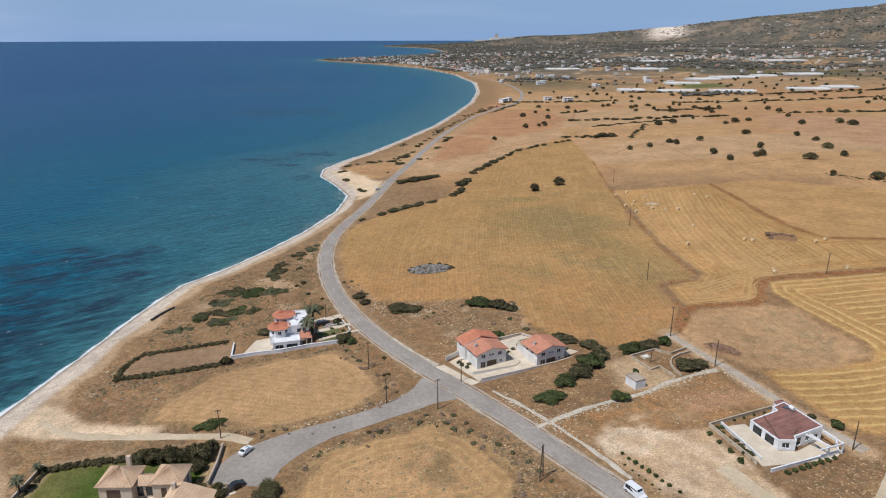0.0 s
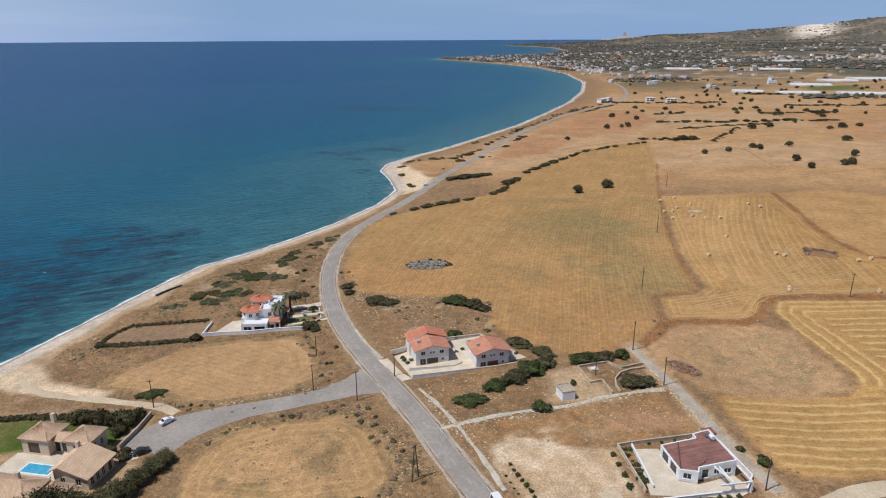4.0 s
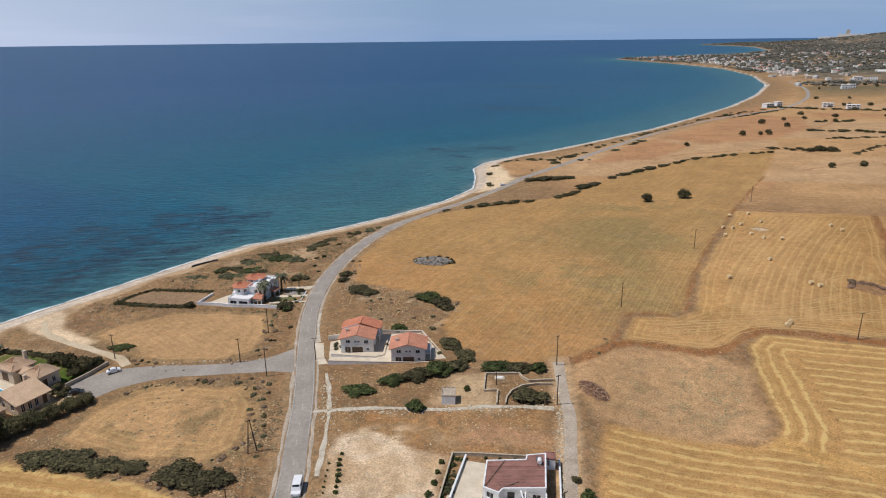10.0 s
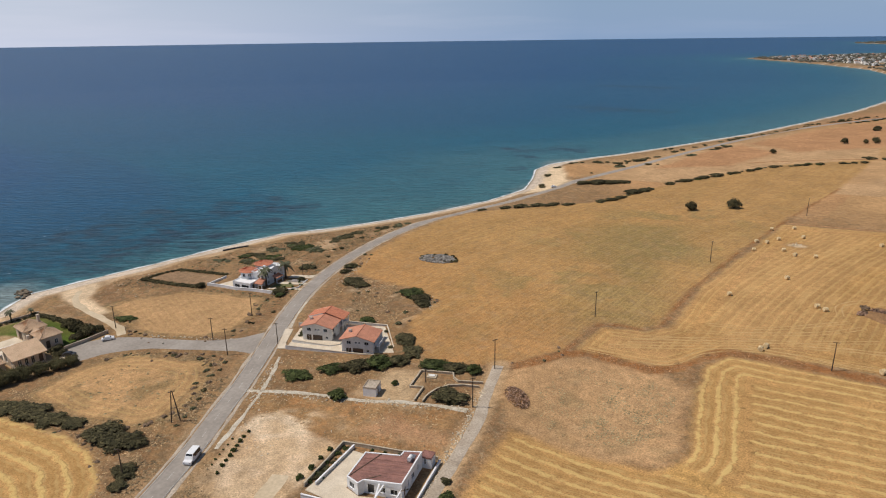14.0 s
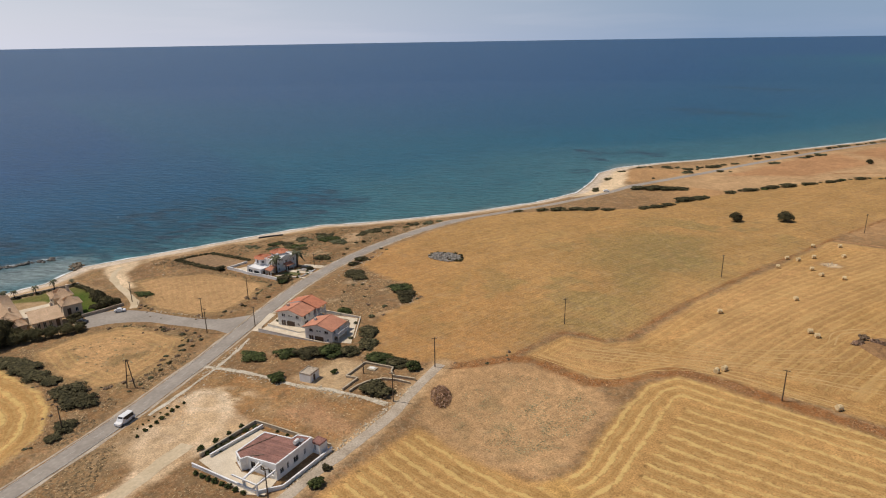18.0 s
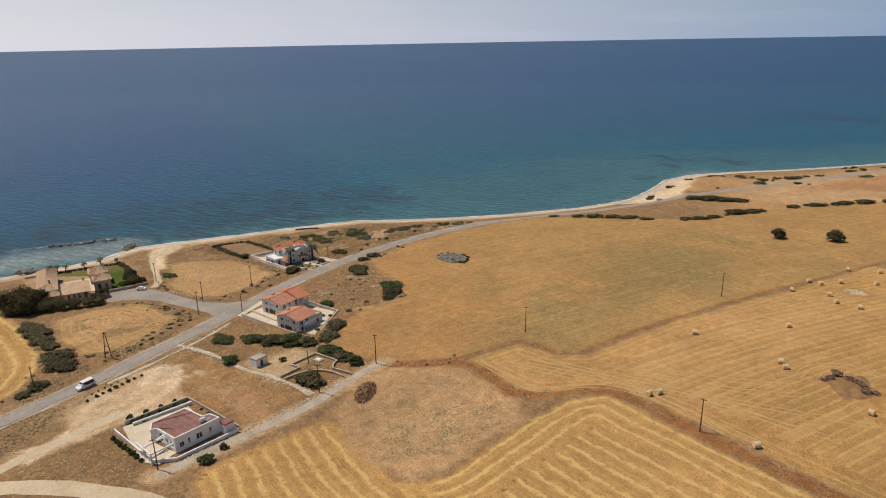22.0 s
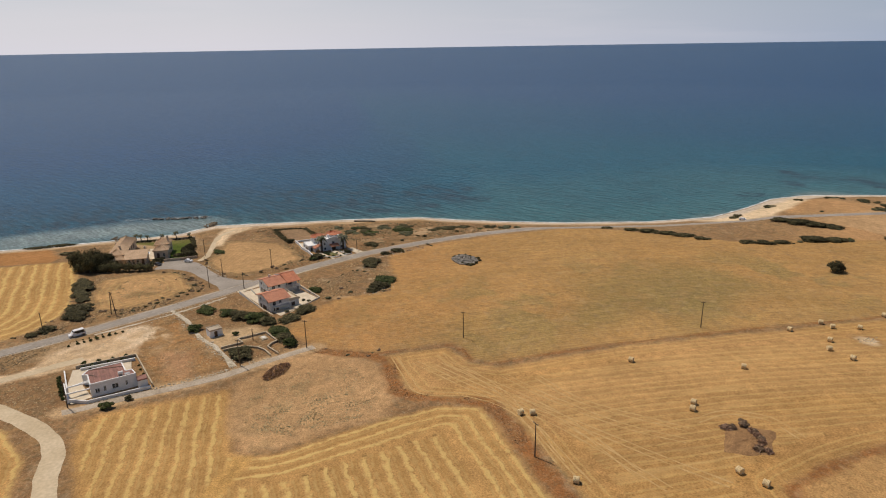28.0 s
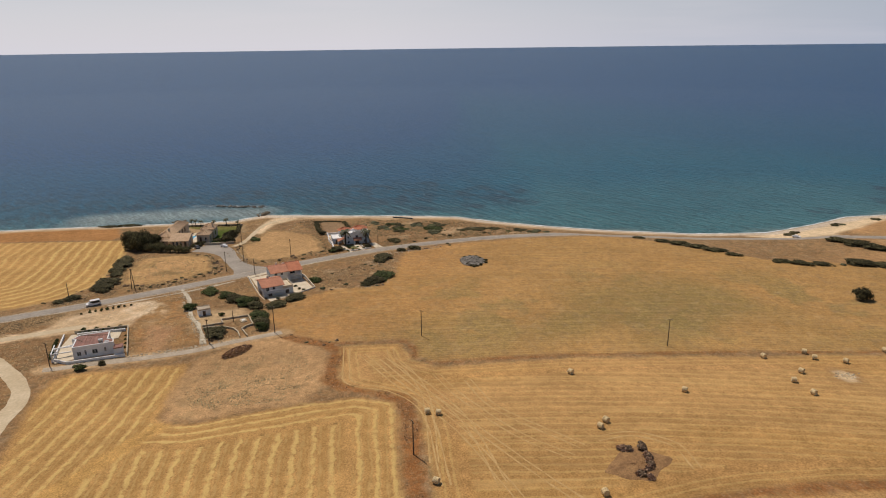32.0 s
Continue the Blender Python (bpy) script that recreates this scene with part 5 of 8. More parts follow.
    for a, b in ((rl[0], rl[1]), (loc(80.6, 124.4), loc(82.6, 126.8))):
        part("ridge_cap", tube(bmesh.new(), [(*a, roof_z(a) + 0.12), (*b, roof_z(b) + 0.12)], [0.13, 0.13], 5), M_SHUTTER_RECESS, e)
    # roof tank and panel
    tx, ty = loc(84.6, 133.3)
    part("water_tank", tube(bmesh.new(), [(tx - 0.6, ty, roof_z((tx, ty)) + 0.9), (tx + 0.6, ty, roof_z((tx, ty)) + 0.9)], [0.45, 0.45], 12), M_WHITE, e)
    part("tank_stand", boxed(tx - 0.5, tx + 0.5, ty - 0.4, ty + 0.4, roof_z((tx, ty)), roof_z((tx, ty)) + 0.5), M_METAL, e)
    part("solar_panel", boxed(tx - 2.2, tx - 0.9, ty - 0.7, ty + 0.5, roof_z((tx, ty)) + 0.2, roof_z((tx, ty)) + 0.28), M_METAL, e)
    # annexe at the north end
    ax, ay = loc(85.2, 138.5)
    block(e, ax - 1.1, ax + 1.3, ay - 1.4, ay + 1.1, 0, 2.55, M_WHITE, [(0.6, 1.1, 0.8, 2.2)], [], [], [(0.8, 1.3, 0.8, 2.2)])
    flat_roof(e, ax - 1.1, ax + 1.3, ay - 1.4, ay + 1.1, 2.6, M_BROWN, 0.08)
    # pergola of white beams over the south terrace
    for k, (c0, c1) in enumerate((((88.3, 126.4), (90.0, 121.4)), ((84.6, 125.2), (86.2, 120.4)), ((82.0, 127.8), (86.4, 120.6)))):
        p, q = loc(*c0), loc(*c1)
        part("beam", tube(bmesh.new(), [(*p, 2.75), (*q, 2.75)], [0.2, 0.2], 4), M_WHITE, e)
        part("column", boxed(q[0] - 0.15, q[0] + 0.15, q[1] - 0.15, q[1] + 0.15, 0, 2.7), M_WHITE, e)
    p, q = loc(90.0, 121.4), loc(83.6, 119.2)
    part("beam", tube(bmesh.new(), [(*p, 2.75), (*q, 2.75)], [0.2, 0.2], 4), M_WHITE, e)
    return e


bungalow()
slab("terrace", [(70.5, 117.4), (68.9, 132.4), (74.0, 133.4), (76.6, 122.8), (80.5, 122.4), (88.0, 126.6), (90.8, 122.4), (87.4, 119.4)], 0.14, M_PAVING, "pale paved terrace in front of the bungalow", "terrace")
wall_run("garden_wall", [(69.6, 118.0), (65.3, 133.0), (70.0, 134.8), (85.8, 140.9)], 0.9, 0.25, M_LIME, "low pale garden wall of the bungalow", coping=M_LIME)
wall_run("garden_wall", [(71.2, 119.6), (68.3, 133.4)], 0.8, 0.28, M_OFFWHITE, "low pale planter wall beside the terrace", coping=M_WHITE)
wall_run("garden_wall", [(86.6, 140.6), (91.4, 126.2), (89.2, 121.4), (71.4, 115.6)], 0.8, 0.25, M_WHITE, "low white wall between bungalow and lane", coping=M_WHITE)


# ---------------------------------------------------------------- seaside house with two tiled turrets
def turret_roof(e, cx, cy, r, eave, rise, sides=8):
    ring = [(cx + r * math.cos(radians(22.5 + k * 360 / sides)), cy + r * math.sin(radians(22.5 + k * 360 / sides))) for k in range(sides)]
    for a, b in zip(ring, ring[1:] + ring[:1]):
        slope("roof_slope", e, (*a, eave), (*b, eave), (cx, cy, eave + rise), (cx, cy, eave + rise), M_TERRACOTTA, 0.4, 0.12)


def turret(e, cx, cy, r, h):
    ring = [(cx + r * math.cos(radians(22.5 + k * 45)), cy + r * math.sin(radians(22.5 + k * 45))) for k in range(8)]
    for k, (a, b) in enumerate(zip(ring, ring[1:] + ring[:1])):
        v = Vector(b) - Vector(a)
        m = Matrix.Translation((a[0], a[1], 0)) @ Matrix.Rotation(math.atan2(v.y, v.x), 4, "Z")
        wall_part(e, m, v.length, h, [(v.length / 2 - 0.55, v.length / 2 + 0.55, h - 1.9, h - 0.7)] if k in (4, 5, 6) else [], M_WHITE)


def seaside_house():
    e = thing("seaside_house", "white seaside house with terracotta turret roofs", "house", pose(-51.5, 186.0, 3.7, 0, 0, 14))
    turret(e, 3.4, 6.0, 3.3, 5.6)
    turret_roof(e, 3.4, 6.0, 3.9, 5.55, 1.3)
    turret(e, 5.2, 13.2, 3.4, 6.4)
    turret_roof(e, 5.2, 13.2, 4.0, 6.35, 1.3)
    block(e, 6.2, 12.6, 4.4, 16.5, 0, 5.4, M_WHITE, [(2.6, 3.9, 3.2, 4.7), (4.4, 5.4, 3.4, 4.7)], [], [], [(1.4, 2.2, 3.3, 4.5), (5.4, 6.6, 3.2, 4.6), (9.6, 10.4, 3.3, 4.5), (1.4, 2.4, 0.9, 2.1), (9.4, 10.4, 0.9, 2.1)])
    flat_roof(e, 6.2, 12.6, 4.4, 16.5, 5.5, M_WHITE, 0.45)
    block(e, 1.0, 9.4, -0.8, 3.6, 0, 2.7, M_WHITE, [(0.7, 3.3, 0.7, 2.0), (4.2, 7.6, 0.7, 2.0)], [], [], [(1.2, 2.6, 0.3, 2.2, M_SHUTTER_RECESS)])
    flat_roof(e, 1.0, 9.4, -0.8, 3.6, 2.75, M_WHITE, 0.3)
    slope("porch_roof", e, (9.6, 1.0, 2.5), (13.4, 1.0, 2.5), (13.0, 4.4, 3.5), (9.6, 4.4, 3.5), M_SALMON, 0.35)
    for px in (9.9, 11.5, 13.1):
        part("column", boxed(px - 0.15, px + 0.15, 1.1, 1.4, 0, 2.5), M_OFFWHITE, e)
    part("chimney", boxed(8.2, 8.9, 9.0, 9.7, 5.4, 7.0), M_WHITE, e)
    part("stair_wall", boxed(0.2, 1.0, 3.7, 7.0, 0, 3.2), M_WHITE, e)
    # stepped pediment and columned porch of the entrance front
    bm = bmesh.new()
    vs = [bm.verts.new((px, py, pz)) for px in (12.42, 12.66) for py, pz in ((7.4, 5.9), (13.6, 5.9), (12.2, 6.5), (10.5, 6.9), (8.8, 6.5))]
    bm.faces.new(vs[:5]), bm.faces.new(vs[5:][::-1])
    for k in range(5):
        bm.faces.new((vs[k], vs[(k + 1) % 5], vs[5 + (k + 1) % 5], vs[5 + k]))
    part("pediment", bm, M_WHITE, e)
    slope("porch_roof", e, (14.9, 12.6, 2.75), (14.9, 8.4, 2.75), (12.66, 8.4, 3.5), (12.66, 12.6, 3.5), M_SALMON, 0.35)
    for py in (8.7, 12.3):
        part("column", tube(bmesh.new(), [(14.6, py, -0.4), (14.6, py, 2.75)], [0.18, 0.16], 8), M_WHITE, e)
    part("door", boxed(12.6, 12.72, 9.6, 11.4, 0.05, 2.3), M_SHUTTER_RECESS, e)
    part("step", boxed(12.66, 15.2, 8.3, 12.7, -0.5, 0.05, bevel=0.03), M_PAVING, e)
    part("solar_tank", tube(bmesh.new(), [(9.0, 14.0, 6.3), (10.6, 14.0, 6.3)], [0.3, 0.3], 10), M_WHITE, e)
    part("tank_stand", boxed(9.2, 10.4, 13.8, 14.2, 5.5, 6.05), M_METAL, e)
    return e


seaside_house()
slab("terrace", [(-60, 183.0), (-52.0, 184.4), (-50.5, 190), (-52, 196), (-58, 194)], 0.14, M_PAVING, "cream paved terrace of the seaside house", "terrace")
wall_run("garden_wall", [(-62.5, 182.0), (-55, 183.8), (-48, 184.6), (-40, 187.2), (-30, 189.2)], 1.1, 0.3, M_WHITE, "long white garden wall of the seaside house", coping=M_WHITE)
wall_run("garden_wall", [(-62.5, 182.0), (-64.5, 192)], 0.8, 0.3, M_WHITE, "white garden wall towards the beach", coping=M_WHITE)
slab("path", [(-38.5, 197.5), (-28, 202.0), (-28.6, 204.0), (-39.5, 199.8)], 0.14, M_PAVING, "pale garden path to the seaside house", "path")
slab("driveway", [(-41, 205.0), (-31.4, 208.8), (-32.8, 212.2), (-42, 208)], 0.14, M_PAVING, "pale driveway to the seaside house", "driveway")
slab("path", [(-37, 191.5), (-24.5, 197.4), (-25.1, 198.6), (-37.6, 192.9)], 0.14, M_PAVING, "narrow pale garden path", "path")
for poly in ([(-38, 193.8), (-30.6, 197.4), (-32.2, 200.6), (-39, 197.2)], [(-36, 188.6), (-31.6, 191.0), (-29.4, 195.0), (-36.4, 191.2)]):
    slab("lawn", poly, 0.06, M_LAWN, "small dry green lawn of the seaside garden", "lawn")
for pts in ([(-37.5, 201.2), (-30.6, 204.4)], [(-36.5, 203.2), (-31.6, 205.6)]):
    wall_run("garden_edge", pts, 0.45, 0.25, M_OFFWHITE, "low pale edge of a garden bed", "garden edge")
wall_run("garden_edge", [(-31, 190.6), (-27.6, 198.4), (-31.4, 206.6)], 0.4, 0.3, M_OFFWHITE, "low pale edge of the seaside garden", "garden edge")


# ---------------------------------------------------------------- villa by the sea
def villa():
    e = thing("villa", "cream stucco villa with sand-coloured tile roofs", "house", pose(-84.0, 98.0, 2.85) @ Matrix.Diagonal((1, 1, 1.25, 1)))
    for px0, px1, py0, py1 in ((12.5, 19.5, 19.0, 25.5), (19.55, 23.45, 20.6, 23.8), (23.5, 29.5, 20.0, 26.0), (29.0, 37.2, 9.4, 17.8), (2.0, 29.5, 0.6, 7.2), (30.2, 35.0, 3.4, 7.6)):
        part("plinth", boxed(px0 + 0.03, px1 - 0.03, py0 + 0.03, py1 - 0.03, -2.0, -0.004), M_CREAM, e)
    # two pavilions joined by an arcade, towards the lawn
    block(e, 12.5, 19.5, 19.0, 25.5, 0, 3.4, M_CREAM, [(1.6, 4.6, 0.3, 2.6, M_SHUTTER_RECESS)], [(2, 4.4, 0.3, 2.3)], [(2, 4.0, 0.5, 2.4)], [])
    hip_roof(e, 12.5, 19.5, 19.0, 25.5, 3.42, 1.9, M_SANDTILE)
    block(e, 19.55, 23.45, 20.6, 23.8, 0, 2.7, M_CREAM, [(0.3, 1.7, 0.3, 2.3, M_GLASS), (2.2, 3.6, 0.3, 2.3, M_GLASS)], [(1.0, 2.8, 0.3, 2.2)])
    slope("roof_slope", e, (19.3, 20.1, 2.72), (23.7, 20.1, 2.72), (23.7, 22.2, 3.7), (19.3, 22.2, 3.7), M_SANDTILE)
    slope("roof_slope", e, (23.7, 24.3, 2.72), (19.3, 24.3, 2.72), (19.3, 22.2, 3.7), (23.7, 22.2, 3.7), M_SANDTILE)
    block(e, 23.5, 29.5, 20.0, 26.0, 0, 3.3, M_CREAM, [(1.8, 3.0, 0.3, 2.3, M_SHUTTER_RECESS), (4.2, 5.0, 0.9, 2.2)], [(2, 3.2, 0.9, 2.2)], [], [(1.2, 2.4, 0.3, 2.3, M_SHUTTER_RECESS), (3.8, 4.8, 0.9, 2.2)])
    hip_roof(e, 23.5, 29.5, 20.0, 26.0, 3.32, 1.9, M_SANDTILE)
    # wing beside the parking place, its long slope falling to a row of tall windows
    tall = [(0.9, 1.9, 0.6, 2.4), (2.7, 3.7, 0.6, 2.4), (4.5, 5.5, 0.6, 2.4), (6.6, 7.8, 0.3, 2.4, M_SHUTTER_RECESS)]
    block(e, 29.0, 37.2, 9.4, 17.8, 0, 2.75, M_CREAM, [(1.5, 2.6, 0.9, 2.2), (5.2, 6.4, 0.9, 2.2)], [(3, 4.2, 0.9, 2.2)], [(2, 6, 0.3, 2.4, M_GLASS)], tall)
    slope("roof_slope", e, (37.9, 18.5, 2.78), (37.9, 8.7, 2.78), (30.8, 8.7, 4.6), (30.8, 18.5, 4.6), M_SANDTILE)
    slope("roof_slope", e, (28.2, 8.7, 3.5), (28.2, 18.5, 3.5), (30.8, 18.5, 4.6), (30.8, 8.7, 4.6), M_SANDTILE)
    for gy, sgn in ((9.42, 1), (17.78, -1)):
        bm = bmesh.new()
        vs = [bm.verts.new((gx, gy + o, gz2)) for o in (0, 0.2 * sgn) for gx, gz2 in ((29.0, 2.7), (37.2, 2.7), (37.2, 2.78), (30.8, 4.42), (29.0, 3.62))]
        bm.faces.new(vs[:5]), bm.faces.new(vs[5:][::-1])
        for k in range(5):
            bm.faces.new((vs[k], vs[(k + 1) % 5], vs[5 + (k + 1) % 5], vs[5 + k]))
        part("gable", bm, M_CREAM, e)
    # long wing on the south side of the pool court, and a small annexe
    block(e, 2.0, 29.5, 0.6, 7.2, 0, 2.9, M_CREAM, [(2, 3.4, 0.9, 2.2), (8, 9.4, 0.9, 2.2), (14, 15.4, 0.9, 2.2), (20, 21.4, 0.9, 2.2)], [(4 + 4 * k, 6 + 4 * k, 0.3, 2.3, M_SHUTTER_RECESS) for k in range(5)], [], [(2, 3.6, 0.3, 2.2, M_SHUTTER_RECESS)])
    hip_roof(e, 2.0, 29.5, 0.6, 7.2, 2.92, 1.6, M_SANDTILE)
    block(e, 30.2, 35.0, 3.4, 7.6, 0, 2.3, M_CREAM, [(1, 2, 0.9, 1.9)], [], [], [(1.2, 2.4, 0.3, 2.1, M_SHUTTER_RECESS)])
    hip_roof(e, 30.2, 35.0, 3.4, 7.6, 2.32, 1.2, M_SANDTILE, 0.4)
    part("chimney", boxed(16.6, 17.5, 24.2, 25.0, 3.6, 6.2), M_CREAM, e)
    part("chimney", boxed(29.4, 30.2, 16.2, 17.0, 3.9, 5.5), M_CREAM, e)
    part("chimney", boxed(24.4, 25.2, 4.6, 5.3, 3.3, 5.3), M_CREAM, e)
    part("court_wall", boxed(28.0, 28.3, 7.25, 9.35, 0, 2.2), M_OFFWHITE, e)
    return e


villa()
slab("pool_terrace", [(-73, 105.4), (-55.4, 105.4), (-55.4, 117.8), (-60, 118.6), (-64, 118.6), (-73, 116.8)], 0.0, M_PAVING, "pale paving round the villa's swimming pool", "terrace", 2.9)
pool = thing("swimming_pool", "small blue swimming pool with a pale rim", "swimming pool", pose(-63.5, 112.2, 2.9))
part("rim", boxed(-4.0, 4.0, -1.9, 1.9, 0.0, 0.06), M_WHITE, pool)
part("water", boxed(-3.6, 3.6, -1.5, 1.5, 0.062, 0.08), M_POOL, pool)
wall_run("villa_wall", [(-51.4, 137.0), (-50.6, 130.0), (-50.4, 122.6)], 1.1, 0.3, M_CONCRETE, "grey rendered villa wall beside the parking place", coping=M_CONCRETE)
wall_run("villa_wall", [(-91.5, 93.0), (-92.5, 112), (-92, 131.5)], 0.8, 0.3, M_CREAM, "low cream villa wall above the beach")
slab("gate_apron", [(-49.0, 121.4), (-44.4, 118.4), (-43, 119.4), (-47.6, 122.6)], 0.14, M_PAVING, "pale apron before the villa gate", "driveway")

# ---------------------------------------------------------------- shed and ruin
shed = thing("shed", "small whitewashed shed with a flat grey roof", "shed", pose(53.3, 151.5, 8.6, 0, 0, 24))
block(shed, 0, 3.4, 0, 4.0, 0, 2.7, M_WHITE, [], [], [], [(1.4, 2.4, 0.3, 2.2, M_SHUTTER_RECESS)])
flat_roof(shed, 0, 3.4, 0, 4.0, 2.72, M_CONCRETE, 0.18)
wall_run("foundation_wall", [(57.4, 169.8), (65.6, 173.3), (67.0, 171.6), (69.3, 170.5), (75.0, 173.6)], 0.6, 0.3, M_LIME, "low pale wall of an unfinished foundation", "foundation", coping=M_LIME)
wall_run("foundation_wall", [(57.4, 169.6), (60.4, 161.4), (63.6, 163.0), (65.8, 156.8)], 0.55, 0.3, M_LIME, "low pale wall of an unfinished foundation", "foundation", coping=M_LIME)
wall_run("curved_wall", [(75.4, 171.4), (71.5, 169.8), (68.6, 167.6), (67.0, 164.0), (67.0, 160.5), (67.8, 157.6)], 0.55, 0.3, M_LIME, "low curved pale garden wall round a bush", "garden wall", coping=M_LIME)
plinth = thing("stone_plinth", "square pale stone plinth inside the foundation", "plinth", spot(61.6, 169.2, 0, 24))
part("rim", boxed(-1.3, 1.3, -1.0, 1.0, -0.2, 0.35, bevel=0.05), M_LIME, plinth)
part("top", boxed(-0.8, 0.8, -0.55, 0.55, 0.35, 0.5, bevel=0.03), M_OFFWHITE, plinth)
ribbon("footpath", [(25, 137), (40.5, 144.8), (54, 149.3), (66, 156.0), (79, 161.2)], 1.5, M_KERB, "pale stony path between the plots", "path", 0.06, 0.5)


# ---------------------------------------------------------------- plants
def leaf_cloud(name, lobes, count, size, mat, seed, flat=0.75):
    """Many small leaf clumps round overlapping lobes (x, y, z, radius), with an uneven outline and gaps."""
    rng = random.Random(seed)
    verts, faces = [], []
    total = sum(l[3] ** 2 for l in lobes)
    for lx, ly, lz, lr in lobes:
        for _ in range(int(count * lr * lr / total)):
            v = Vector((rng.gauss(0, 1), rng.gauss(0, 1), rng.gauss(0, 1))).normalized()
            if v.z < -0.35:
                v.z = -v.z * 0.5
            r = lr * (0.50 + 0.60 * rng.random() ** 0.8)
            c = Vector((lx, ly, lz)) + Vector((v.x * r, v.y * r, v.z * r * flat))
            if c.z < 0.05:
                c.z = 0.05 + 0.2 * rng.random()
            n = (v + Vector((rng.uniform(-0.8, 0.8), rng.uniform(-0.8, 0.8), rng.uniform(-0.3, 0.9)))).normalized()
            a = n.orthogonal().normalized()
            b = n.cross(a)
            w = rng.uniform(0, math.tau)
            a, b = a * math.cos(w) + b * math.sin(w), b * math.cos(w) - a * math.sin(w)
            s = size * rng.uniform(0.55, 1.4)
            base = len(verts)
            verts += [c - a * s, c + b * s * rng.uniform(0.4, 0.7) + n * 0.22 * s, c + a * s * rng.uniform(0.8, 1.1), c - b * s * rng.uniform(0.4, 0.7) + n * 0.22 * s]
            faces += [(base, base + 1, base + 3), (base + 1, base + 2, base + 3)]
    return mesh_of(name, verts, faces, mat)


def lobes_for(seed, n, spread, radius, height):
    rng = random.Random(seed)
    out = [(0, 0, height, radius)]
    for k in range(n):
        a = k * math.tau / n + rng.uniform(-0.4, 0.4)
        out.append((spread * math.cos(a) * rng.uniform(0.5, 1.2), spread * math.sin(a) * rng.uniform(0.5, 1.2), height * rng.uniform(0.45, 1.1), radius * rng.uniform(0.4, 0.8)))
    return out


def bush_kind(name, mat, seed, count=950, size=0.135, lobes=9):
    """A bush about 2 m across and 1.5 m high, to be scaled: stems and crown."""
    e = new(name)
    part("crown", leaf_cloud("crown", lobes_for(seed, lobes, 0.62, 0.5, 0.6), count, size, mat, seed), None, e)
    bm = bmesh.new()
    rng = random.Random(seed)
    for k in range(5):
        a = k * math.tau / 5 + rng.uniform(-0.3, 0.3)
        tube(bm, [(0.05 * math.cos(a), 0.05 * math.sin(a), -0.2), (0.2 * math.cos(a), 0.2 * math.sin(a), 0.3), (0.5 * math.cos(a), 0.5 * math.sin(a), 0.75)], [0.05, 0.04, 0.015], 4)
    part("stem", bm, M_BARK, e)
    return e


def tree_kind(name, mat, seed, count=2600, size=0.21, lobes=8):
    """A round carob tree about 5 m across and 4.4 m high."""
    e = new(name)
    rng = random.Random(seed)
    part("crown", leaf_cloud("crown", lobes_for(seed, lobes, 1.3, 1.4, 1.6), count, size, mat, seed, 1.05), None, e)
    bm = bmesh.new()
    tube(bm, [(0, 0, -0.4), (0.06, 0.03, 0.6), (0.02, 0.1, 1.4)], [0.3, 0.24, 0.18], 7)
    for k in range(5):
        a = k * math.tau / 5 + rng.uniform(-0.4, 0.4)
        tube(bm, [(0.02, 0.1, 1.1), (0.6 * math.cos(a), 0.6 * math.sin(a), 1.9), (1.5 * math.cos(a), 1.5 * math.sin(a), 2.8)], [0.12, 0.08, 0.03], 5)
    part("trunk", bm, M_BARK, e)
    return e


kinds = {}
for key, mat in (("olive", M_LEAF), ("green", M_LEAF_GREEN), ("grey", M_LEAF_GREY), ("dead", M_TWIG)):
    kinds[key] = [bush_kind("bush", mat, 10 + s) for s in range(3)]
    kinds[key + "_big"] = [bush_kind("bush", mat, 20 + s, 2600, 0.085, 16) for s in range(4)]
carobs = [tree_kind("tree", M_LEAF, 40 + s) for s in range(4)]
evergreens = [tree_kind("tree", M_EVERGREEN, 50 + s, 5200, 0.13, 13) for s in range(3)]
for e in [o for v in kinds.values() for o in v] + carobs + evergreens:
    e.matrix_world = pose(0, 0, -60)

prng = random.Random(5)


def put(kind, x, y, r, h, label, category="bush", group="", stretch=1.0, turn=None, sink=0.1):
    """A copy of a bush or tree of half-width r and height h at a place."""
    if r > 2.0 and kind is not carobs and kind is not evergreens:
        kind = next(kinds[k + "_big"] for k in ("olive", "green", "grey", "dead") if kinds[k] is kind)
    src = prng.choice(kind)
    tall, wide = (3.2, 2.3) if src.name.startswith("tree") else (1.25, 1.1)
    m = spot(x, y, -sink, prng.uniform(0, 360) if turn is None else turn)
    k = m.to_scale().x
    o = copy_thing(src, m)
    o.scale = (r / wide * k * stretch, r / wide * k, h / tall * k)
    if category in ("bush", "hedge"):
        o.name = next((v for k, v in (("coastal", "coastal_bush"), ("field edge", "field_bush"), ("plot edge", "dry_bush"), ("hedgerow", "hedgerow_bush"), ("hedge", "hedge_bush")) if k in group), "mastic_bush")
    elif category == "shrub":
        o.name = "shrub"
    return tagged(o, label, category, group)


L_SCRUB = "dense dark green mastic bush on dry ground"
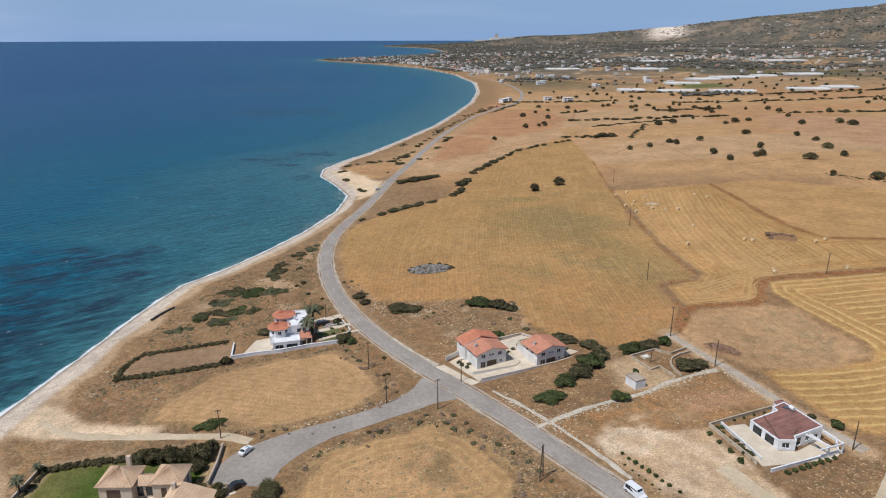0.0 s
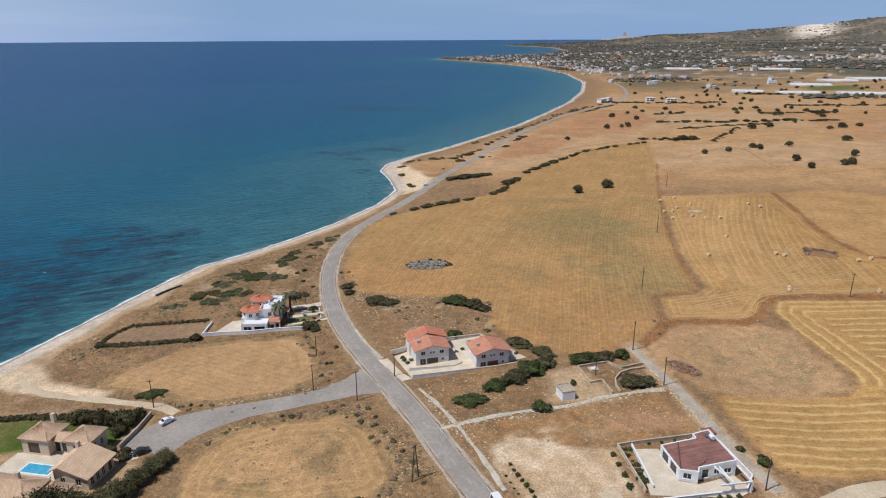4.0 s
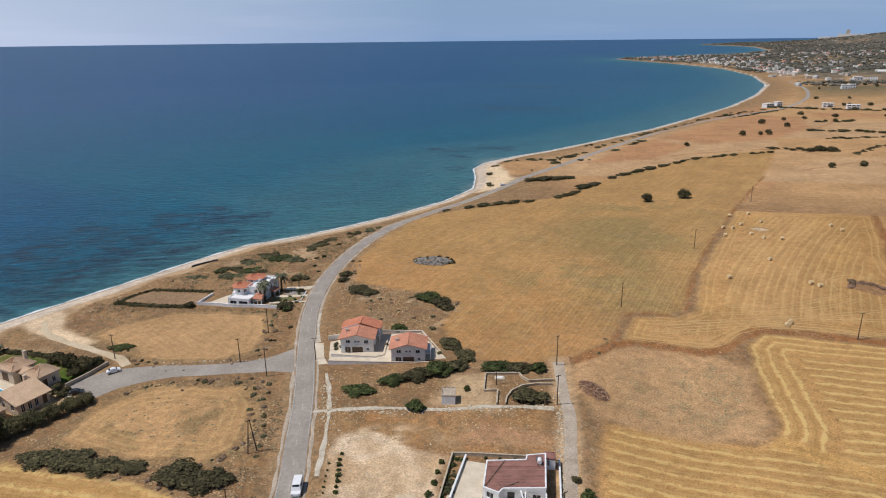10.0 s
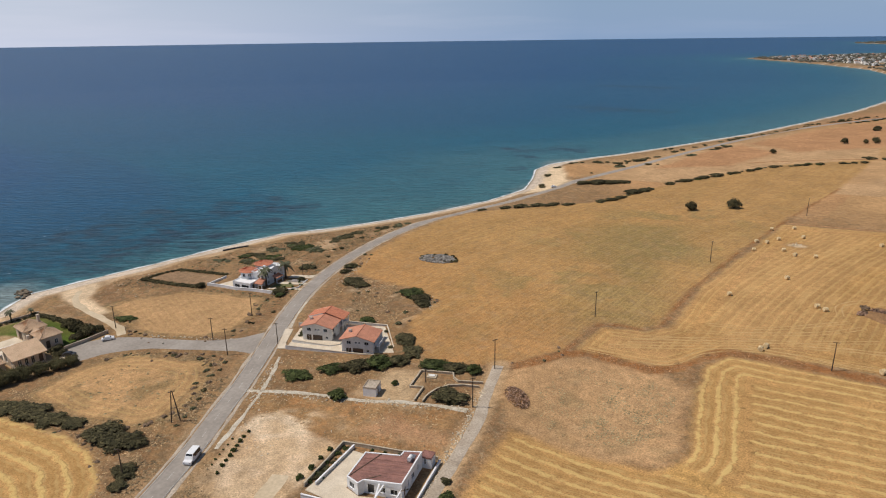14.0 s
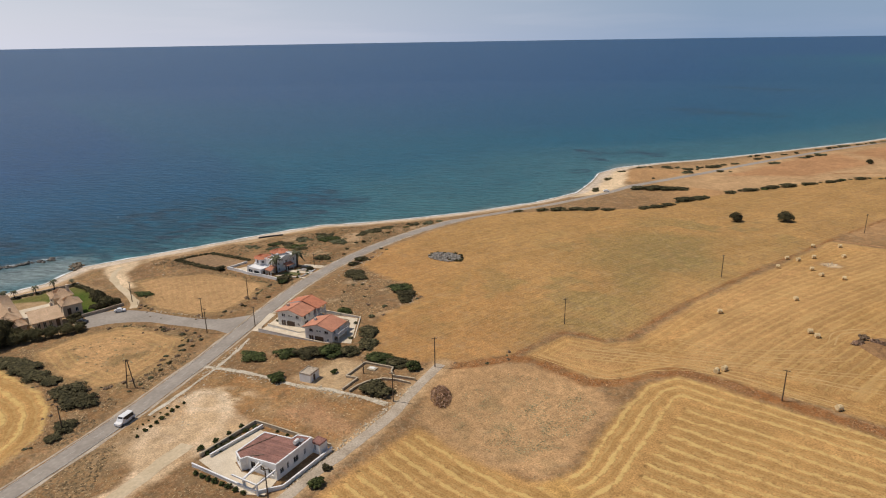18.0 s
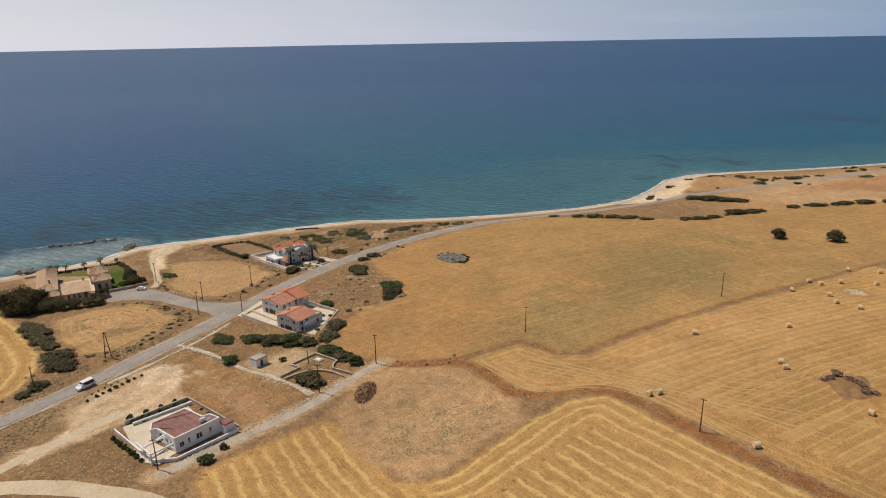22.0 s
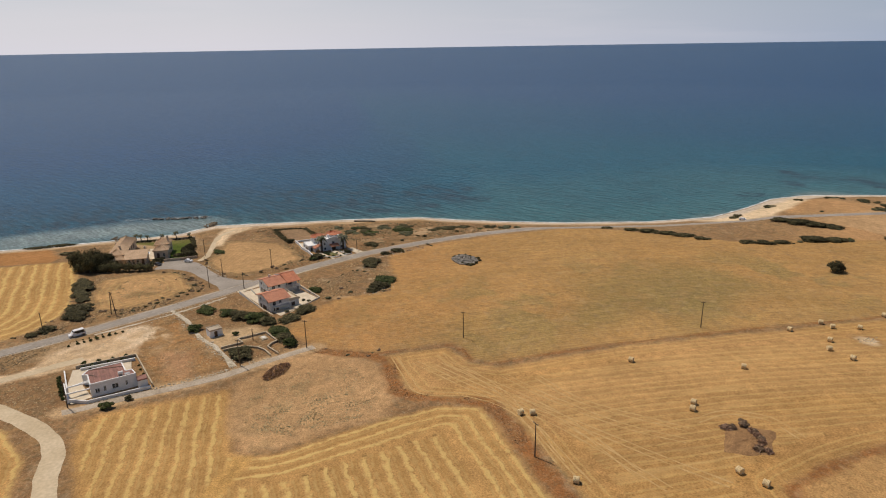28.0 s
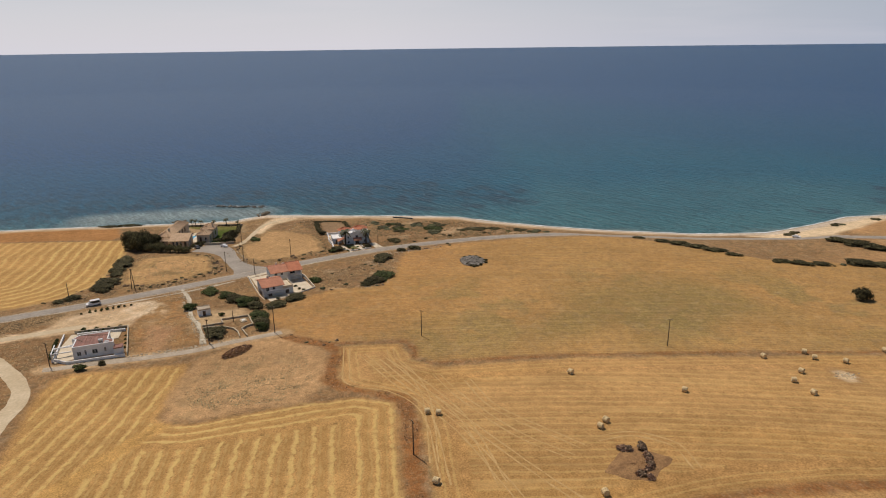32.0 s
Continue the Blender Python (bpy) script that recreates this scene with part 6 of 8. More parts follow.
# (x, y, half-width, height, stretch, turn)
for x, y, r, h, st, tn in ((-12, 213, 3.4, 2.0, 1.3, 20), (-7, 212, 2.6, 1.7, 1.2, 10), (-28, 227, 2.2, 1.7, 1.5, 60), (-25, 221, 1.9, 1.4, 1.3, 50), (17, 214, 4.0, 1.9, 1.5, -10), (23, 211, 3.4, 2.2, 1.2, -30),
                            (27, 208, 2.2, 1.5, 1.1, 0), (20, 187.5, 2.4, 1.9, 1.1, 0), (40.5, 183, 3.0, 1.7, 1.5, -40), (47.5, 177.5, 2.8, 1.6, 1.4, -40), (30.5, 149.5, 3.0, 1.9, 1.3, 0), (48, 147.3, 2.2, 2.3, 1.1, 0),
                            (36, 157.5, 2.8, 2.0, 1.3, 30), (41, 162, 3.2, 2.6, 1.3, 30), (45, 166.5, 3.4, 3.0, 1.2, 30), (48.5, 170.5, 2.6, 2.4, 1.2, 30), (43, 168, 2.2, 2.2, 1.0, 0), (59, 174.2, 3.0, 2.1, 1.7, 24),
                            (64.5, 176.0, 2.6, 1.9, 1.5, 24), (69.6, 177.3, 2.1, 2.6, 1.0, 0), (72, 162.6, 3.3, 2.3, 1.35, 24), (56, 160.5, 0.9, 1.4, 1.0, 0), (91.6, 136, 1.0, 1.3, 1.0, 0), (95.0, 131.6, 1.5, 1.9, 1.1, 0),
                            (-57.5, 146.5, 2.3, 1.2, 1.6, 20), (-28.6, 190.6, 2.6, 2.2, 1.1, 0), (-26, 188.6, 1.6, 1.6, 1.0, 0), (-63.5, 179.5, 1.9, 2.2, 1.0, 0), (-55.5, 200, 2.6, 1.5, 1.5, 10), (-33, 205, 1.6, 1.8, 1, 0)):
    put(kinds["green" if prng.random() < 0.4 else "olive"], x, y, r * 1.32, h * 1.2, L_SCRUB, stretch=st, turn=tn)
# long bushes at the corner of the south-west field
for x, y, r, h, st, tn in ((-20, 97, 3.8, 1.8, 1.5, 5), (-12, 98.6, 3.8, 2.0, 1.5, 15), (-4, 100.4, 3.4, 2.0, 1.5, 12), (3, 102.4, 2.4, 1.4, 1.4, 10), (15, 104.2, 4.6, 2.5, 1.3, 10), (22, 105.6, 4.2, 2.4, 1.2, 10), (33, 99.5, 2.6, 1.6, 1.3, -10), (37, 96, 1.8, 1.2, 1.2, -20)):
    put(kinds["olive"], x, y, r * 1.25, h * 1.15, "broad low dark green bush beside a stubble field", stretch=st, turn=tn)
# shore hedges
for pts, r, h, mat, lab in (([(-93.5, 172), (-86, 173.5), (-78, 175), (-70, 177), (-65, 178.5)], 1.3, 1.3, "olive", "low clipped dark hedge beside a bare plot"),
                            ([(-94, 174), (-94.5, 181), (-92.5, 187)], 1.1, 1.0, "olive", "low clipped dark hedge beside a bare plot"),
                            ([(-92, 188), (-84, 190), (-76, 192), (-68, 194.2)], 1.2, 1.1, "olive", "low clipped dark hedge beside a bare plot"),
                            ([(-90.5, 129.5), (-84, 131.4), (-77, 132.6), (-72, 133)], 1.3, 1.6, "olive", "trimmed dark hedge of the villa lawn"),
                            ([(-91, 102), (-91.4, 112), (-90.8, 122), (-90.4, 128)], 0.9, 1.0, "olive", "trimmed dark hedge above the beach")):
    for p in curve_through(pts, 1.7):
        put(kinds[mat], p[0], p[1], r * prng.uniform(1.1, 1.5), h * prng.uniform(0.85, 1.15), lab, "hedge", "hedge bushes")
for x, y, r, h in ((-69, 132.4, 2.2, 3.0), (-65.5, 131.8, 2.4, 3.6), (-62, 131.6, 2.4, 3.8), (-58.6, 131.8, 2.3, 3.6), (-55.4, 132.4, 2.4, 3.8), (-53.8, 135.2, 1.8, 3.0), (-55, 128.6, 2.0, 2.4)):
    put(kinds["olive"], x, y, r * 1.4, h * 1.35, "tall dense dark shrub of the villa hedge", "hedge", "tall hedge shrubs")
for x, y, r, h in ((-41.5, 91, 3.6, 5.6), (-39.5, 96, 3.4, 5.2), (-38.4, 101, 3.3, 4.8), (-38, 106, 3.2, 4.6), (-37, 110.6, 3.0, 4.4), (-36, 115, 2.9, 4.2), (-35.6, 118.6, 2.4, 3.4), (-41.5, 103.5, 2.6, 3.8), (-46.5, 101.5, 2.6, 3.6)):
    put(evergreens, x, y, r, h, "tall dense evergreen of the villa's roadside hedge", "tree", "roadside hedge trees")
for x, y, r, h in ((-46.4, 118.8, 1.6, 2.2), (-47.8, 121.4, 1.4, 1.8), (-50.6, 119.6, 1.8, 2.6), (-52.2, 121.4, 1.6, 2.2)):
    put(kinds["olive"], x, y, r * 1.15, h * 1.1, "dark shrub of the villa's roadside hedge", "hedge", "roadside hedge shrubs")
for x, y, r, h in ((-44, 90, 4.6, 8.0), (-39.5, 94.5, 4.2, 7.4), (-48, 94.5, 4.4, 7.6), (-43, 97.5, 3.8, 6.6), (-50, 99.5, 3.4, 5.4), (-54, 96.5, 3.0, 4.6)):
    put(evergreens, x, y, r * 1.02, h * 1.25, "large dark evergreen tree beside the villa", "tree", "villa trees")
for x, y, r, h, st in ((-101, 66, 3.0, 1.6, 2.6), (-99, 56, 3.0, 1.4, 2.6), (-77, 76, 3.0, 1.5, 2.0), (-69, 79.5, 2.4, 1.4, 1.6)):
    put(kinds["olive"], x, y, r, h, "low wind-shorn bush near the shore", stretch=st, turn=80)
# coastal scrub between beach and road
for cx, cy, rx, ry, n, hue in ((-80, 216, 7, 4, 13, "olive"), (-70, 220, 7, 4, 11, "green"), (-74.5, 211.5, 6, 2.5, 7, "grey"), (-80, 229, 5, 3, 7, "grey"), (-78, 241, 4.5, 5, 10, "olive"), (-70, 238, 5, 4.5, 9, "green"),
                              (-61, 237, 6, 3.5, 7, "grey"), (-65.5, 257, 2.6, 6, 7, "olive"), (-66.5, 267, 2.2, 5.5, 6, "olive"), (-61, 280, 2.2, 5, 6, "olive"), (-56.5, 291, 2.0, 5.5, 6, "grey"), (-87, 205, 4, 3, 5, "grey")):
    for k in range(n):
        a, r = prng.uniform(0, math.tau), prng.random() ** 0.5
        x, y = cx + rx * r * math.cos(a), cy + ry * r * math.sin(a)
        if shore_distance(np.array([x]), np.array([y]))[0] > 13:
            put(kinds[hue if prng.random() < 0.7 else prng.choice(("olive", "grey", "green"))], x, y, prng.uniform(1.4, 3.0), prng.uniform(0.5, 1.15), "low spreading coastal bush in sandy scrub", group="coastal scrub bushes", stretch=prng.uniform(1.0, 1.6))
for x, y, r, h in ((-44.8, 217.0, 3.4, 2.0), (-41.5, 218.6, 2.4, 1.6), (-52.3, 245.3, 1.6, 1.3), (-54.2, 242.2, 1.2, 0.9), (-57.2, 263.6, 1.6, 1.0), (-48, 233, 1.3, 0.9), (-41.6, 227.3, 1.1, 0.8)):
    put(kinds["olive"], x, y, r, h, "low spreading coastal bush in sandy scrub", group="coastal scrub bushes")
for cx, cy, rx, ry, n in ((-62, 501, 5, 5, 9), (-45, 508, 7, 3, 9), (-33, 508, 4, 3, 5), (-23, 528, 4, 5, 8), (-29, 518, 2.5, 3, 4), (-8, 511.6, 6, 3, 7), (-67, 479, 3, 3, 3), (-62, 455, 3, 4, 4), (-47, 421, 3, 6, 5), (-26, 600, 4, 8, 5)):
    for k in range(n):
        a, r = prng.uniform(0, math.tau), prng.random() ** 0.5
        put(kinds[prng.choice(("olive", "olive", "grey"))], cx + rx * r * math.cos(a), cy + ry * r * math.sin(a), prng.uniform(1.2, 2.8), prng.uniform(0.7, 1.7), "low spreading coastal bush in sandy scrub", group="coastal scrub bushes", stretch=prng.uniform(1.0, 1.7))
# hedge of bushes on the seaward edge of the large field
for p, r in (((-28, 346), 2.2), ((-22, 352), 2.8), ((-15, 358), 2.6), ((-8, 363), 2.6), ((0, 367), 2.0), ((12, 382), 2.2), ((16, 388), 2.6), ((18, 396), 2.2), ((19, 412), 3.6), ((22, 420), 3.2), ((28, 446), 2.4), ((34, 458), 2.8), ((40, 472), 3.0), ((46, 482), 3.2),
             ((52, 494), 2.4), ((60, 508), 2.2), ((70, 527), 2.4), ((82, 538), 2.0), ((94, 548), 2.2), ((106, 556), 2.0), ((118, 563), 2.0), ((-20, 428), 3.4), ((-12, 432), 4.0), ((-4, 436), 3.6), ((2, 440), 2.6), ((-38, 338), 1.8)):
    put(kinds["olive"], *p, r * 1.3, r * 0.75, "low dark bush on the field's seaward edge", group="field edge bushes", stretch=1.8, turn=60)
for pts in ([(-30, 345), (-15, 358), (0, 367)], [(11, 380), (18, 396), (19, 412), (24, 430)], [(28, 446), (40, 472), (52, 494), (70, 527), (94, 548), (118, 563)], [(-22, 427), (2, 440)]):
    for q in curve_through(pts, 3.4):
        r = prng.uniform(0.8, 2.6)
        if float(wob(q[0], q[1], 7.0)) < -0.25:
            continue
        put(kinds[prng.choice(("olive", "olive", "green", "grey"))], q[0] + prng.uniform(-2.2, 2.2), q[1] + prng.uniform(-2, 2), r, r * 0.6, "low dark bush on the field's seaward edge", group="field edge bushes", stretch=prng.uniform(1.0, 1.6))
# small garden shrubs
for x, y, r in ((49, 113, 0.7), (48, 114.6, 0.6), (47.2, 116.2, 0.7), (46.2, 117.8, 0.8), (45.2, 119.4, 0.6), (44.2, 121, 0.8), (43.3, 122.6, 0.6), (50.4, 110.8, 0.6), (42.4, 124.6, 0.6),
                (66.0, 123, 0.9), (65.0, 126.6, 0.8), (64.2, 130, 0.9), (66.6, 119.4, 1.0), (76.6, 115.6, 0.8), (78.4, 116.2, 0.8), (80, 116.8, 0.9), (81.8, 117.6, 0.8), (83.6, 118.2, 0.9), (85.4, 118.8, 0.8), (87.4, 119.6, 0.8), (74.6, 115, 0.8),
                (68.6, 122, 0.8), (67.6, 126, 0.7), (67, 129.6, 0.7), (69.4, 119.6, 0.7), (66.8, 132, 0.5), (72.2, 135, 0.5), (75, 136, 0.5), (78, 137.2, 0.5), (81, 138.2, 0.5)):
    put(kinds["green"], x, y, r, r * 1.5, "small rounded green garden shrub", "shrub", "garden shrubs")
bed = random.Random(23)
for k in range(26):
    t, u = bed.random(), bed.uniform(0.2, 0.85)
    x, y = 69.6 + (65.6 - 69.6) * t + u * (1.6 + 1.0 * t), 118.4 + 14.0 * t + u * 1.0
    r = bed.uniform(0.35, 0.95)
    put(kinds[bed.choice(("green", "grey", "olive"))], x, y, r, r * bed.uniform(0.8, 1.4), "small green shrub in the planted bed", "shrub", "bed shrubs")
for x, y, r in ((46.6, 112.0, 0.35), (45.6, 113.6, 0.4), (44.7, 115.2, 0.35), (43.8, 116.8, 0.35), (42.9, 118.6, 0.35), (41.8, 120.6, 0.4)):
    put(kinds["green"], x, y, r, r * 1.6, "tiny round green shrub beside the road", "shrub", "garden shrubs")
for x, y in ((9.6, 168.2), (8.2, 169.8), (10.4, 170.0), (7.4, 171.4), (22.5, 176), (24, 178), (26, 180.5), (40, 176.5), (31, 184.5), (29.5, 182.5)):
    put(kinds["grey"], x, y, 0.9, 1.2, "reddish-brown garden shrub in the yard", "shrub", "yard shrubs")
for x, y in ((-35, 195), (-33, 196), (-31, 194), (-34, 200), (-30, 198), (-29, 201), (-32, 203), (-37, 202), (-27.6, 196)):
    put(kinds["green"], x, y, 0.9, 0.9, "small green shrub in the seaside garden", "shrub", "seaside garden shrubs")
# verge and plot shrubs
for x, y, r in ((-20, 171, 1.1), (-18, 173, 1.3), (-15, 177, 1.2), (-13, 167, 1.0), (-22, 176, 1.0), (-10, 157, 0.7), (9, 137, 1.0), (12, 134, 1.1), (15, 130.5, 1.2), (18, 127, 1.0), (21, 123.4, 1.1), (23, 120, 0.9), (25, 116.5, 0.8),
                (-2, 144.6, 0.9), (-6, 143.4, 1.0), (-11, 141, 0.8), (-16, 138.6, 0.9), (-22, 135.2, 0.8), (-27, 130.6, 0.8), (5, 143.8, 1.2), (2, 144.4, 1.0), (-25, 141.6, 0.6), (-30, 139.6, 0.6), (-36, 140.4, 0.6), (-14, 149.6, 0.7), (8, 140, 1.0),
                (20, 197, 1.2), (25.5, 200, 1.3), (30, 191.5, 1.6), (31.6, 195, 0.9), (10, 193, 0.8), (2, 199, 0.8), (6, 206, 0.9), (-3, 204, 0.7), (12, 201, 0.7)):
    put(kinds[prng.choice(("olive", "grey", "dead"))], x, y, r * 0.9, r * 0.7, "small dry olive-green shrub on the verge", "shrub", "verge shrubs")

# dry bushes along the edges of the mown plots
for line, n in ((FIELD_F1[1:8], 26), (FIELD_F1[7:9], 5), (FIELD_F2[4:10], 26), ([(24, 131), (10, 150)], 10), ([(58, 78), (36, 112)], 14), ([(-20, 96), (8, 100), (40, 92)], 16), (STRIP[:3], 5), ([(-2, 206), (14, 216), (30, 212)], 14), ([(-22, 214), (-34, 246)], 16)):
    path = curve_through(line, 1.0)
    for k in range(n):
        q = path[prng.randrange(len(path))] + np.array((prng.gauss(0, 1.3), prng.gauss(0, 1.3)))
        if polyline_distance(q[0], q[1], ROAD) > 4.6 and polyline_distance(q[0], q[1], SIDE) > 5.0:
            r = prng.uniform(0.4, 1.0)
            put(kinds[prng.choice(("grey", "dead", "dead", "olive"))], q[0], q[1], r, r * prng.uniform(0.6, 1.0), "small dry brownish bush at a plot's edge", "bush", "plot edge bushes", stretch=prng.uniform(1.0, 1.6))

# field trees
for x, y, r, h in ((61.5, 383, 3.4, 4.4), (78.4, 396.5, 3.8, 5.0), (150, 575, 5.0, 3.6), (157, 573, 4.2, 3.4), (144, 571, 3.6, 2.6), (154, 505, 2.4, 3.4), (172, 513, 2.6, 3.4), (192, 526, 2.6, 3.6), (195, 519, 2.8, 3.8), (218, 529, 2.8, 3.8),
                   (205, 471, 3.2, 4.2), (206, 445, 2.8, 3.6), (265, 550, 4.2, 4.0), (245, 483, 3.0, 4.4), (228, 452, 3.0, 3.8), (233, 455, 3.2, 4.2), (255, 433, 4.2, 4.6), (300, 506, 2.6, 3.6), (290, 473, 3.6, 4.2), (282, 440, 2.8, 3.8)):
    put(carobs, x, y, r * 1.1, h * 1.12, "lone dark rounded carob tree in a stubble field", "tree", "field trees")
for x, y, r, h in ((258, 368, 4.0, 4.4), (377, 604, 4.0, 4.6), (341, 602, 3.6, 4.2), (300, 534, 2.8, 3.6), (381, 590, 4.4, 4.6), (378, 741, 3.8, 4.6), (289, 625, 4.0, 4.4), (94, 659, 3.2, 4.4), (114, 669, 3.6, 4.6), (108, 664, 2.4, 3.4), (56, 590, 2.4, 3.2), (233, 636, 4.0, 4.4), (312, 751, 4.4, 4.4), (243, 386, 2.0, 2.6)):
    put(carobs, x, y, r * 1.1, h * 1.12, "lone dark rounded carob tree in a stubble field", "tree", "field trees")
wild = random.Random(11)
for k in range(280):
    x, y = wild.uniform(90, 1000), wild.uniform(600, 1450)
    if shore_distance(np.array([x]), np.array([y]))[0] > 90 and wild.random() < smooth(500, 900, np.array(y)) + 0.25 and y > 560 + 0.1 * x:
        put(carobs, x, y, wild.uniform(2.2, 4.6), wild.uniform(3.4, 5.0), "distant dark carob tree among dry fields", "tree", "distant trees")
# hedgerows in the middle distance
for pts, r in (([(149, 699), (202, 684), (259, 681), (304, 680)], 5.6), ([(263, 766), (298, 772), (337, 768)], 5.6), ([(120, 578), (150, 575), (160, 574)], 4.0), ([(160, 640), (200, 652), (240, 660)], 3.4), ([(370, 700), (480, 690)], 4.5), ([(160, 790), (190, 800)], 5.0), ([(170, 560), (210, 640)], 2.0), ([(108, 1000), (150, 985), (205, 968), (270, 965)], 6.0), ([(330, 900), (480, 880), (620, 905)], 5.0), ([(330, 1110), (500, 1010), (700, 1020)], 6.0), ([(240, 387), (262, 352)], 1.4)):
    for p in curve_through(pts, r * 1.2):
        put(kinds[wild.choice(("olive", "olive", "grey"))], p[0] + wild.uniform(-3, 3), p[1] + wild.uniform(-r, r), r * wild.uniform(0.35, 1.0), r * wild.uniform(0.25, 0.7), "dark overgrown hedgerow bush between fields", "hedge", "hedgerow bushes", stretch=1.5, turn=0)

# bushes on both verges of the far coast road
for side, first, last, n in ((-11, 600, 1010, 62), (10, 560, 640, 10), (10, 840, 1010, 34), (-9, 440, 590, 14)):
    verge_line = curve_through(ROAD[13:21], 4.0)
    for k in range(n):
        y = wild.uniform(first, last)
        x = float(np.interp(y, verge_line[:, 1], verge_line[:, 0])) + side + wild.gauss(0, 4.0) * (1 if abs(side) > 10.5 else 0.4)
        if shore_distance(np.array([x]), np.array([y]))[0] > 15 and polyline_distance(x, y, ROAD) > 5:
            put(kinds[wild.choice(("olive", "grey"))], x, y, wild.uniform(1.2, 3.8), wild.uniform(0.8, 2.0), "low dark bush beside the far coast road", group="field edge bushes", stretch=wild.uniform(1.0, 1.6))


# distant woods and orchards, too many to count
def far_woods():
    rng = np.random.RandomState(21)
    ang, dist = np.radians(rng.uniform(-18, 48, 52000)), 950 * np.exp(rng.rand(52000) ** 0.9 * 2.3)
    x, y = CX + dist * np.sin(ang), CY + dist * np.cos(ang)
    field = wob(x, y, 210) + 0.6 * wob(x, y, 60) + 0.35 * wob(x, y, 24)
    coast = smooth(1600, 2000, y) * smooth(900, 500, shore_distance(x, y))
    ok = (y > 1000) & (field > 0.25 + 0.7 * smooth(2100, 1300, dist) - 0.75 * coast + 0.6 * rng.rand(len(x)) - 0.45 * np.minimum(1, dist / 4000)) & (shore_distance(x, y) > 45 - 25 * coast)
    x, y, dist = x[ok], y[ok], dist[ok]
    m = len(x)
    r, h = rng.uniform(1.8, 4.6, m) * (1 + dist / 4500), rng.uniform(2.4, 5.2, m) * (1 + dist / 9000)
    z0 = ground_height(x, y)
    k = np.arange(6)
    a = k[None, :] * math.tau / 6 + rng.uniform(-0.3, 0.3, (m, 6))
    px = x[:, None] + r[:, None] * 1.3 * rng.uniform(0.7, 1.2, (m, 6)) * np.cos(a)
    py = y[:, None] + r[:, None] * rng.uniform(0.7, 1.2, (m, 6)) * np.sin(a)
    pz = z0[:, None] + h[:, None] * rng.uniform(0.15, 0.5, (m, 6))
    px = np.concatenate([px, (x + rng.uniform(-0.5, 0.5, m) * r)[:, None], x[:, None]], 1)
    py = np.concatenate([py, (y + rng.uniform(-0.4, 0.4, m) * r)[:, None], y[:, None]], 1)
    pz = np.concatenate([pz, (z0 + h)[:, None], (z0 - 1)[:, None]], 1)
    bx, by, bz = bend(px.ravel(), py.ravel(), pz.ravel())
    base = np.arange(m)[:, None] * 8
    upper = np.stack([base + k, base + (k + 1) % 6, base + np.full(6, 6)], -1).reshape(-1, 3)
    lower = np.stack([base + (k + 1) % 6, base + k, base + np.full(6, 7)], -1).reshape(-1, 3)
    me = mesh_of("distant_woods", np.stack([bx, by, bz], 1).tolist(), np.concatenate([upper, lower]).tolist(), M_GROVE)
    return tagged(new("distant_woods", me), "scattered dark olive groves and woods on the far plain", "woods", kind="stuff")


far_woods()


# low dry scrub: tufts joined into one sheet of stuff for each stretch of ground
def scrub(name, poly, count, size, mat, label, seed, avoid=(), patch=9.0, least=-0.35):
    rng = random.Random(seed)
    xs, ys = [p[0] for p in poly], [p[1] for p in poly]
    c = np.random.RandomState(seed).rand(count * 3, 2) * (max(xs) - min(xs), max(ys) - min(ys)) + (min(xs), min(ys))
    ok = inside(c[:, 0], c[:, 1], list(poly)) & (polyline_distance(c[:, 0], c[:, 1], ROAD) > 4.2) & (polyline_distance(c[:, 0], c[:, 1], LANE) > 2.6) & (polyline_distance(c[:, 0], c[:, 1], LOTWAY) > 2.4)
    ok &= (polyline_distance(c[:, 0], c[:, 1], SIDE[:5]) > 4.5) & (wob(c[:, 0], c[:, 1], patch) + 0.6 * wob(c[:, 0], c[:, 1], patch * 0.37) > least)
    for p in avoid:
        ok &= ~inside(c[:, 0], c[:, 1], list(p))
    c = c[ok][:count]
    zs = ground_height(c[:, 0], c[:, 1])
    verts, faces = [], []
    for (x, y), z in zip(c, zs):
        s = size * rng.uniform(0.45, 1.5)
        base = len(verts)
        m = 5
        for k in range(m):
            a = k * math.tau / m + rng.uniform(-0.4, 0.4)
            verts.append((x + s * rng.uniform(0.6, 1.2) * math.cos(a), y + s * rng.uniform(0.6, 1.2) * math.sin(a), z - 0.03))
        for k in range(3):
            verts.append((x + rng.uniform(-0.5, 0.5) * s, y + rng.uniform(-0.5, 0.5) * s, z + s * rng.uniform(0.12, 0.42)))
        for k in range(m):
            faces.append((base + k, base + (k + 1) % m, base + m + k % 3))
        faces.append((base + m, base + m + 1, base + m + 2))
    return tagged(new(name, mesh_of(name, verts, faces, mat)), label, "scrub", kind="stuff")


PLOTS = [[(13.1, 159.4), (35.8, 169.0), (44.4, 174.0), (28, 188.3), (13.6, 182), (3.6, 172.6)], [(69, 116), (65, 134), (86, 142), (93, 122)], CHALK, YARD, FIELD_F1, FIELD_F2, FIELD_A, FIELD_D, FIELD_C, FIELD_SW, FIELD_SE, LAWN, PLOT_P1, [(-106, 143), (-108, 164), (-94, 162), (-80, 155), (-66, 148.5), (-52, 143), (-52, 139)], [(-66, 181), (-62, 196), (-40, 210), (-26, 205), (-28, 188)]]
scrub("dry_scrub", [(-20, 214), (-24, 222), (14, 219), (30, 214), (30, 190), (28, 187), (14, 183), (0, 174)], 1300, 0.34, M_DRY, "brown dry scrub between the houses and the field", 1, PLOTS)
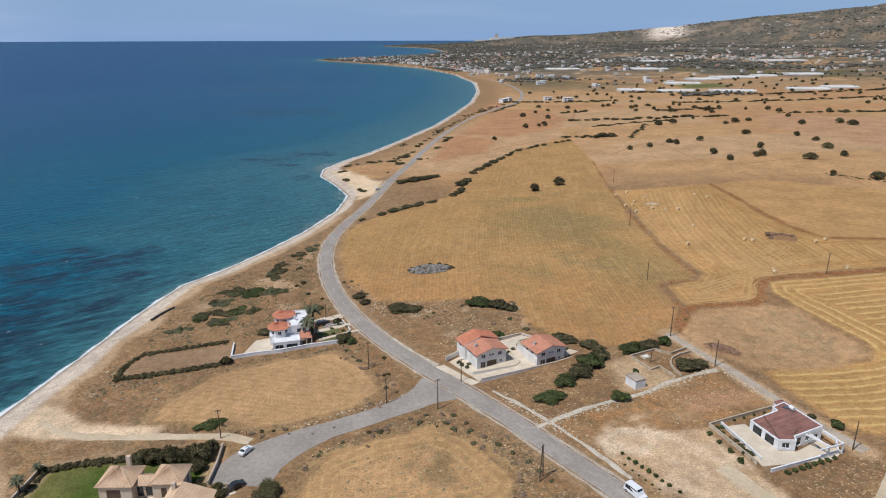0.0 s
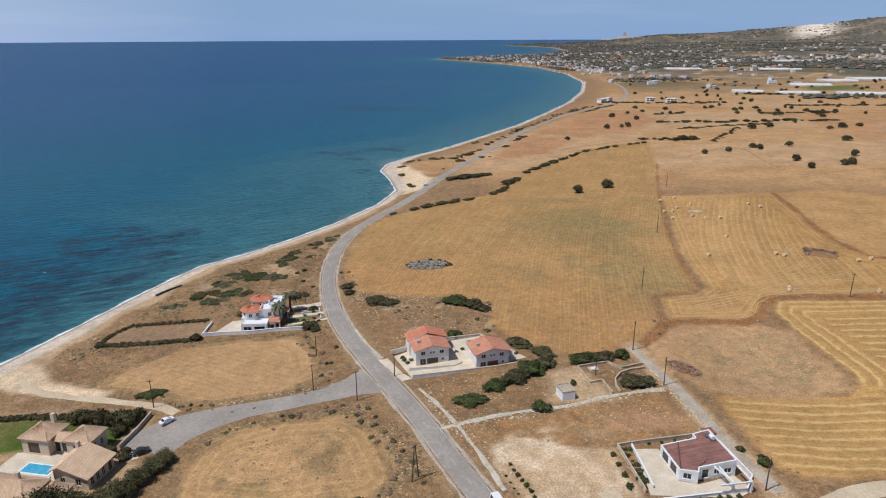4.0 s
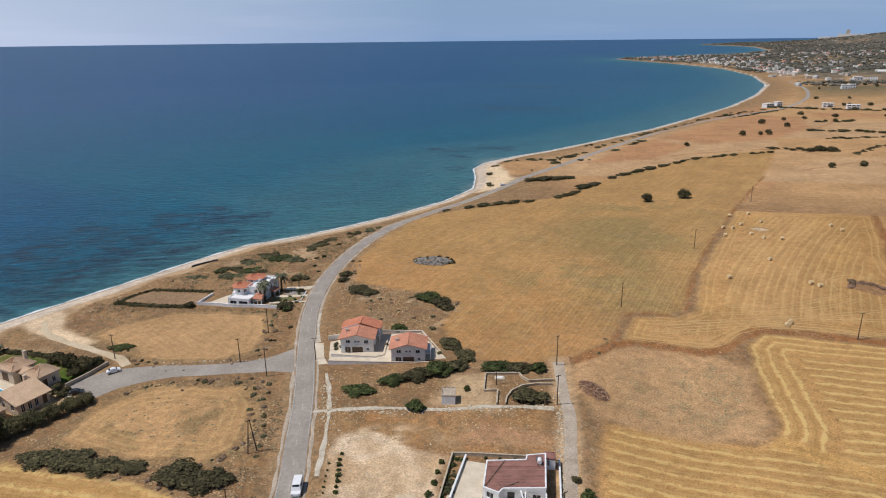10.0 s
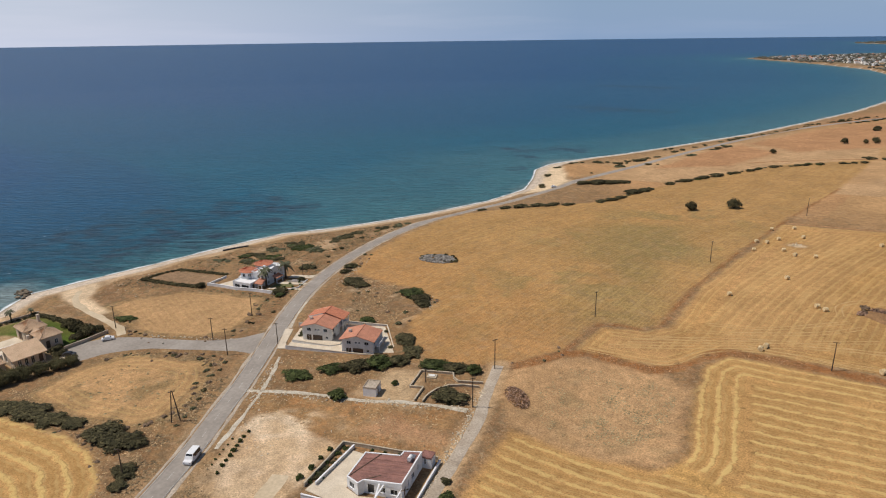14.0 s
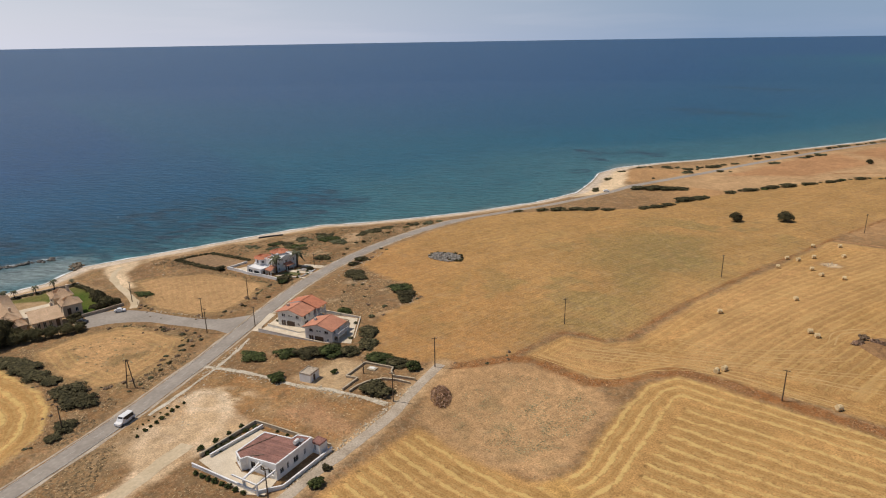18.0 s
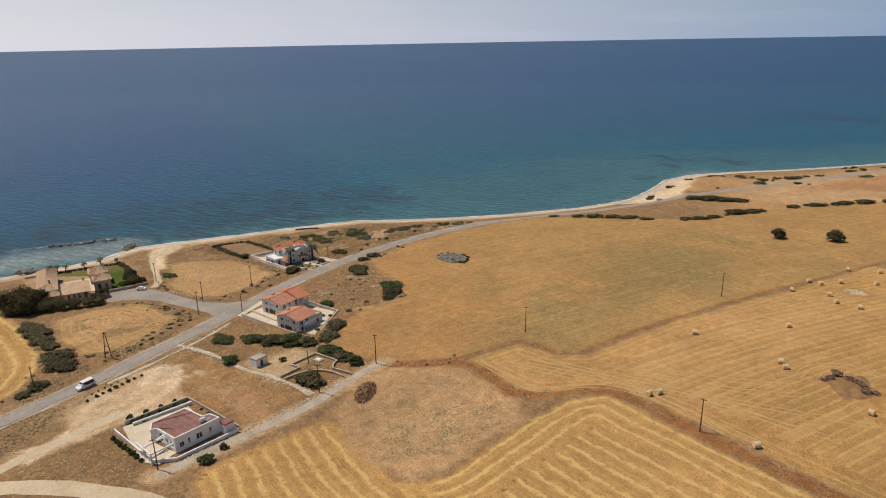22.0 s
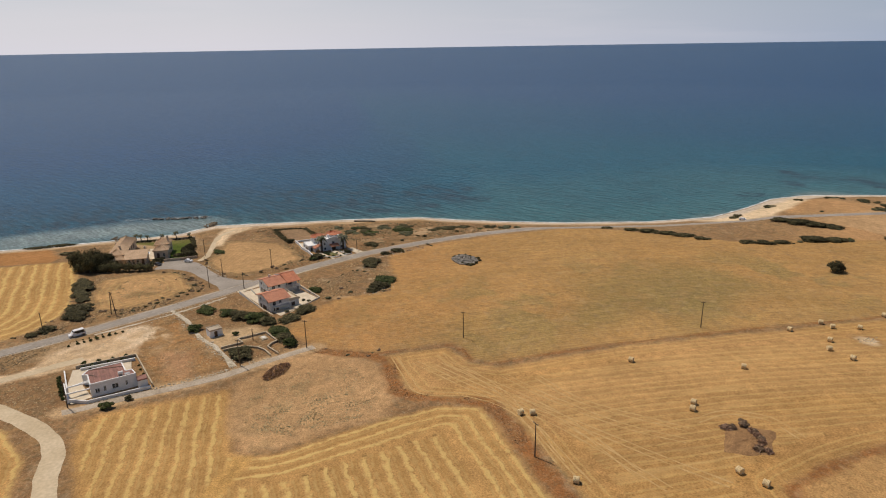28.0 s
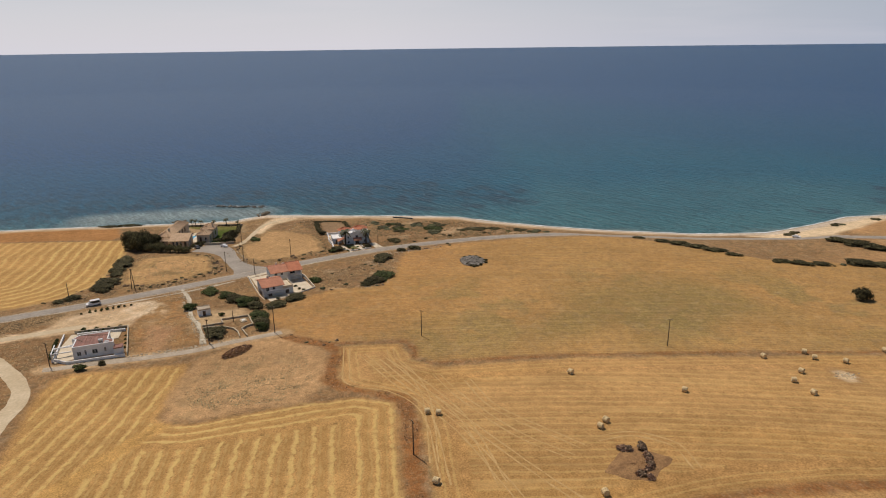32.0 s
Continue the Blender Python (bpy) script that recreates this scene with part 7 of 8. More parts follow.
scrub("dry_scrub", [(16, 158), (44, 172), (52, 176), (76, 182), (90, 142), (66, 134), (40, 120)], 1300, 0.3, M_DRY, "brown dry weeds on the plots beside the lane", 2, PLOTS)
scrub("dry_scrub", [(-100, 150), (-104, 166), (-98, 200), (-84, 260), (-60, 300), (-52, 300), (-34, 220), (-10, 178), (-12, 150), (-50, 139)], 5000, 0.36, M_MARGIN, "brown coastal scrub between beach and road", 3, PLOTS)
scrub("grey_scrub", [(-98, 160), (-98, 200), (-84, 260), (-60, 300), (-52, 300), (-34, 220), (-14, 186), (-24, 176)], 1500, 0.5, M_LEAF_GREY, "grey-green low coastal scrub on sandy ground", 4, PLOTS)
scrub("dry_scrub", [(-34, 100), (-34, 120), (-28, 133), (2, 146), (10, 142), (44, 98), (36, 90), (10, 100)], 3000, 0.3, M_DRY, "dry weeds on the verge round a mown plot", 5, PLOTS)
scrub("dry_scrub", [(52, 84), (40, 112), (47, 113), (60, 104), (72, 112), (90, 118), (100, 124), (98, 118), (84, 100)], 1100, 0.3, M_DRY, "dry weeds beside the sandy drive", 6, PLOTS)
scrub("sage_scrub", [(-16, 208), (-22, 218), (12, 217), (29, 212), (29, 190), (14, 185), (2, 186)], 900, 0.36, M_SAGE, "grey-brown low sage scrub among rocks", 11, PLOTS)
scrub("sage_scrub", [(-104, 160), (-100, 178), (-66, 180), (-70, 172), (-78, 160), (-88, 153)], 700, 0.36, M_SAGE, "grey-brown low sage scrub above the beach", 12, PLOTS)
scrub("sage_scrub", [(12, 142), (24, 127), (44, 98), (38, 94), (20, 118), (6, 138)], 1200, 0.42, M_SAGE, "grey-brown low scrub on the road verge", 13, PLOTS)
scrub("sage_scrub", [(-30, 130), (-14, 140), (2, 144), (8, 140), (2, 140), (-14, 136), (-28, 127)], 450, 0.4, M_SAGE, "grey-brown low scrub on the side road's verge", 15, PLOTS)
for i, (a, b) in enumerate(zip(STRIP, STRIP[1:])):
    v = Vector((b[0] - a[0], b[1] - a[1]))
    n = Vector((-v.y, v.x)).normalized() * 1.7
    if v.length > 1:
        scrub("margin_weeds", [(a[0] - n.x, a[1] - n.y), (b[0] - n.x, b[1] - n.y), (b[0] + n.x, b[1] + n.y), (a[0] + n.x, a[1] + n.y)], int(v.length * 10), 0.3, M_MARGIN, "brown dead weeds on a field margin", 30 + i)
for i, (a, b) in enumerate(zip(EDGE_AB, EDGE_AB[1:])):
    v = Vector((b[0] - a[0], b[1] - a[1]))
    n = Vector((-v.y, v.x)).normalized() * 0.55
    scrub("margin_weeds", [(a[0] - n.x, a[1] - n.y), (b[0] - n.x, b[1] - n.y), (b[0] + n.x, b[1] + n.y), (a[0] + n.x, a[1] + n.y)], int(v.length * 10), 0.2, M_MARGIN, "brown dead weeds on a field margin", 60 + i)
scrub("field_weeds", [(88, 172), (90, 194), (108, 199), (118, 194), (121, 180), (118, 166), (100, 165)], 1500, 0.21, M_WEED, "sparse grey-green weeds on a bare field", 7, patch=4.3, least=-0.1)
scrub("field_weeds", [(104, 172), (104, 190), (112, 198), (119, 192), (121, 176), (114, 168)], 900, 0.24, M_WEED, "denser grey-green weeds on a bare field", 14, patch=2.6, least=0.0)
scrub("dry_scrub", [(60, 76), (46, 100), (50, 106), (64, 98), (74, 86), (70, 72)], 900, 0.34, M_SAGE, "grey-brown dry weeds beside the sandy drive", 16, [CHALK])
scrub("field_weeds", [(-20, 108), (-20, 128), (4, 136), (12, 120), (4, 108)], 130, 0.4, M_WEED, "sparse weeds on a mown plot", 8)
scrub("field_weeds", FIELD_A[:9] + [(60, 470), (10, 370), (-36, 320), (-34, 245), (20, 225), (45, 190)], 900, 0.2, M_WEED, "scattered dry weeds in the large field", 9)


def palm_kind(name, seed, h=4.4):
    e = new(name)
    rng = random.Random(seed)
    part("trunk", tube(bmesh.new(), [(0, 0, -0.2), (0.1, 0.05, h * 0.5), (0.15, 0.1, h)], [0.32, 0.24, 0.26], 8), M_BARK, e)
    for k in range(34):
        a, up = k * 2.4, rng.uniform(-0.5, 1.25)
        ln = rng.uniform(1.8, 2.7)
        d = Vector((math.cos(a), math.sin(a), 0))
        pts = [Vector((0.15, 0.1, h)) + d * ln * t * (1 - 0.2 * up * t) + Vector((0, 0, ln * (up * t - (0.75 + 0.3 * up) * t * t))) for t in (0, 0.25, 0.5, 0.75, 1.0)]
        side = d.cross(Vector((0, 0, 1)))
        verts, faces = [], []
        for i, p in enumerate(pts):
            w = (0.06, 0.24, 0.28, 0.2, 0.03)[i]
            verts += [p - side * w - Vector((0, 0, 0.16 * (w > 0.2))), p, p + side * w - Vector((0, 0, 0.16 * (w > 0.2)))]
        for i in range(4):
            for j in range(2):
                faces.append((3 * i + j, 3 * i + j + 1, 3 * i + 4 + j, 3 * i + 3 + j))
        part("frond", mesh_of("frond", verts, faces, M_PALM), None, e)
    return e


palm = palm_kind("palm_tree", 3)
palm.matrix_world = pose(0, 0, -60)
for x, y, s in ((-94.5, 102.7, 0.75), (-92.6, 105.4, 0.75), (-91.8, 108.5, 0.7), (-91.5, 115.9, 0.7), (-92, 122.4, 0.85), (-91.4, 128.9, 0.6), (-40.3, 193.6, 1.5), (-41.0, 203.6, 1.5)):
    o = copy_thing(palm, spot(x, y, -0.1, prng.uniform(0, 360)))
    o.scale = (s, s, s)
    tagged(o, "date palm with a feathery grey-green crown", "palm", "palms")


# ---------------------------------------------------------------- poles
def utility_pole(h=8.6, legs=1):
    e = new("utility_pole")
    if legs == 1:
        part("post", tube(bmesh.new(), [(0, 0, -0.8), (0, 0, h)], [0.16, 0.10], 8), M_WOOD, e)
    else:
        for s in (-1, 1):
            part("post", tube(bmesh.new(), [(1.1 * s, 0, -0.8), (0.12 * s, 0, h)], [0.16, 0.11], 8), M_WOOD, e)
        part("brace", tube(bmesh.new(), [(-0.62, 0, h * 0.45), (0.62, 0, h * 0.45)], [0.08, 0.08], 6), M_WOOD, e)
    arm = part("crossarm", boxed(-0.75, 0.75, -0.06, 0.06, h - 0.35, h - 0.22), M_WOOD, e)
    for s in (-0.65, 0.0, 0.65):
        part("insulator", tube(bmesh.new(), [(s, 0, h - 0.22), (s, 0, h - 0.1), (s, 0, h + 0.02)], [0.03, 0.06, 0.04], 6), M_METAL, arm)
    return e


pole, frame_pole = utility_pole(), utility_pole(8.4, 2)
for o in (pole, frame_pole):
    o.matrix_world = pose(0, 0, -60)
for x, y, turn, s in ((80.6, 228.5, 70, 1.0), (94.8, 300.6, 80, 1.0), (146.5, 225.6, 20, 0.95), (73.2, 181.9, 60, 1.05), (34.2, 98.8, 30, 0.8), (-19.0, 171, 30, 1.0), (-12.5, 151.4, 40, 0.9), (1.0, 147.4, 30, 1.0),
                      (-53, 140.4, 20, 0.95), (79.2, 163.0, 60, 0.95), (92.9, 122.2, 60, 0.85), (112, 395, 80, 1.0), (7.6, 160.8, 20, 0.8), (62, 166.0, 0, 0.45), (-37.5, 209.6, 0, 0.6)):
    o = copy_thing(pole, spot(x, y, 0, turn))
    o.scale = (1, 1, s)
    tagged(o, "weathered wooden utility pole with a crossarm", "utility pole", "utility poles")
tagged(copy_thing(frame_pole, spot(23.0, 117.6, 0, 60)), "weathered wooden A-frame utility pole", "utility pole")
post = thing("marker_post", "short dark post at the end of the parking place", "post", spot(-46.6, 140.6))
part("shaft", tube(bmesh.new(), [(0, 0, -0.3), (0, 0, 1.5)], [0.09, 0.08], 7), M_SHUTTER_RECESS, post)
part("cap", tube(bmesh.new(), [(0, 0, 1.5), (0, 0, 1.62)], [0.13, 0.1], 7), M_SHUTTER_RECESS, post)


# ---------------------------------------------------------------- hay bales
def hay_bale():
    e = new("hay_bale")
    n, rng = 20, random.Random(8)
    prof = [(-0.62, 0.0), (-0.62, 0.6), (-0.58, 0.69), (-0.3, 0.715), (0.0, 0.705), (0.3, 0.715), (0.58, 0.69), (0.62, 0.6), (0.62, 0.0)]
    bm = bmesh.new()
    rings = []
    for x, r in prof:
        rings.append([bm.verts.new((x, r * (1 + rng.uniform(-0.02, 0.02)) * math.cos(k * math.tau / n), 0.69 + r * (1 + rng.uniform(-0.02, 0.02)) * math.sin(k * math.tau / n))) for k in range(n)] if r else [bm.verts.new((x, 0, 0.69))])
    for a, b in zip(rings, rings[1:]):
        for k in range(n):
            f = [a[k % len(a)], a[(k + 1) % n % len(a)], b[(k + 1) % n % len(b)], b[k % len(b)]]
            bm.faces.new(list(dict.fromkeys(f)))
    part("roll", bm, M_STRAW, e)
    for x in (-0.35, -0.12, 0.12, 0.35):
        pts = [(x, 0.722 * math.cos(k * math.tau / 16), 0.69 + 0.722 * math.sin(k * math.tau / 16)) for k in range(17)]
        part("twine", tube(bmesh.new(), pts, [0.012] * 17, 3), M_TWIG, e)
    return e


bale = hay_bale()
bale.matrix_world = pose(0, 0, -60)
for x, y, turn in ((105, 324, 20), (103, 337, 50), (107, 337.5, 60), (110, 344.5, 40), (115, 329, 30), (120, 324, 70), (127, 325, 20), (123, 294, 50), (110.5, 268, 40), (136.2, 270, 35), (138.8, 268, 40), (129, 229, 100), (129.8, 231.6, 80),
                   (157, 230, 60), (168, 264, 30), (104, 360, 10), (112, 366, 40), (118, 352, 60), (150, 345, 20), (146, 352, 50), (163, 262, 10)):
    tagged(copy_thing(bale, spot(x, y, -0.03, turn)), "round straw bale tied with twine on stubble", "hay bale", "straw bales")


# ---------------------------------------------------------------- cars
def car(name, paint, label, x, y, turn, lift, van=False):
    ln, wd, ht = (4.9, 1.9, 2.0) if van else (3.75, 1.62, 1.42)
    e = thing(name, label, "van" if van else "car", spot(x, y, lift, turn))
    side = [(-ln / 2, 0.35), (-ln / 2, 0.85), (-ln / 2 + (0.15 if van else 0.6), 0.95 if not van else 1.2), (-ln / 2 + (0.3 if van else 1.1), ht), (ln / 2 - (1.5 if van else 1.7), ht), (ln / 2 - 0.85, 0.98), (ln / 2 - 0.1, 0.85), (ln / 2, 0.6), (ln / 2, 0.3)]
    bm = bmesh.new()
    rings = []
    for s in (-1, -0.96, 0.96, 1):
        rings.append([bm.verts.new((px * (0.985 if abs(s) == 1 else 1), s * wd / 2 * (0.86 if pz > 1.1 else 1.0), pz)) for px, pz in side])
    for a, b in zip(rings, rings[1:]):
        for k in range(len(side)):
            j = (k + 1) % len(side)
            bm.faces.new((a[k], a[j], b[j], b[k]))
    bm.faces.new(rings[0]), bm.faces.new(rings[-1][::-1])
    part("body", bm, paint, e)
    top, x0, x1 = ht - 0.12, -ln / 2 + (0.5 if van else 0.95), ln / 2 - (1.45 if van else 1.5)
    for s in (-1, 1):
        bm = bmesh.new()
        y0, y1 = s * (wd / 2 * 0.9 + 0.05), s * (wd / 2 * 0.86 + 0.03)
        vs = [bm.verts.new(c) for c in ((x0 - 0.2, y0, 1.0), (x1 + 0.45, y0, 1.0), (x1, y1, top), (x0 + 0.1, y1, top))]
        ws = [bm.verts.new(v.co - Vector((0, s * 0.12, 0))) for v in vs]
        bm.faces.new(vs), bm.faces.new(ws[::-1])
        for k in range(4):
            bm.faces.new((vs[k], vs[(k + 1) % 4], ws[(k + 1) % 4], ws[k]))
        part("side_window", bm, M_GLASS, e)
    for xa, za, xb, zb in ((ln / 2 - 0.9, 1.0, ln / 2 - (1.5 if van else 1.68), ht - 0.04), (-ln / 2 + (0.14 if van else 0.62), 1.02 if not van else 1.25, -ln / 2 + (0.28 if van else 1.05), ht - 0.06)):
        bm = bmesh.new()
        d = 0.03 if xa > 0 else -0.03
        vs = [bm.verts.new(c) for c in ((xa + d, -wd * 0.40, za), (xa + d, wd * 0.40, za), (xb + d, wd * 0.36, zb), (xb + d, -wd * 0.36, zb))]
        ws = [bm.verts.new(v.co - Vector((d * 2, 0, 0))) for v in vs]
        bm.faces.new(vs), bm.faces.new(ws[::-1])
        for k in range(4):
            bm.faces.new((vs[k], vs[(k + 1) % 4], ws[(k + 1) % 4], ws[k]))
        part("windscreen", bm, M_GLASS, e)
    for px in (-ln / 2 + 0.8, ln / 2 - 0.8):
        for s in (-1, 1):
            wh = part("wheel", tube(bmesh.new(), [(px, s * wd / 2 - s * 0.2, 0.32), (px, s * wd / 2 + s * 0.01, 0.32)], [0.32, 0.32], 12), M_TYRE, e)
            part("rim", tube(bmesh.new(), [(px, s * wd / 2, 0.32), (px, s * wd / 2 + s * 0.03, 0.32)], [0.2, 0.18], 10), M_METAL, wh)
    for s in (-1, 1):
        part("headlight", boxed(ln / 2 - 0.06, ln / 2 + 0.02, s * wd * 0.36 - 0.16, s * wd * 0.36 + 0.16, 0.58, 0.74), M_METAL, e)
        part("tail_light", boxed(-ln / 2 - 0.02, -ln / 2 + 0.05, s * wd * 0.4 - 0.1, s * wd * 0.4 + 0.1, 0.6, 0.82), M_TERRACOTTA, e)
    return e


car("parked_car", M_CARWHITE, "white hatchback parked beside the villa wall", -45.0, 133.9, 62, 0.12)
car("parked_car", M_CARDARK, "dark car parked by the villa gate", -43.6, 121.2, 40, 0.12)
car("van", M_CARWHITE, "white van on the coast road", 41.2, 110.8, -60, 0.14, True)
car("parked_car", M_CARWHITE, "pale car parked at the edge of the beach", -36, 417, 40, 0.06)


# ---------------------------------------------------------------- rocks
def rocks(name, places, mat, label, category, seed, kind="stuff"):
    """Angular stones (x, y, z, size) joined into one heap."""
    rng = random.Random(seed)
    verts, faces = [], []
    bm = bmesh.new()
    bmesh.ops.create_icosphere(bm, subdivisions=1, radius=1.0)
    pts, fcs = [v.co.copy() for v in bm.verts], [[v.index for v in f.verts] for f in bm.faces]
    bm.free()
    for x, y, z, s in places:
        base = len(verts)
        sc = Vector((s * rng.uniform(0.7, 1.3), s * rng.uniform(0.7, 1.3), s * rng.uniform(0.45, 0.8)))
        turn = Matrix.Rotation(rng.uniform(0, 6), 3, "Z")
        for p in pts:
            q = turn @ Vector((p.x * sc.x, p.y * sc.y, p.z * sc.z)) * rng.uniform(0.78, 1.12)
            verts.append((x + q.x, y + q.y, z + q.z))
        faces.extend([[base + i for i in f] for f in fcs])
    return tagged(new(name, mesh_of(name, verts, faces, mat)), label, category, kind=kind)


rr = random.Random(17)
pl = []
for k in range(110):
    t = rr.random()
    x, y = np.interp(t, [0, 0.4, 1], [-146, -143, -140]) + rr.gauss(0, 0.9), 102 + 31 * t + rr.gauss(0, 0.5)
    if (t * 9.0) % 1.0 < 0.72:
        pl.append((x, y, rr.uniform(-0.1, 0.5), rr.uniform(0.5, 1.2)))
rocks("breakwater", pl, M_DARKROCK, "low breakwater of dark wet boulders", "breakwater", 1)
rocks("boulders", [(-121.5 + rr.gauss(0, 2.0), 137 + rr.gauss(0, 1.5), 0.3 + rr.uniform(-0.3, 0.7), rr.uniform(0.4, 1.0)) for k in range(55)], M_BOULDER, "heap of brown boulders at the beach corner", "boulders", 2)
rocks("boulders", [(-104 + rr.gauss(0, 2.0), 92 + rr.gauss(0, 2.0), 0.6 + rr.uniform(-0.3, 0.8), rr.uniform(0.5, 1.1)) for k in range(30)], M_BOULDER, "heap of brown boulders on the beach below the villa", "boulders", 3)
pl = []
for k in range(420):
    a, r = rr.uniform(0, math.tau), rr.random() ** 0.5
    x, y = -1.5 + 8.6 * r * math.cos(a), 252 + 5.2 * r * math.sin(a)
    pl.append((x, y, gz(x, y) + 0.1 + 0.7 * (1 - r * r) * rr.uniform(0.4, 1.0), rr.uniform(0.3, 0.8)))
rocks("rock_outcrop", pl, M_GREYROCK, "grey rocky outcrop in the middle of the straw field", "rock outcrop", 4)
for x, y in ((4.5, 249.5), (6.5, 251), (-6, 255.5), (5.5, 255), (7.4, 253.2), (2.6, 257.4), (-1.5, 257.8), (-8.6, 254.2), (-9.6, 251.6), (-7.8, 249.0), (8.0, 251.8)):
    put(kinds["olive"], x, y, 1.2, 1.1, "small dark bush at the rocky outcrop", "bush")
pl = []
for a, b, n, w in (((81, 160), (87.2, 141), 130, 0.6), ((77, 171), (80.4, 161), 50, 0.6), ((87.4, 140), (92.0, 127), 70, 0.4), ((26, 137), (54, 149), 150, 0.9), ((54, 149.5), (79, 161.2), 140, 0.8), ((18, 152), (34, 131), 130, 0.9), ((-21, 213), (-30, 240), 90, 1.6),
                    ((-16, 208), (-26, 229), 60, 1.2), ((0, 209), (-8, 213), 40, 1.6), ((-36, 142.2), (-6, 155.5), 60, 0.6), ((24, 214), (30, 206), 40, 1.8), ((-44, 250), (-51.5, 280), 60, 0.8)):
    for k in range(n):
        t = rr.random()
        x, y = a[0] + (b[0] - a[0]) * t + rr.gauss(0, w), a[1] + (b[1] - a[1]) * t + rr.gauss(0, w)
        pl.append((x, y, gz(x, y) + 0.03, rr.uniform(0.1, 0.36)))
for k in range(260):
    x, y = rr.uniform(38, 60), rr.uniform(120, 138)
    if wob(np.array(x), np.array(y), 7) > 0:
        pl.append((x, y, gz(x, y), rr.uniform(0.08, 0.28)))
for k in range(40):
    x, y = rr.uniform(-104, -76), rr.uniform(160, 178)
    if float(shore_distance(np.array([x]), np.array([y]))[0]) > 14:
        pl.append((x, y, gz(x, y), rr.uniform(0.12, 0.4)))
rocks("limestone_rubble", pl, M_LIME, "pale limestone rubble along plots and verges", "rubble", 5)
rocks("chalk_patch", [(118 + rr.gauss(0, 0.8), 339.5 + rr.gauss(0, 1.6), gz(118, 339) + 0.02, rr.uniform(0.12, 0.35)) for k in range(40)], M_LIME, "patch of pale bare rock in the stubble", "rock", 6)


# brush heaps
def brush(name, label, x, y, rx, ry, h, count, seed, turn=0.0, mat=M_BRUSH):
    e = thing(name, label, "brush heap", spot(x, y, 0, turn))
    rng = random.Random(seed)
    verts, faces = [], []
    for k in range(count):
        a, r = rng.uniform(0, math.tau), rng.random() ** 0.5
        c = Vector((rx * r * math.cos(a), ry * r * math.sin(a), h * (1 - r * r) * rng.uniform(0.3, 1.0)))
        d = Vector((rng.gauss(0, 1), rng.gauss(0, 1), rng.gauss(0, 0.6))).normalized() * rng.uniform(0.4, 1.1)
        s = d.orthogonal().normalized() * rng.uniform(0.05, 0.16)
        b = len(verts)
        verts += [c - d * 0.5 - s, c - d * 0.5 + s, c + d * 0.5, c + Vector((0, 0, 0.1))]
        faces += [(b, b + 1, b + 2), (b, b + 2, b + 3)]
    part("brushwood", mesh_of("brushwood", verts, faces, mat), None, e)
    bm = bmesh.new()
    n = 16
    mid = bm.verts.new((0, 0, h * 0.55))
    ring = [bm.verts.new((rx * 0.92 * math.cos(k * math.tau / n) * rng.uniform(0.85, 1.1), ry * 0.92 * math.sin(k * math.tau / n) * rng.uniform(0.85, 1.1), -0.1)) for k in range(n)]
    for k in range(n):
        bm.faces.new((ring[k], ring[(k + 1) % n], mid))
    part("mound", bm, M_EARTH, e)
    return e


brush("brush_heap", "heap of cut dry brown branches beside the lane", 85.6, 173.2, 5.4, 2.7, 1.5, 700, 3, -38)


def earth_mound(outline, height, seed):
    """A flat-topped heap of bare earth over an outline."""
    cx, cy = sum(p[0] for p in outline) / len(outline), sum(p[1] for p in outline) / len(outline)
    e = thing("earth_mound", "low patch of bare reddish-brown earth in the stubble", "earth mound", spot(cx, cy))
    rng, bm, rings = random.Random(seed), bmesh.new(), []
    ring = curve_through(outline + outline[:1], 1.2)[:-1]
    for f in (1.0, 0.9, 0.76, 0.55, 0.3, 0.1):
        row = []
        for k, q in enumerate(ring):
            g = f * (1 + 0.05 * rng.uniform(-1, 1))
            x, y = cx + (q[0] - cx) * g, cy + (q[1] - cy) * g
            z = gz(x, y) + (-0.1 if f == 1.0 else height * min(1, (1 - f) * 3.2) * rng.uniform(0.7, 1.15))
            row.append(bm.verts.new((x - cx, y - cy, z - gz(cx, cy))))
        rings.append(row)
    for a, b in zip(rings, rings[1:]):
        for k in range(len(a)):
            bm.faces.new((a[k], a[(k + 1) % len(a)], b[(k + 1) % len(a)], b[k]))
    bm.faces.new(rings[-1])
    part("soil", bm, M_EARTH, e)
    return e


earth_mound([(156.0, 263.4), (151.7, 266.6), (146.6, 271.4), (148.2, 275.4), (152.2, 279.6), (156.0, 275.8), (159.2, 272.6), (158.6, 267.8)], 0.35, 4)
for k, (x, y, rx, ry, h, turn) in enumerate(((148.2, 270.6, 1.9, 1.0, 0.9, 60), (151.2, 274.4, 1.3, 1.0, 0.9, 0), (153.4, 274.2, 1.5, 0.9, 0.9, 0), (155.4, 273.4, 1.4, 0.9, 0.8, -40), (157.0, 271.2, 1.6, 1.0, 0.8, -60), (158.4, 272.4, 1.0, 0.7, 0.6, 20))):
    o = brush("brush_heap", "grey-brown heap of dead branches on bare earth", x, y, rx, ry, h, 230, 50 + k, turn)
    o.location.z += 0.2
for x, y, r, h in ((148.4, 274.2, 1.5, 2.2), (148.4, 271.2, 1.2, 1.5), (151.6, 274.6, 1.0, 1.4), (154.4, 274.0, 1.1, 1.5), (157.4, 271.0, 1.1, 1.2)):
    put(kinds["dead"], x, y, r, h, "grey leafless dead shrub on bare earth", "dead shrub", "dead shrubs", sink=-0.1)
boom = thing("black_pipe", "long black pipe lying on the beach", "pipe", spot(-99, 221, 0.12, 72))
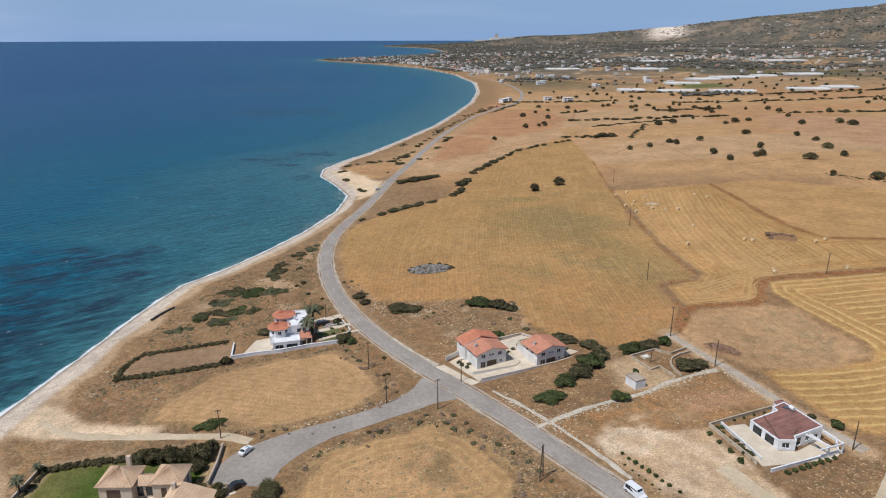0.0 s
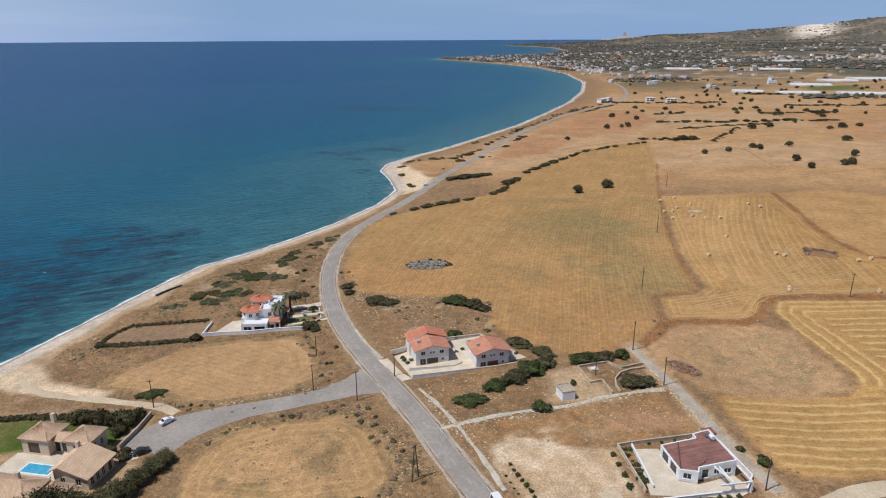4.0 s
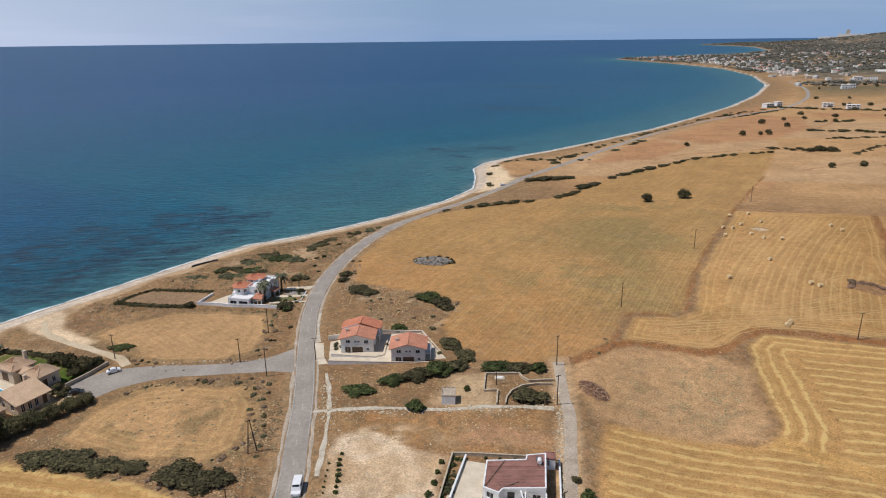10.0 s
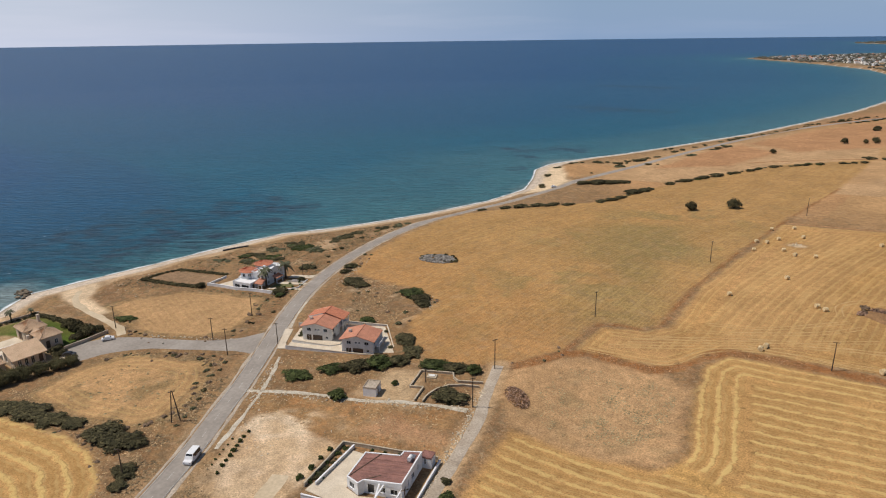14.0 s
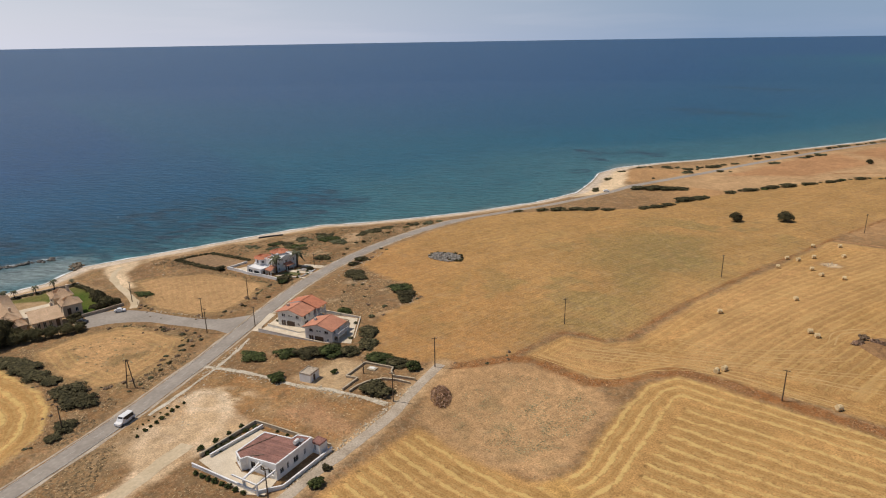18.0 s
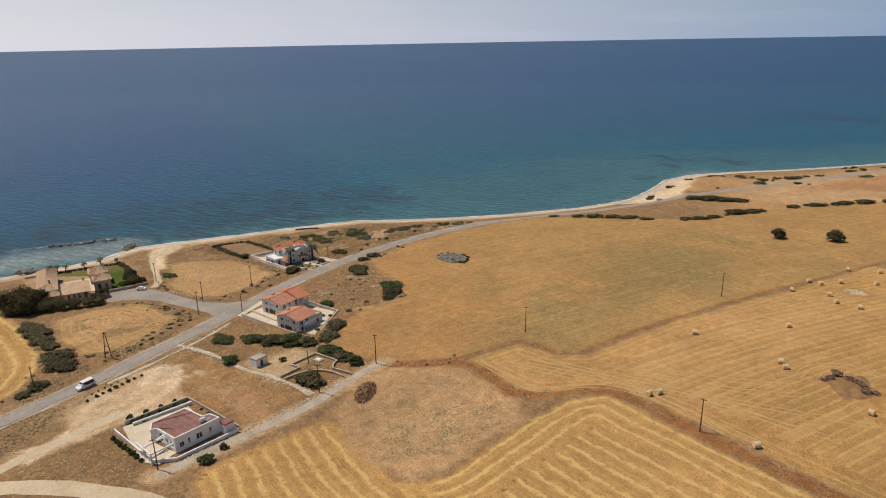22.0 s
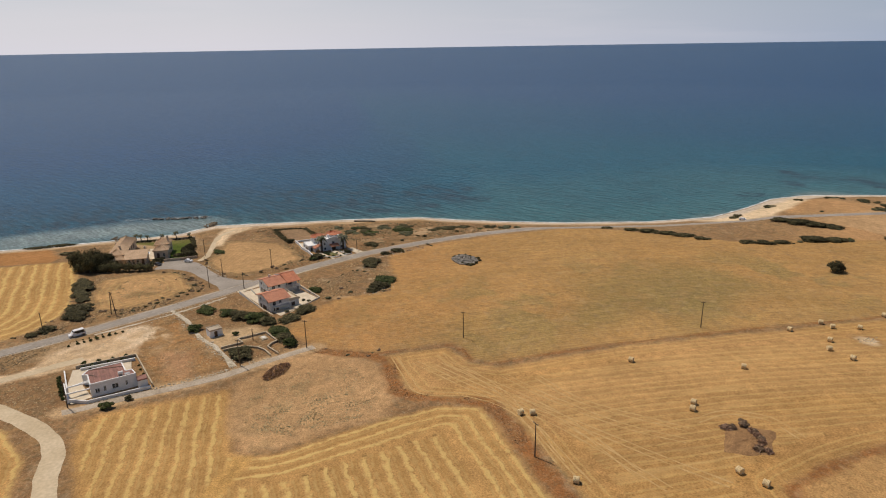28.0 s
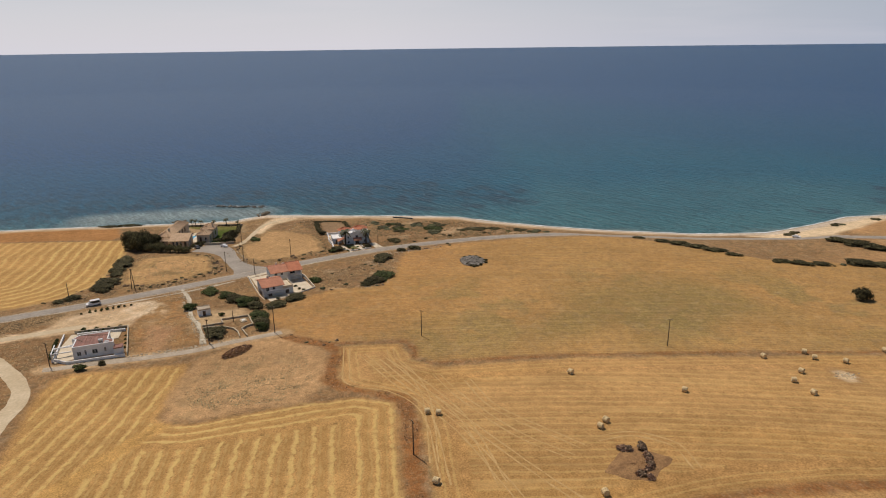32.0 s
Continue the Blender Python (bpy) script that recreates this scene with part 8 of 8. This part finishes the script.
part("tube", tube(bmesh.new(), [(-6, 0, 0.2), (-2, 0.3, 0.2), (2, 0.2, 0.2), (6, -0.2, 0.2)], [0.4, 0.4, 0.4, 0.4], 8), M_BLACK, boom)


# ---------------------------------------------------------------- distance: greenhouses, white houses, town
def far_house(x, y, w, d, h, turn, mat, label, storeys=1):
    e = thing("distant_house", label, "house", spot(x, y, -1.0, turn), "distant houses")
    part("wall", boxed(-w / 2, w / 2, -d / 2, d / 2, 0, h + 1), mat, e)
    part("roof", boxed(-w / 2 - 0.4, w / 2 + 0.4, -d / 2 - 0.4, d / 2 + 0.4, h + 1.0, h + 1.4), M_WHITE if mat is not M_WHITE else M_OFFWHITE, e)
    for k in range(storeys):
        for i in range(3):
            cx = -w / 2 + w * (i + 0.5) / 3
            part("window", boxed(cx - w * 0.1, cx + w * 0.1, -d / 2 - 0.06, -d / 2 + 0.02, 1.8 + 3 * k, 3.3 + 3 * k), M_GLASS, e)
    return e


far_house(107, 1000, 13, 8, 5, 50, M_WHITE, "white two-storey building beside the far coast road", 2)
far_house(118, 1024, 9, 7, 5, 50, M_WHITE, "white two-storey building beside the far coast road", 2)
far_house(176, 1010, 12, 9, 5, 5, M_WHITE, "unfinished white two-storey villa behind trees", 2)
far_house(202, 988, 14, 9, 5, 5, M_WHITE, "unfinished white two-storey villa behind trees", 2)
far_house(228, 1376, 12, 9, 6, 0, M_WHITE, "white house on the far plain", 2)
far_house(300, 1500, 16, 10, 5, 0, M_WHITE, "white house on the far plain", 1)
town = random.Random(31)
n = 0
while n < 60:
    t = town.random()
    if t < 0.62:
        i = town.randrange(27, 33)
        (ax, ay), (bx, by) = SHORE[i - 1], SHORE[i]
        s, inland = town.random(), 30 + 420 * town.random() ** 1.4
        nx, ny = (by - ay), -(bx - ax)
        ln = math.hypot(nx, ny)
        x, y = ax + (bx - ax) * s + nx / ln * inland, ay + (by - ay) * s + ny / ln * inland
    else:
        x, y = town.uniform(300, 2400), town.uniform(1500, 3600)
    if float(shore_distance(np.array([x]), np.array([y]))[0]) < 25:
        continue
    n += 1
    w = town.uniform(7, 14)
    far_house(x, y, w, town.uniform(8, 13), town.choice((3.2, 6.2, 6.2)), town.uniform(-40, 40), town.choice((M_WHITE, M_WHITE, M_CREAM, M_OFFWHITE)), "pale house of the distant coastal town", 1)


def far_town():
    """Hundreds of small pale houses, crowded on the headland and thin on the plain, joined into one mass."""
    rng = np.random.RandomState(77)
    head = [((-540, 2995), (-30, 2250), 190, 150), ((-40, 2200), (110, 1750), 90, 60), ((-380, 3300), (300, 2700), 130, 200), ((250, 2200), (1000, 2000), 160, 260)]
    xs, ys = [], []
    for (ax, ay), (bx, by), n, spread in head:
        t = rng.rand(n)
        xs.append(ax + (bx - ax) * t + np.abs(rng.normal(0, spread, n)) + 20)
        ys.append(ay + (by - ay) * t + np.abs(rng.normal(0, spread, n)) * 0.6 + 10)
    ang, dist = np.radians(rng.uniform(-14, 44, 620)), 1500 * np.exp(rng.rand(620) * 1.5)
    x, y = np.concatenate(xs + [CX + dist * np.sin(ang)]), np.concatenate(ys + [CY + dist * np.cos(ang)])
    ok = (shore_distance(x, y) > 28) & (y > 1450)
    x, y = x[ok], y[ok]
    z = ground_height(x, y)
    verts, faces, roofs = [], [], []
    for cx, cy, cz in zip(x, y, z):
        w, d, h = rng.uniform(3.2, 6.5), rng.uniform(3, 5), rng.choice((3.2, 3.4, 6.2))
        c, sn = math.cos(rng.uniform(-0.8, 0.8)), 0.0
        sn = math.sqrt(1 - c * c)
        tall = h + (rng.uniform(1.0, 1.8) if rng.rand() < 0.22 else 0.15)
        corner = [(cx + c * u - sn * v, cy + sn * u + c * v) for u, v in ((-w, -d), (w, -d), (w, d), (-w, d))]
        b = len(verts)
        verts += [(*p, cz - 1.5) for p in corner] + [(*p, cz + h) for p in corner] + [(cx - c * w * 0.4, cy - sn * w * 0.4, cz + tall), (cx + c * w * 0.4, cy + sn * w * 0.4, cz + tall)]
        faces += [(b + k, b + (k + 1) % 4, b + 4 + (k + 1) % 4, b + 4 + k) for k in range(4)]
        faces += [(b + 4, b + 5, b + 9, b + 8), (b + 6, b + 7, b + 8, b + 9), (b + 5, b + 6, b + 9), (b + 7, b + 4, b + 8)]
        roofs += [0] * 4 + [1 if tall > h + 0.5 else 0] * 4
    bx, by, bz = bend(*np.array(verts).T)
    me = mesh_of("distant_town", np.stack([bx, by, bz], 1).tolist(), faces, M_TOWN)
    me.materials.append(M_TERRACOTTA)
    me.polygons.foreach_set("material_index", roofs)
    return tagged(new("distant_town", me), "hundreds of small pale houses of the far coastal town", "town", kind="stuff")


far_town()
far_house(253, 1581, 16, 11, 7, 10, M_WHITE, "white house on the far plain", 2)
for x, y, w, d in ((-1500 + 2230, 8800, 300, 60), (900, 12600, 240, 80), (1080, 12800, 420, 80), (650, 12400, 300, 70)):
    e = thing("distant_block", "hazy pale building of the far city", "building", spot(x, y, -2), "far city")
    part("wall", boxed(-w / 2, w / 2, -d / 2, d / 2, 0, 28), M_OFFWHITE, e)
tower = thing("distant_tower", "hazy tower block on the far skyline", "building", spot(930, 12900, -2))
part("wall", boxed(-26, 26, -24, 24, 0, 100), M_CONCRETE, tower)
part("top", boxed(-12, 12, -12, 12, 100, 112), M_CONCRETE, tower)


def greenhouse(x, y, w, d, turn):
    e = thing("greenhouse", "long row of pale plastic greenhouse tunnels", "greenhouse", spot(x, y, -0.5, turn), "greenhouses")
    n = max(3, int(d / 8))
    for k in range(n):
        y0 = -d / 2 + d * k / n
        bm = bmesh.new()
        ring = [(0.0, 0.0), (0.02, 2.4), (0.25, 3.8), (0.5, 4.3), (0.75, 3.8), (0.98, 2.4), (1.0, 0.0)]
        va = [bm.verts.new((-w / 2, y0 + p * d / n, z)) for p, z in ring]
        vb = [bm.verts.new((w / 2, y0 + p * d / n, z)) for p, z in ring]
        for i in range(len(ring) - 1):
            bm.faces.new((va[i], vb[i], vb[i + 1], va[i + 1]))
        bm.faces.new(va), bm.faces.new(vb[::-1])
        part("tunnel", bm, M_PLASTIC, e)
    return e


for x, y, w, d, turn in ((545, 1345, 60, 34, 4), (620, 1372, 90, 40, 8), (690, 1390, 46, 30, 0), (470, 1255, 64, 24, -6), (340, 1138, 44, 20, 0), (402, 1096, 60, 18, 4), (480, 1062, 70, 22, 0), (600, 1060, 60, 24, -4), (660, 1075, 50, 30, 6), (780, 1400, 80, 36, 0), (360, 1900, 90, 40, 0), (720, 2100, 160, 50, 5), (560, 1750, 90, 40, -5), (980, 1900, 120, 50, 4)):
    greenhouse(x, y, w, d, turn)

# the sources of the copies are taken away again
for e in [o for v in kinds.values() for o in v] + carobs + evergreens + [palm, pole, frame_pole, bale]:
    for o in list(e.children_recursive) + [e]:
        bpy.data.objects.remove(o, do_unlink=True)
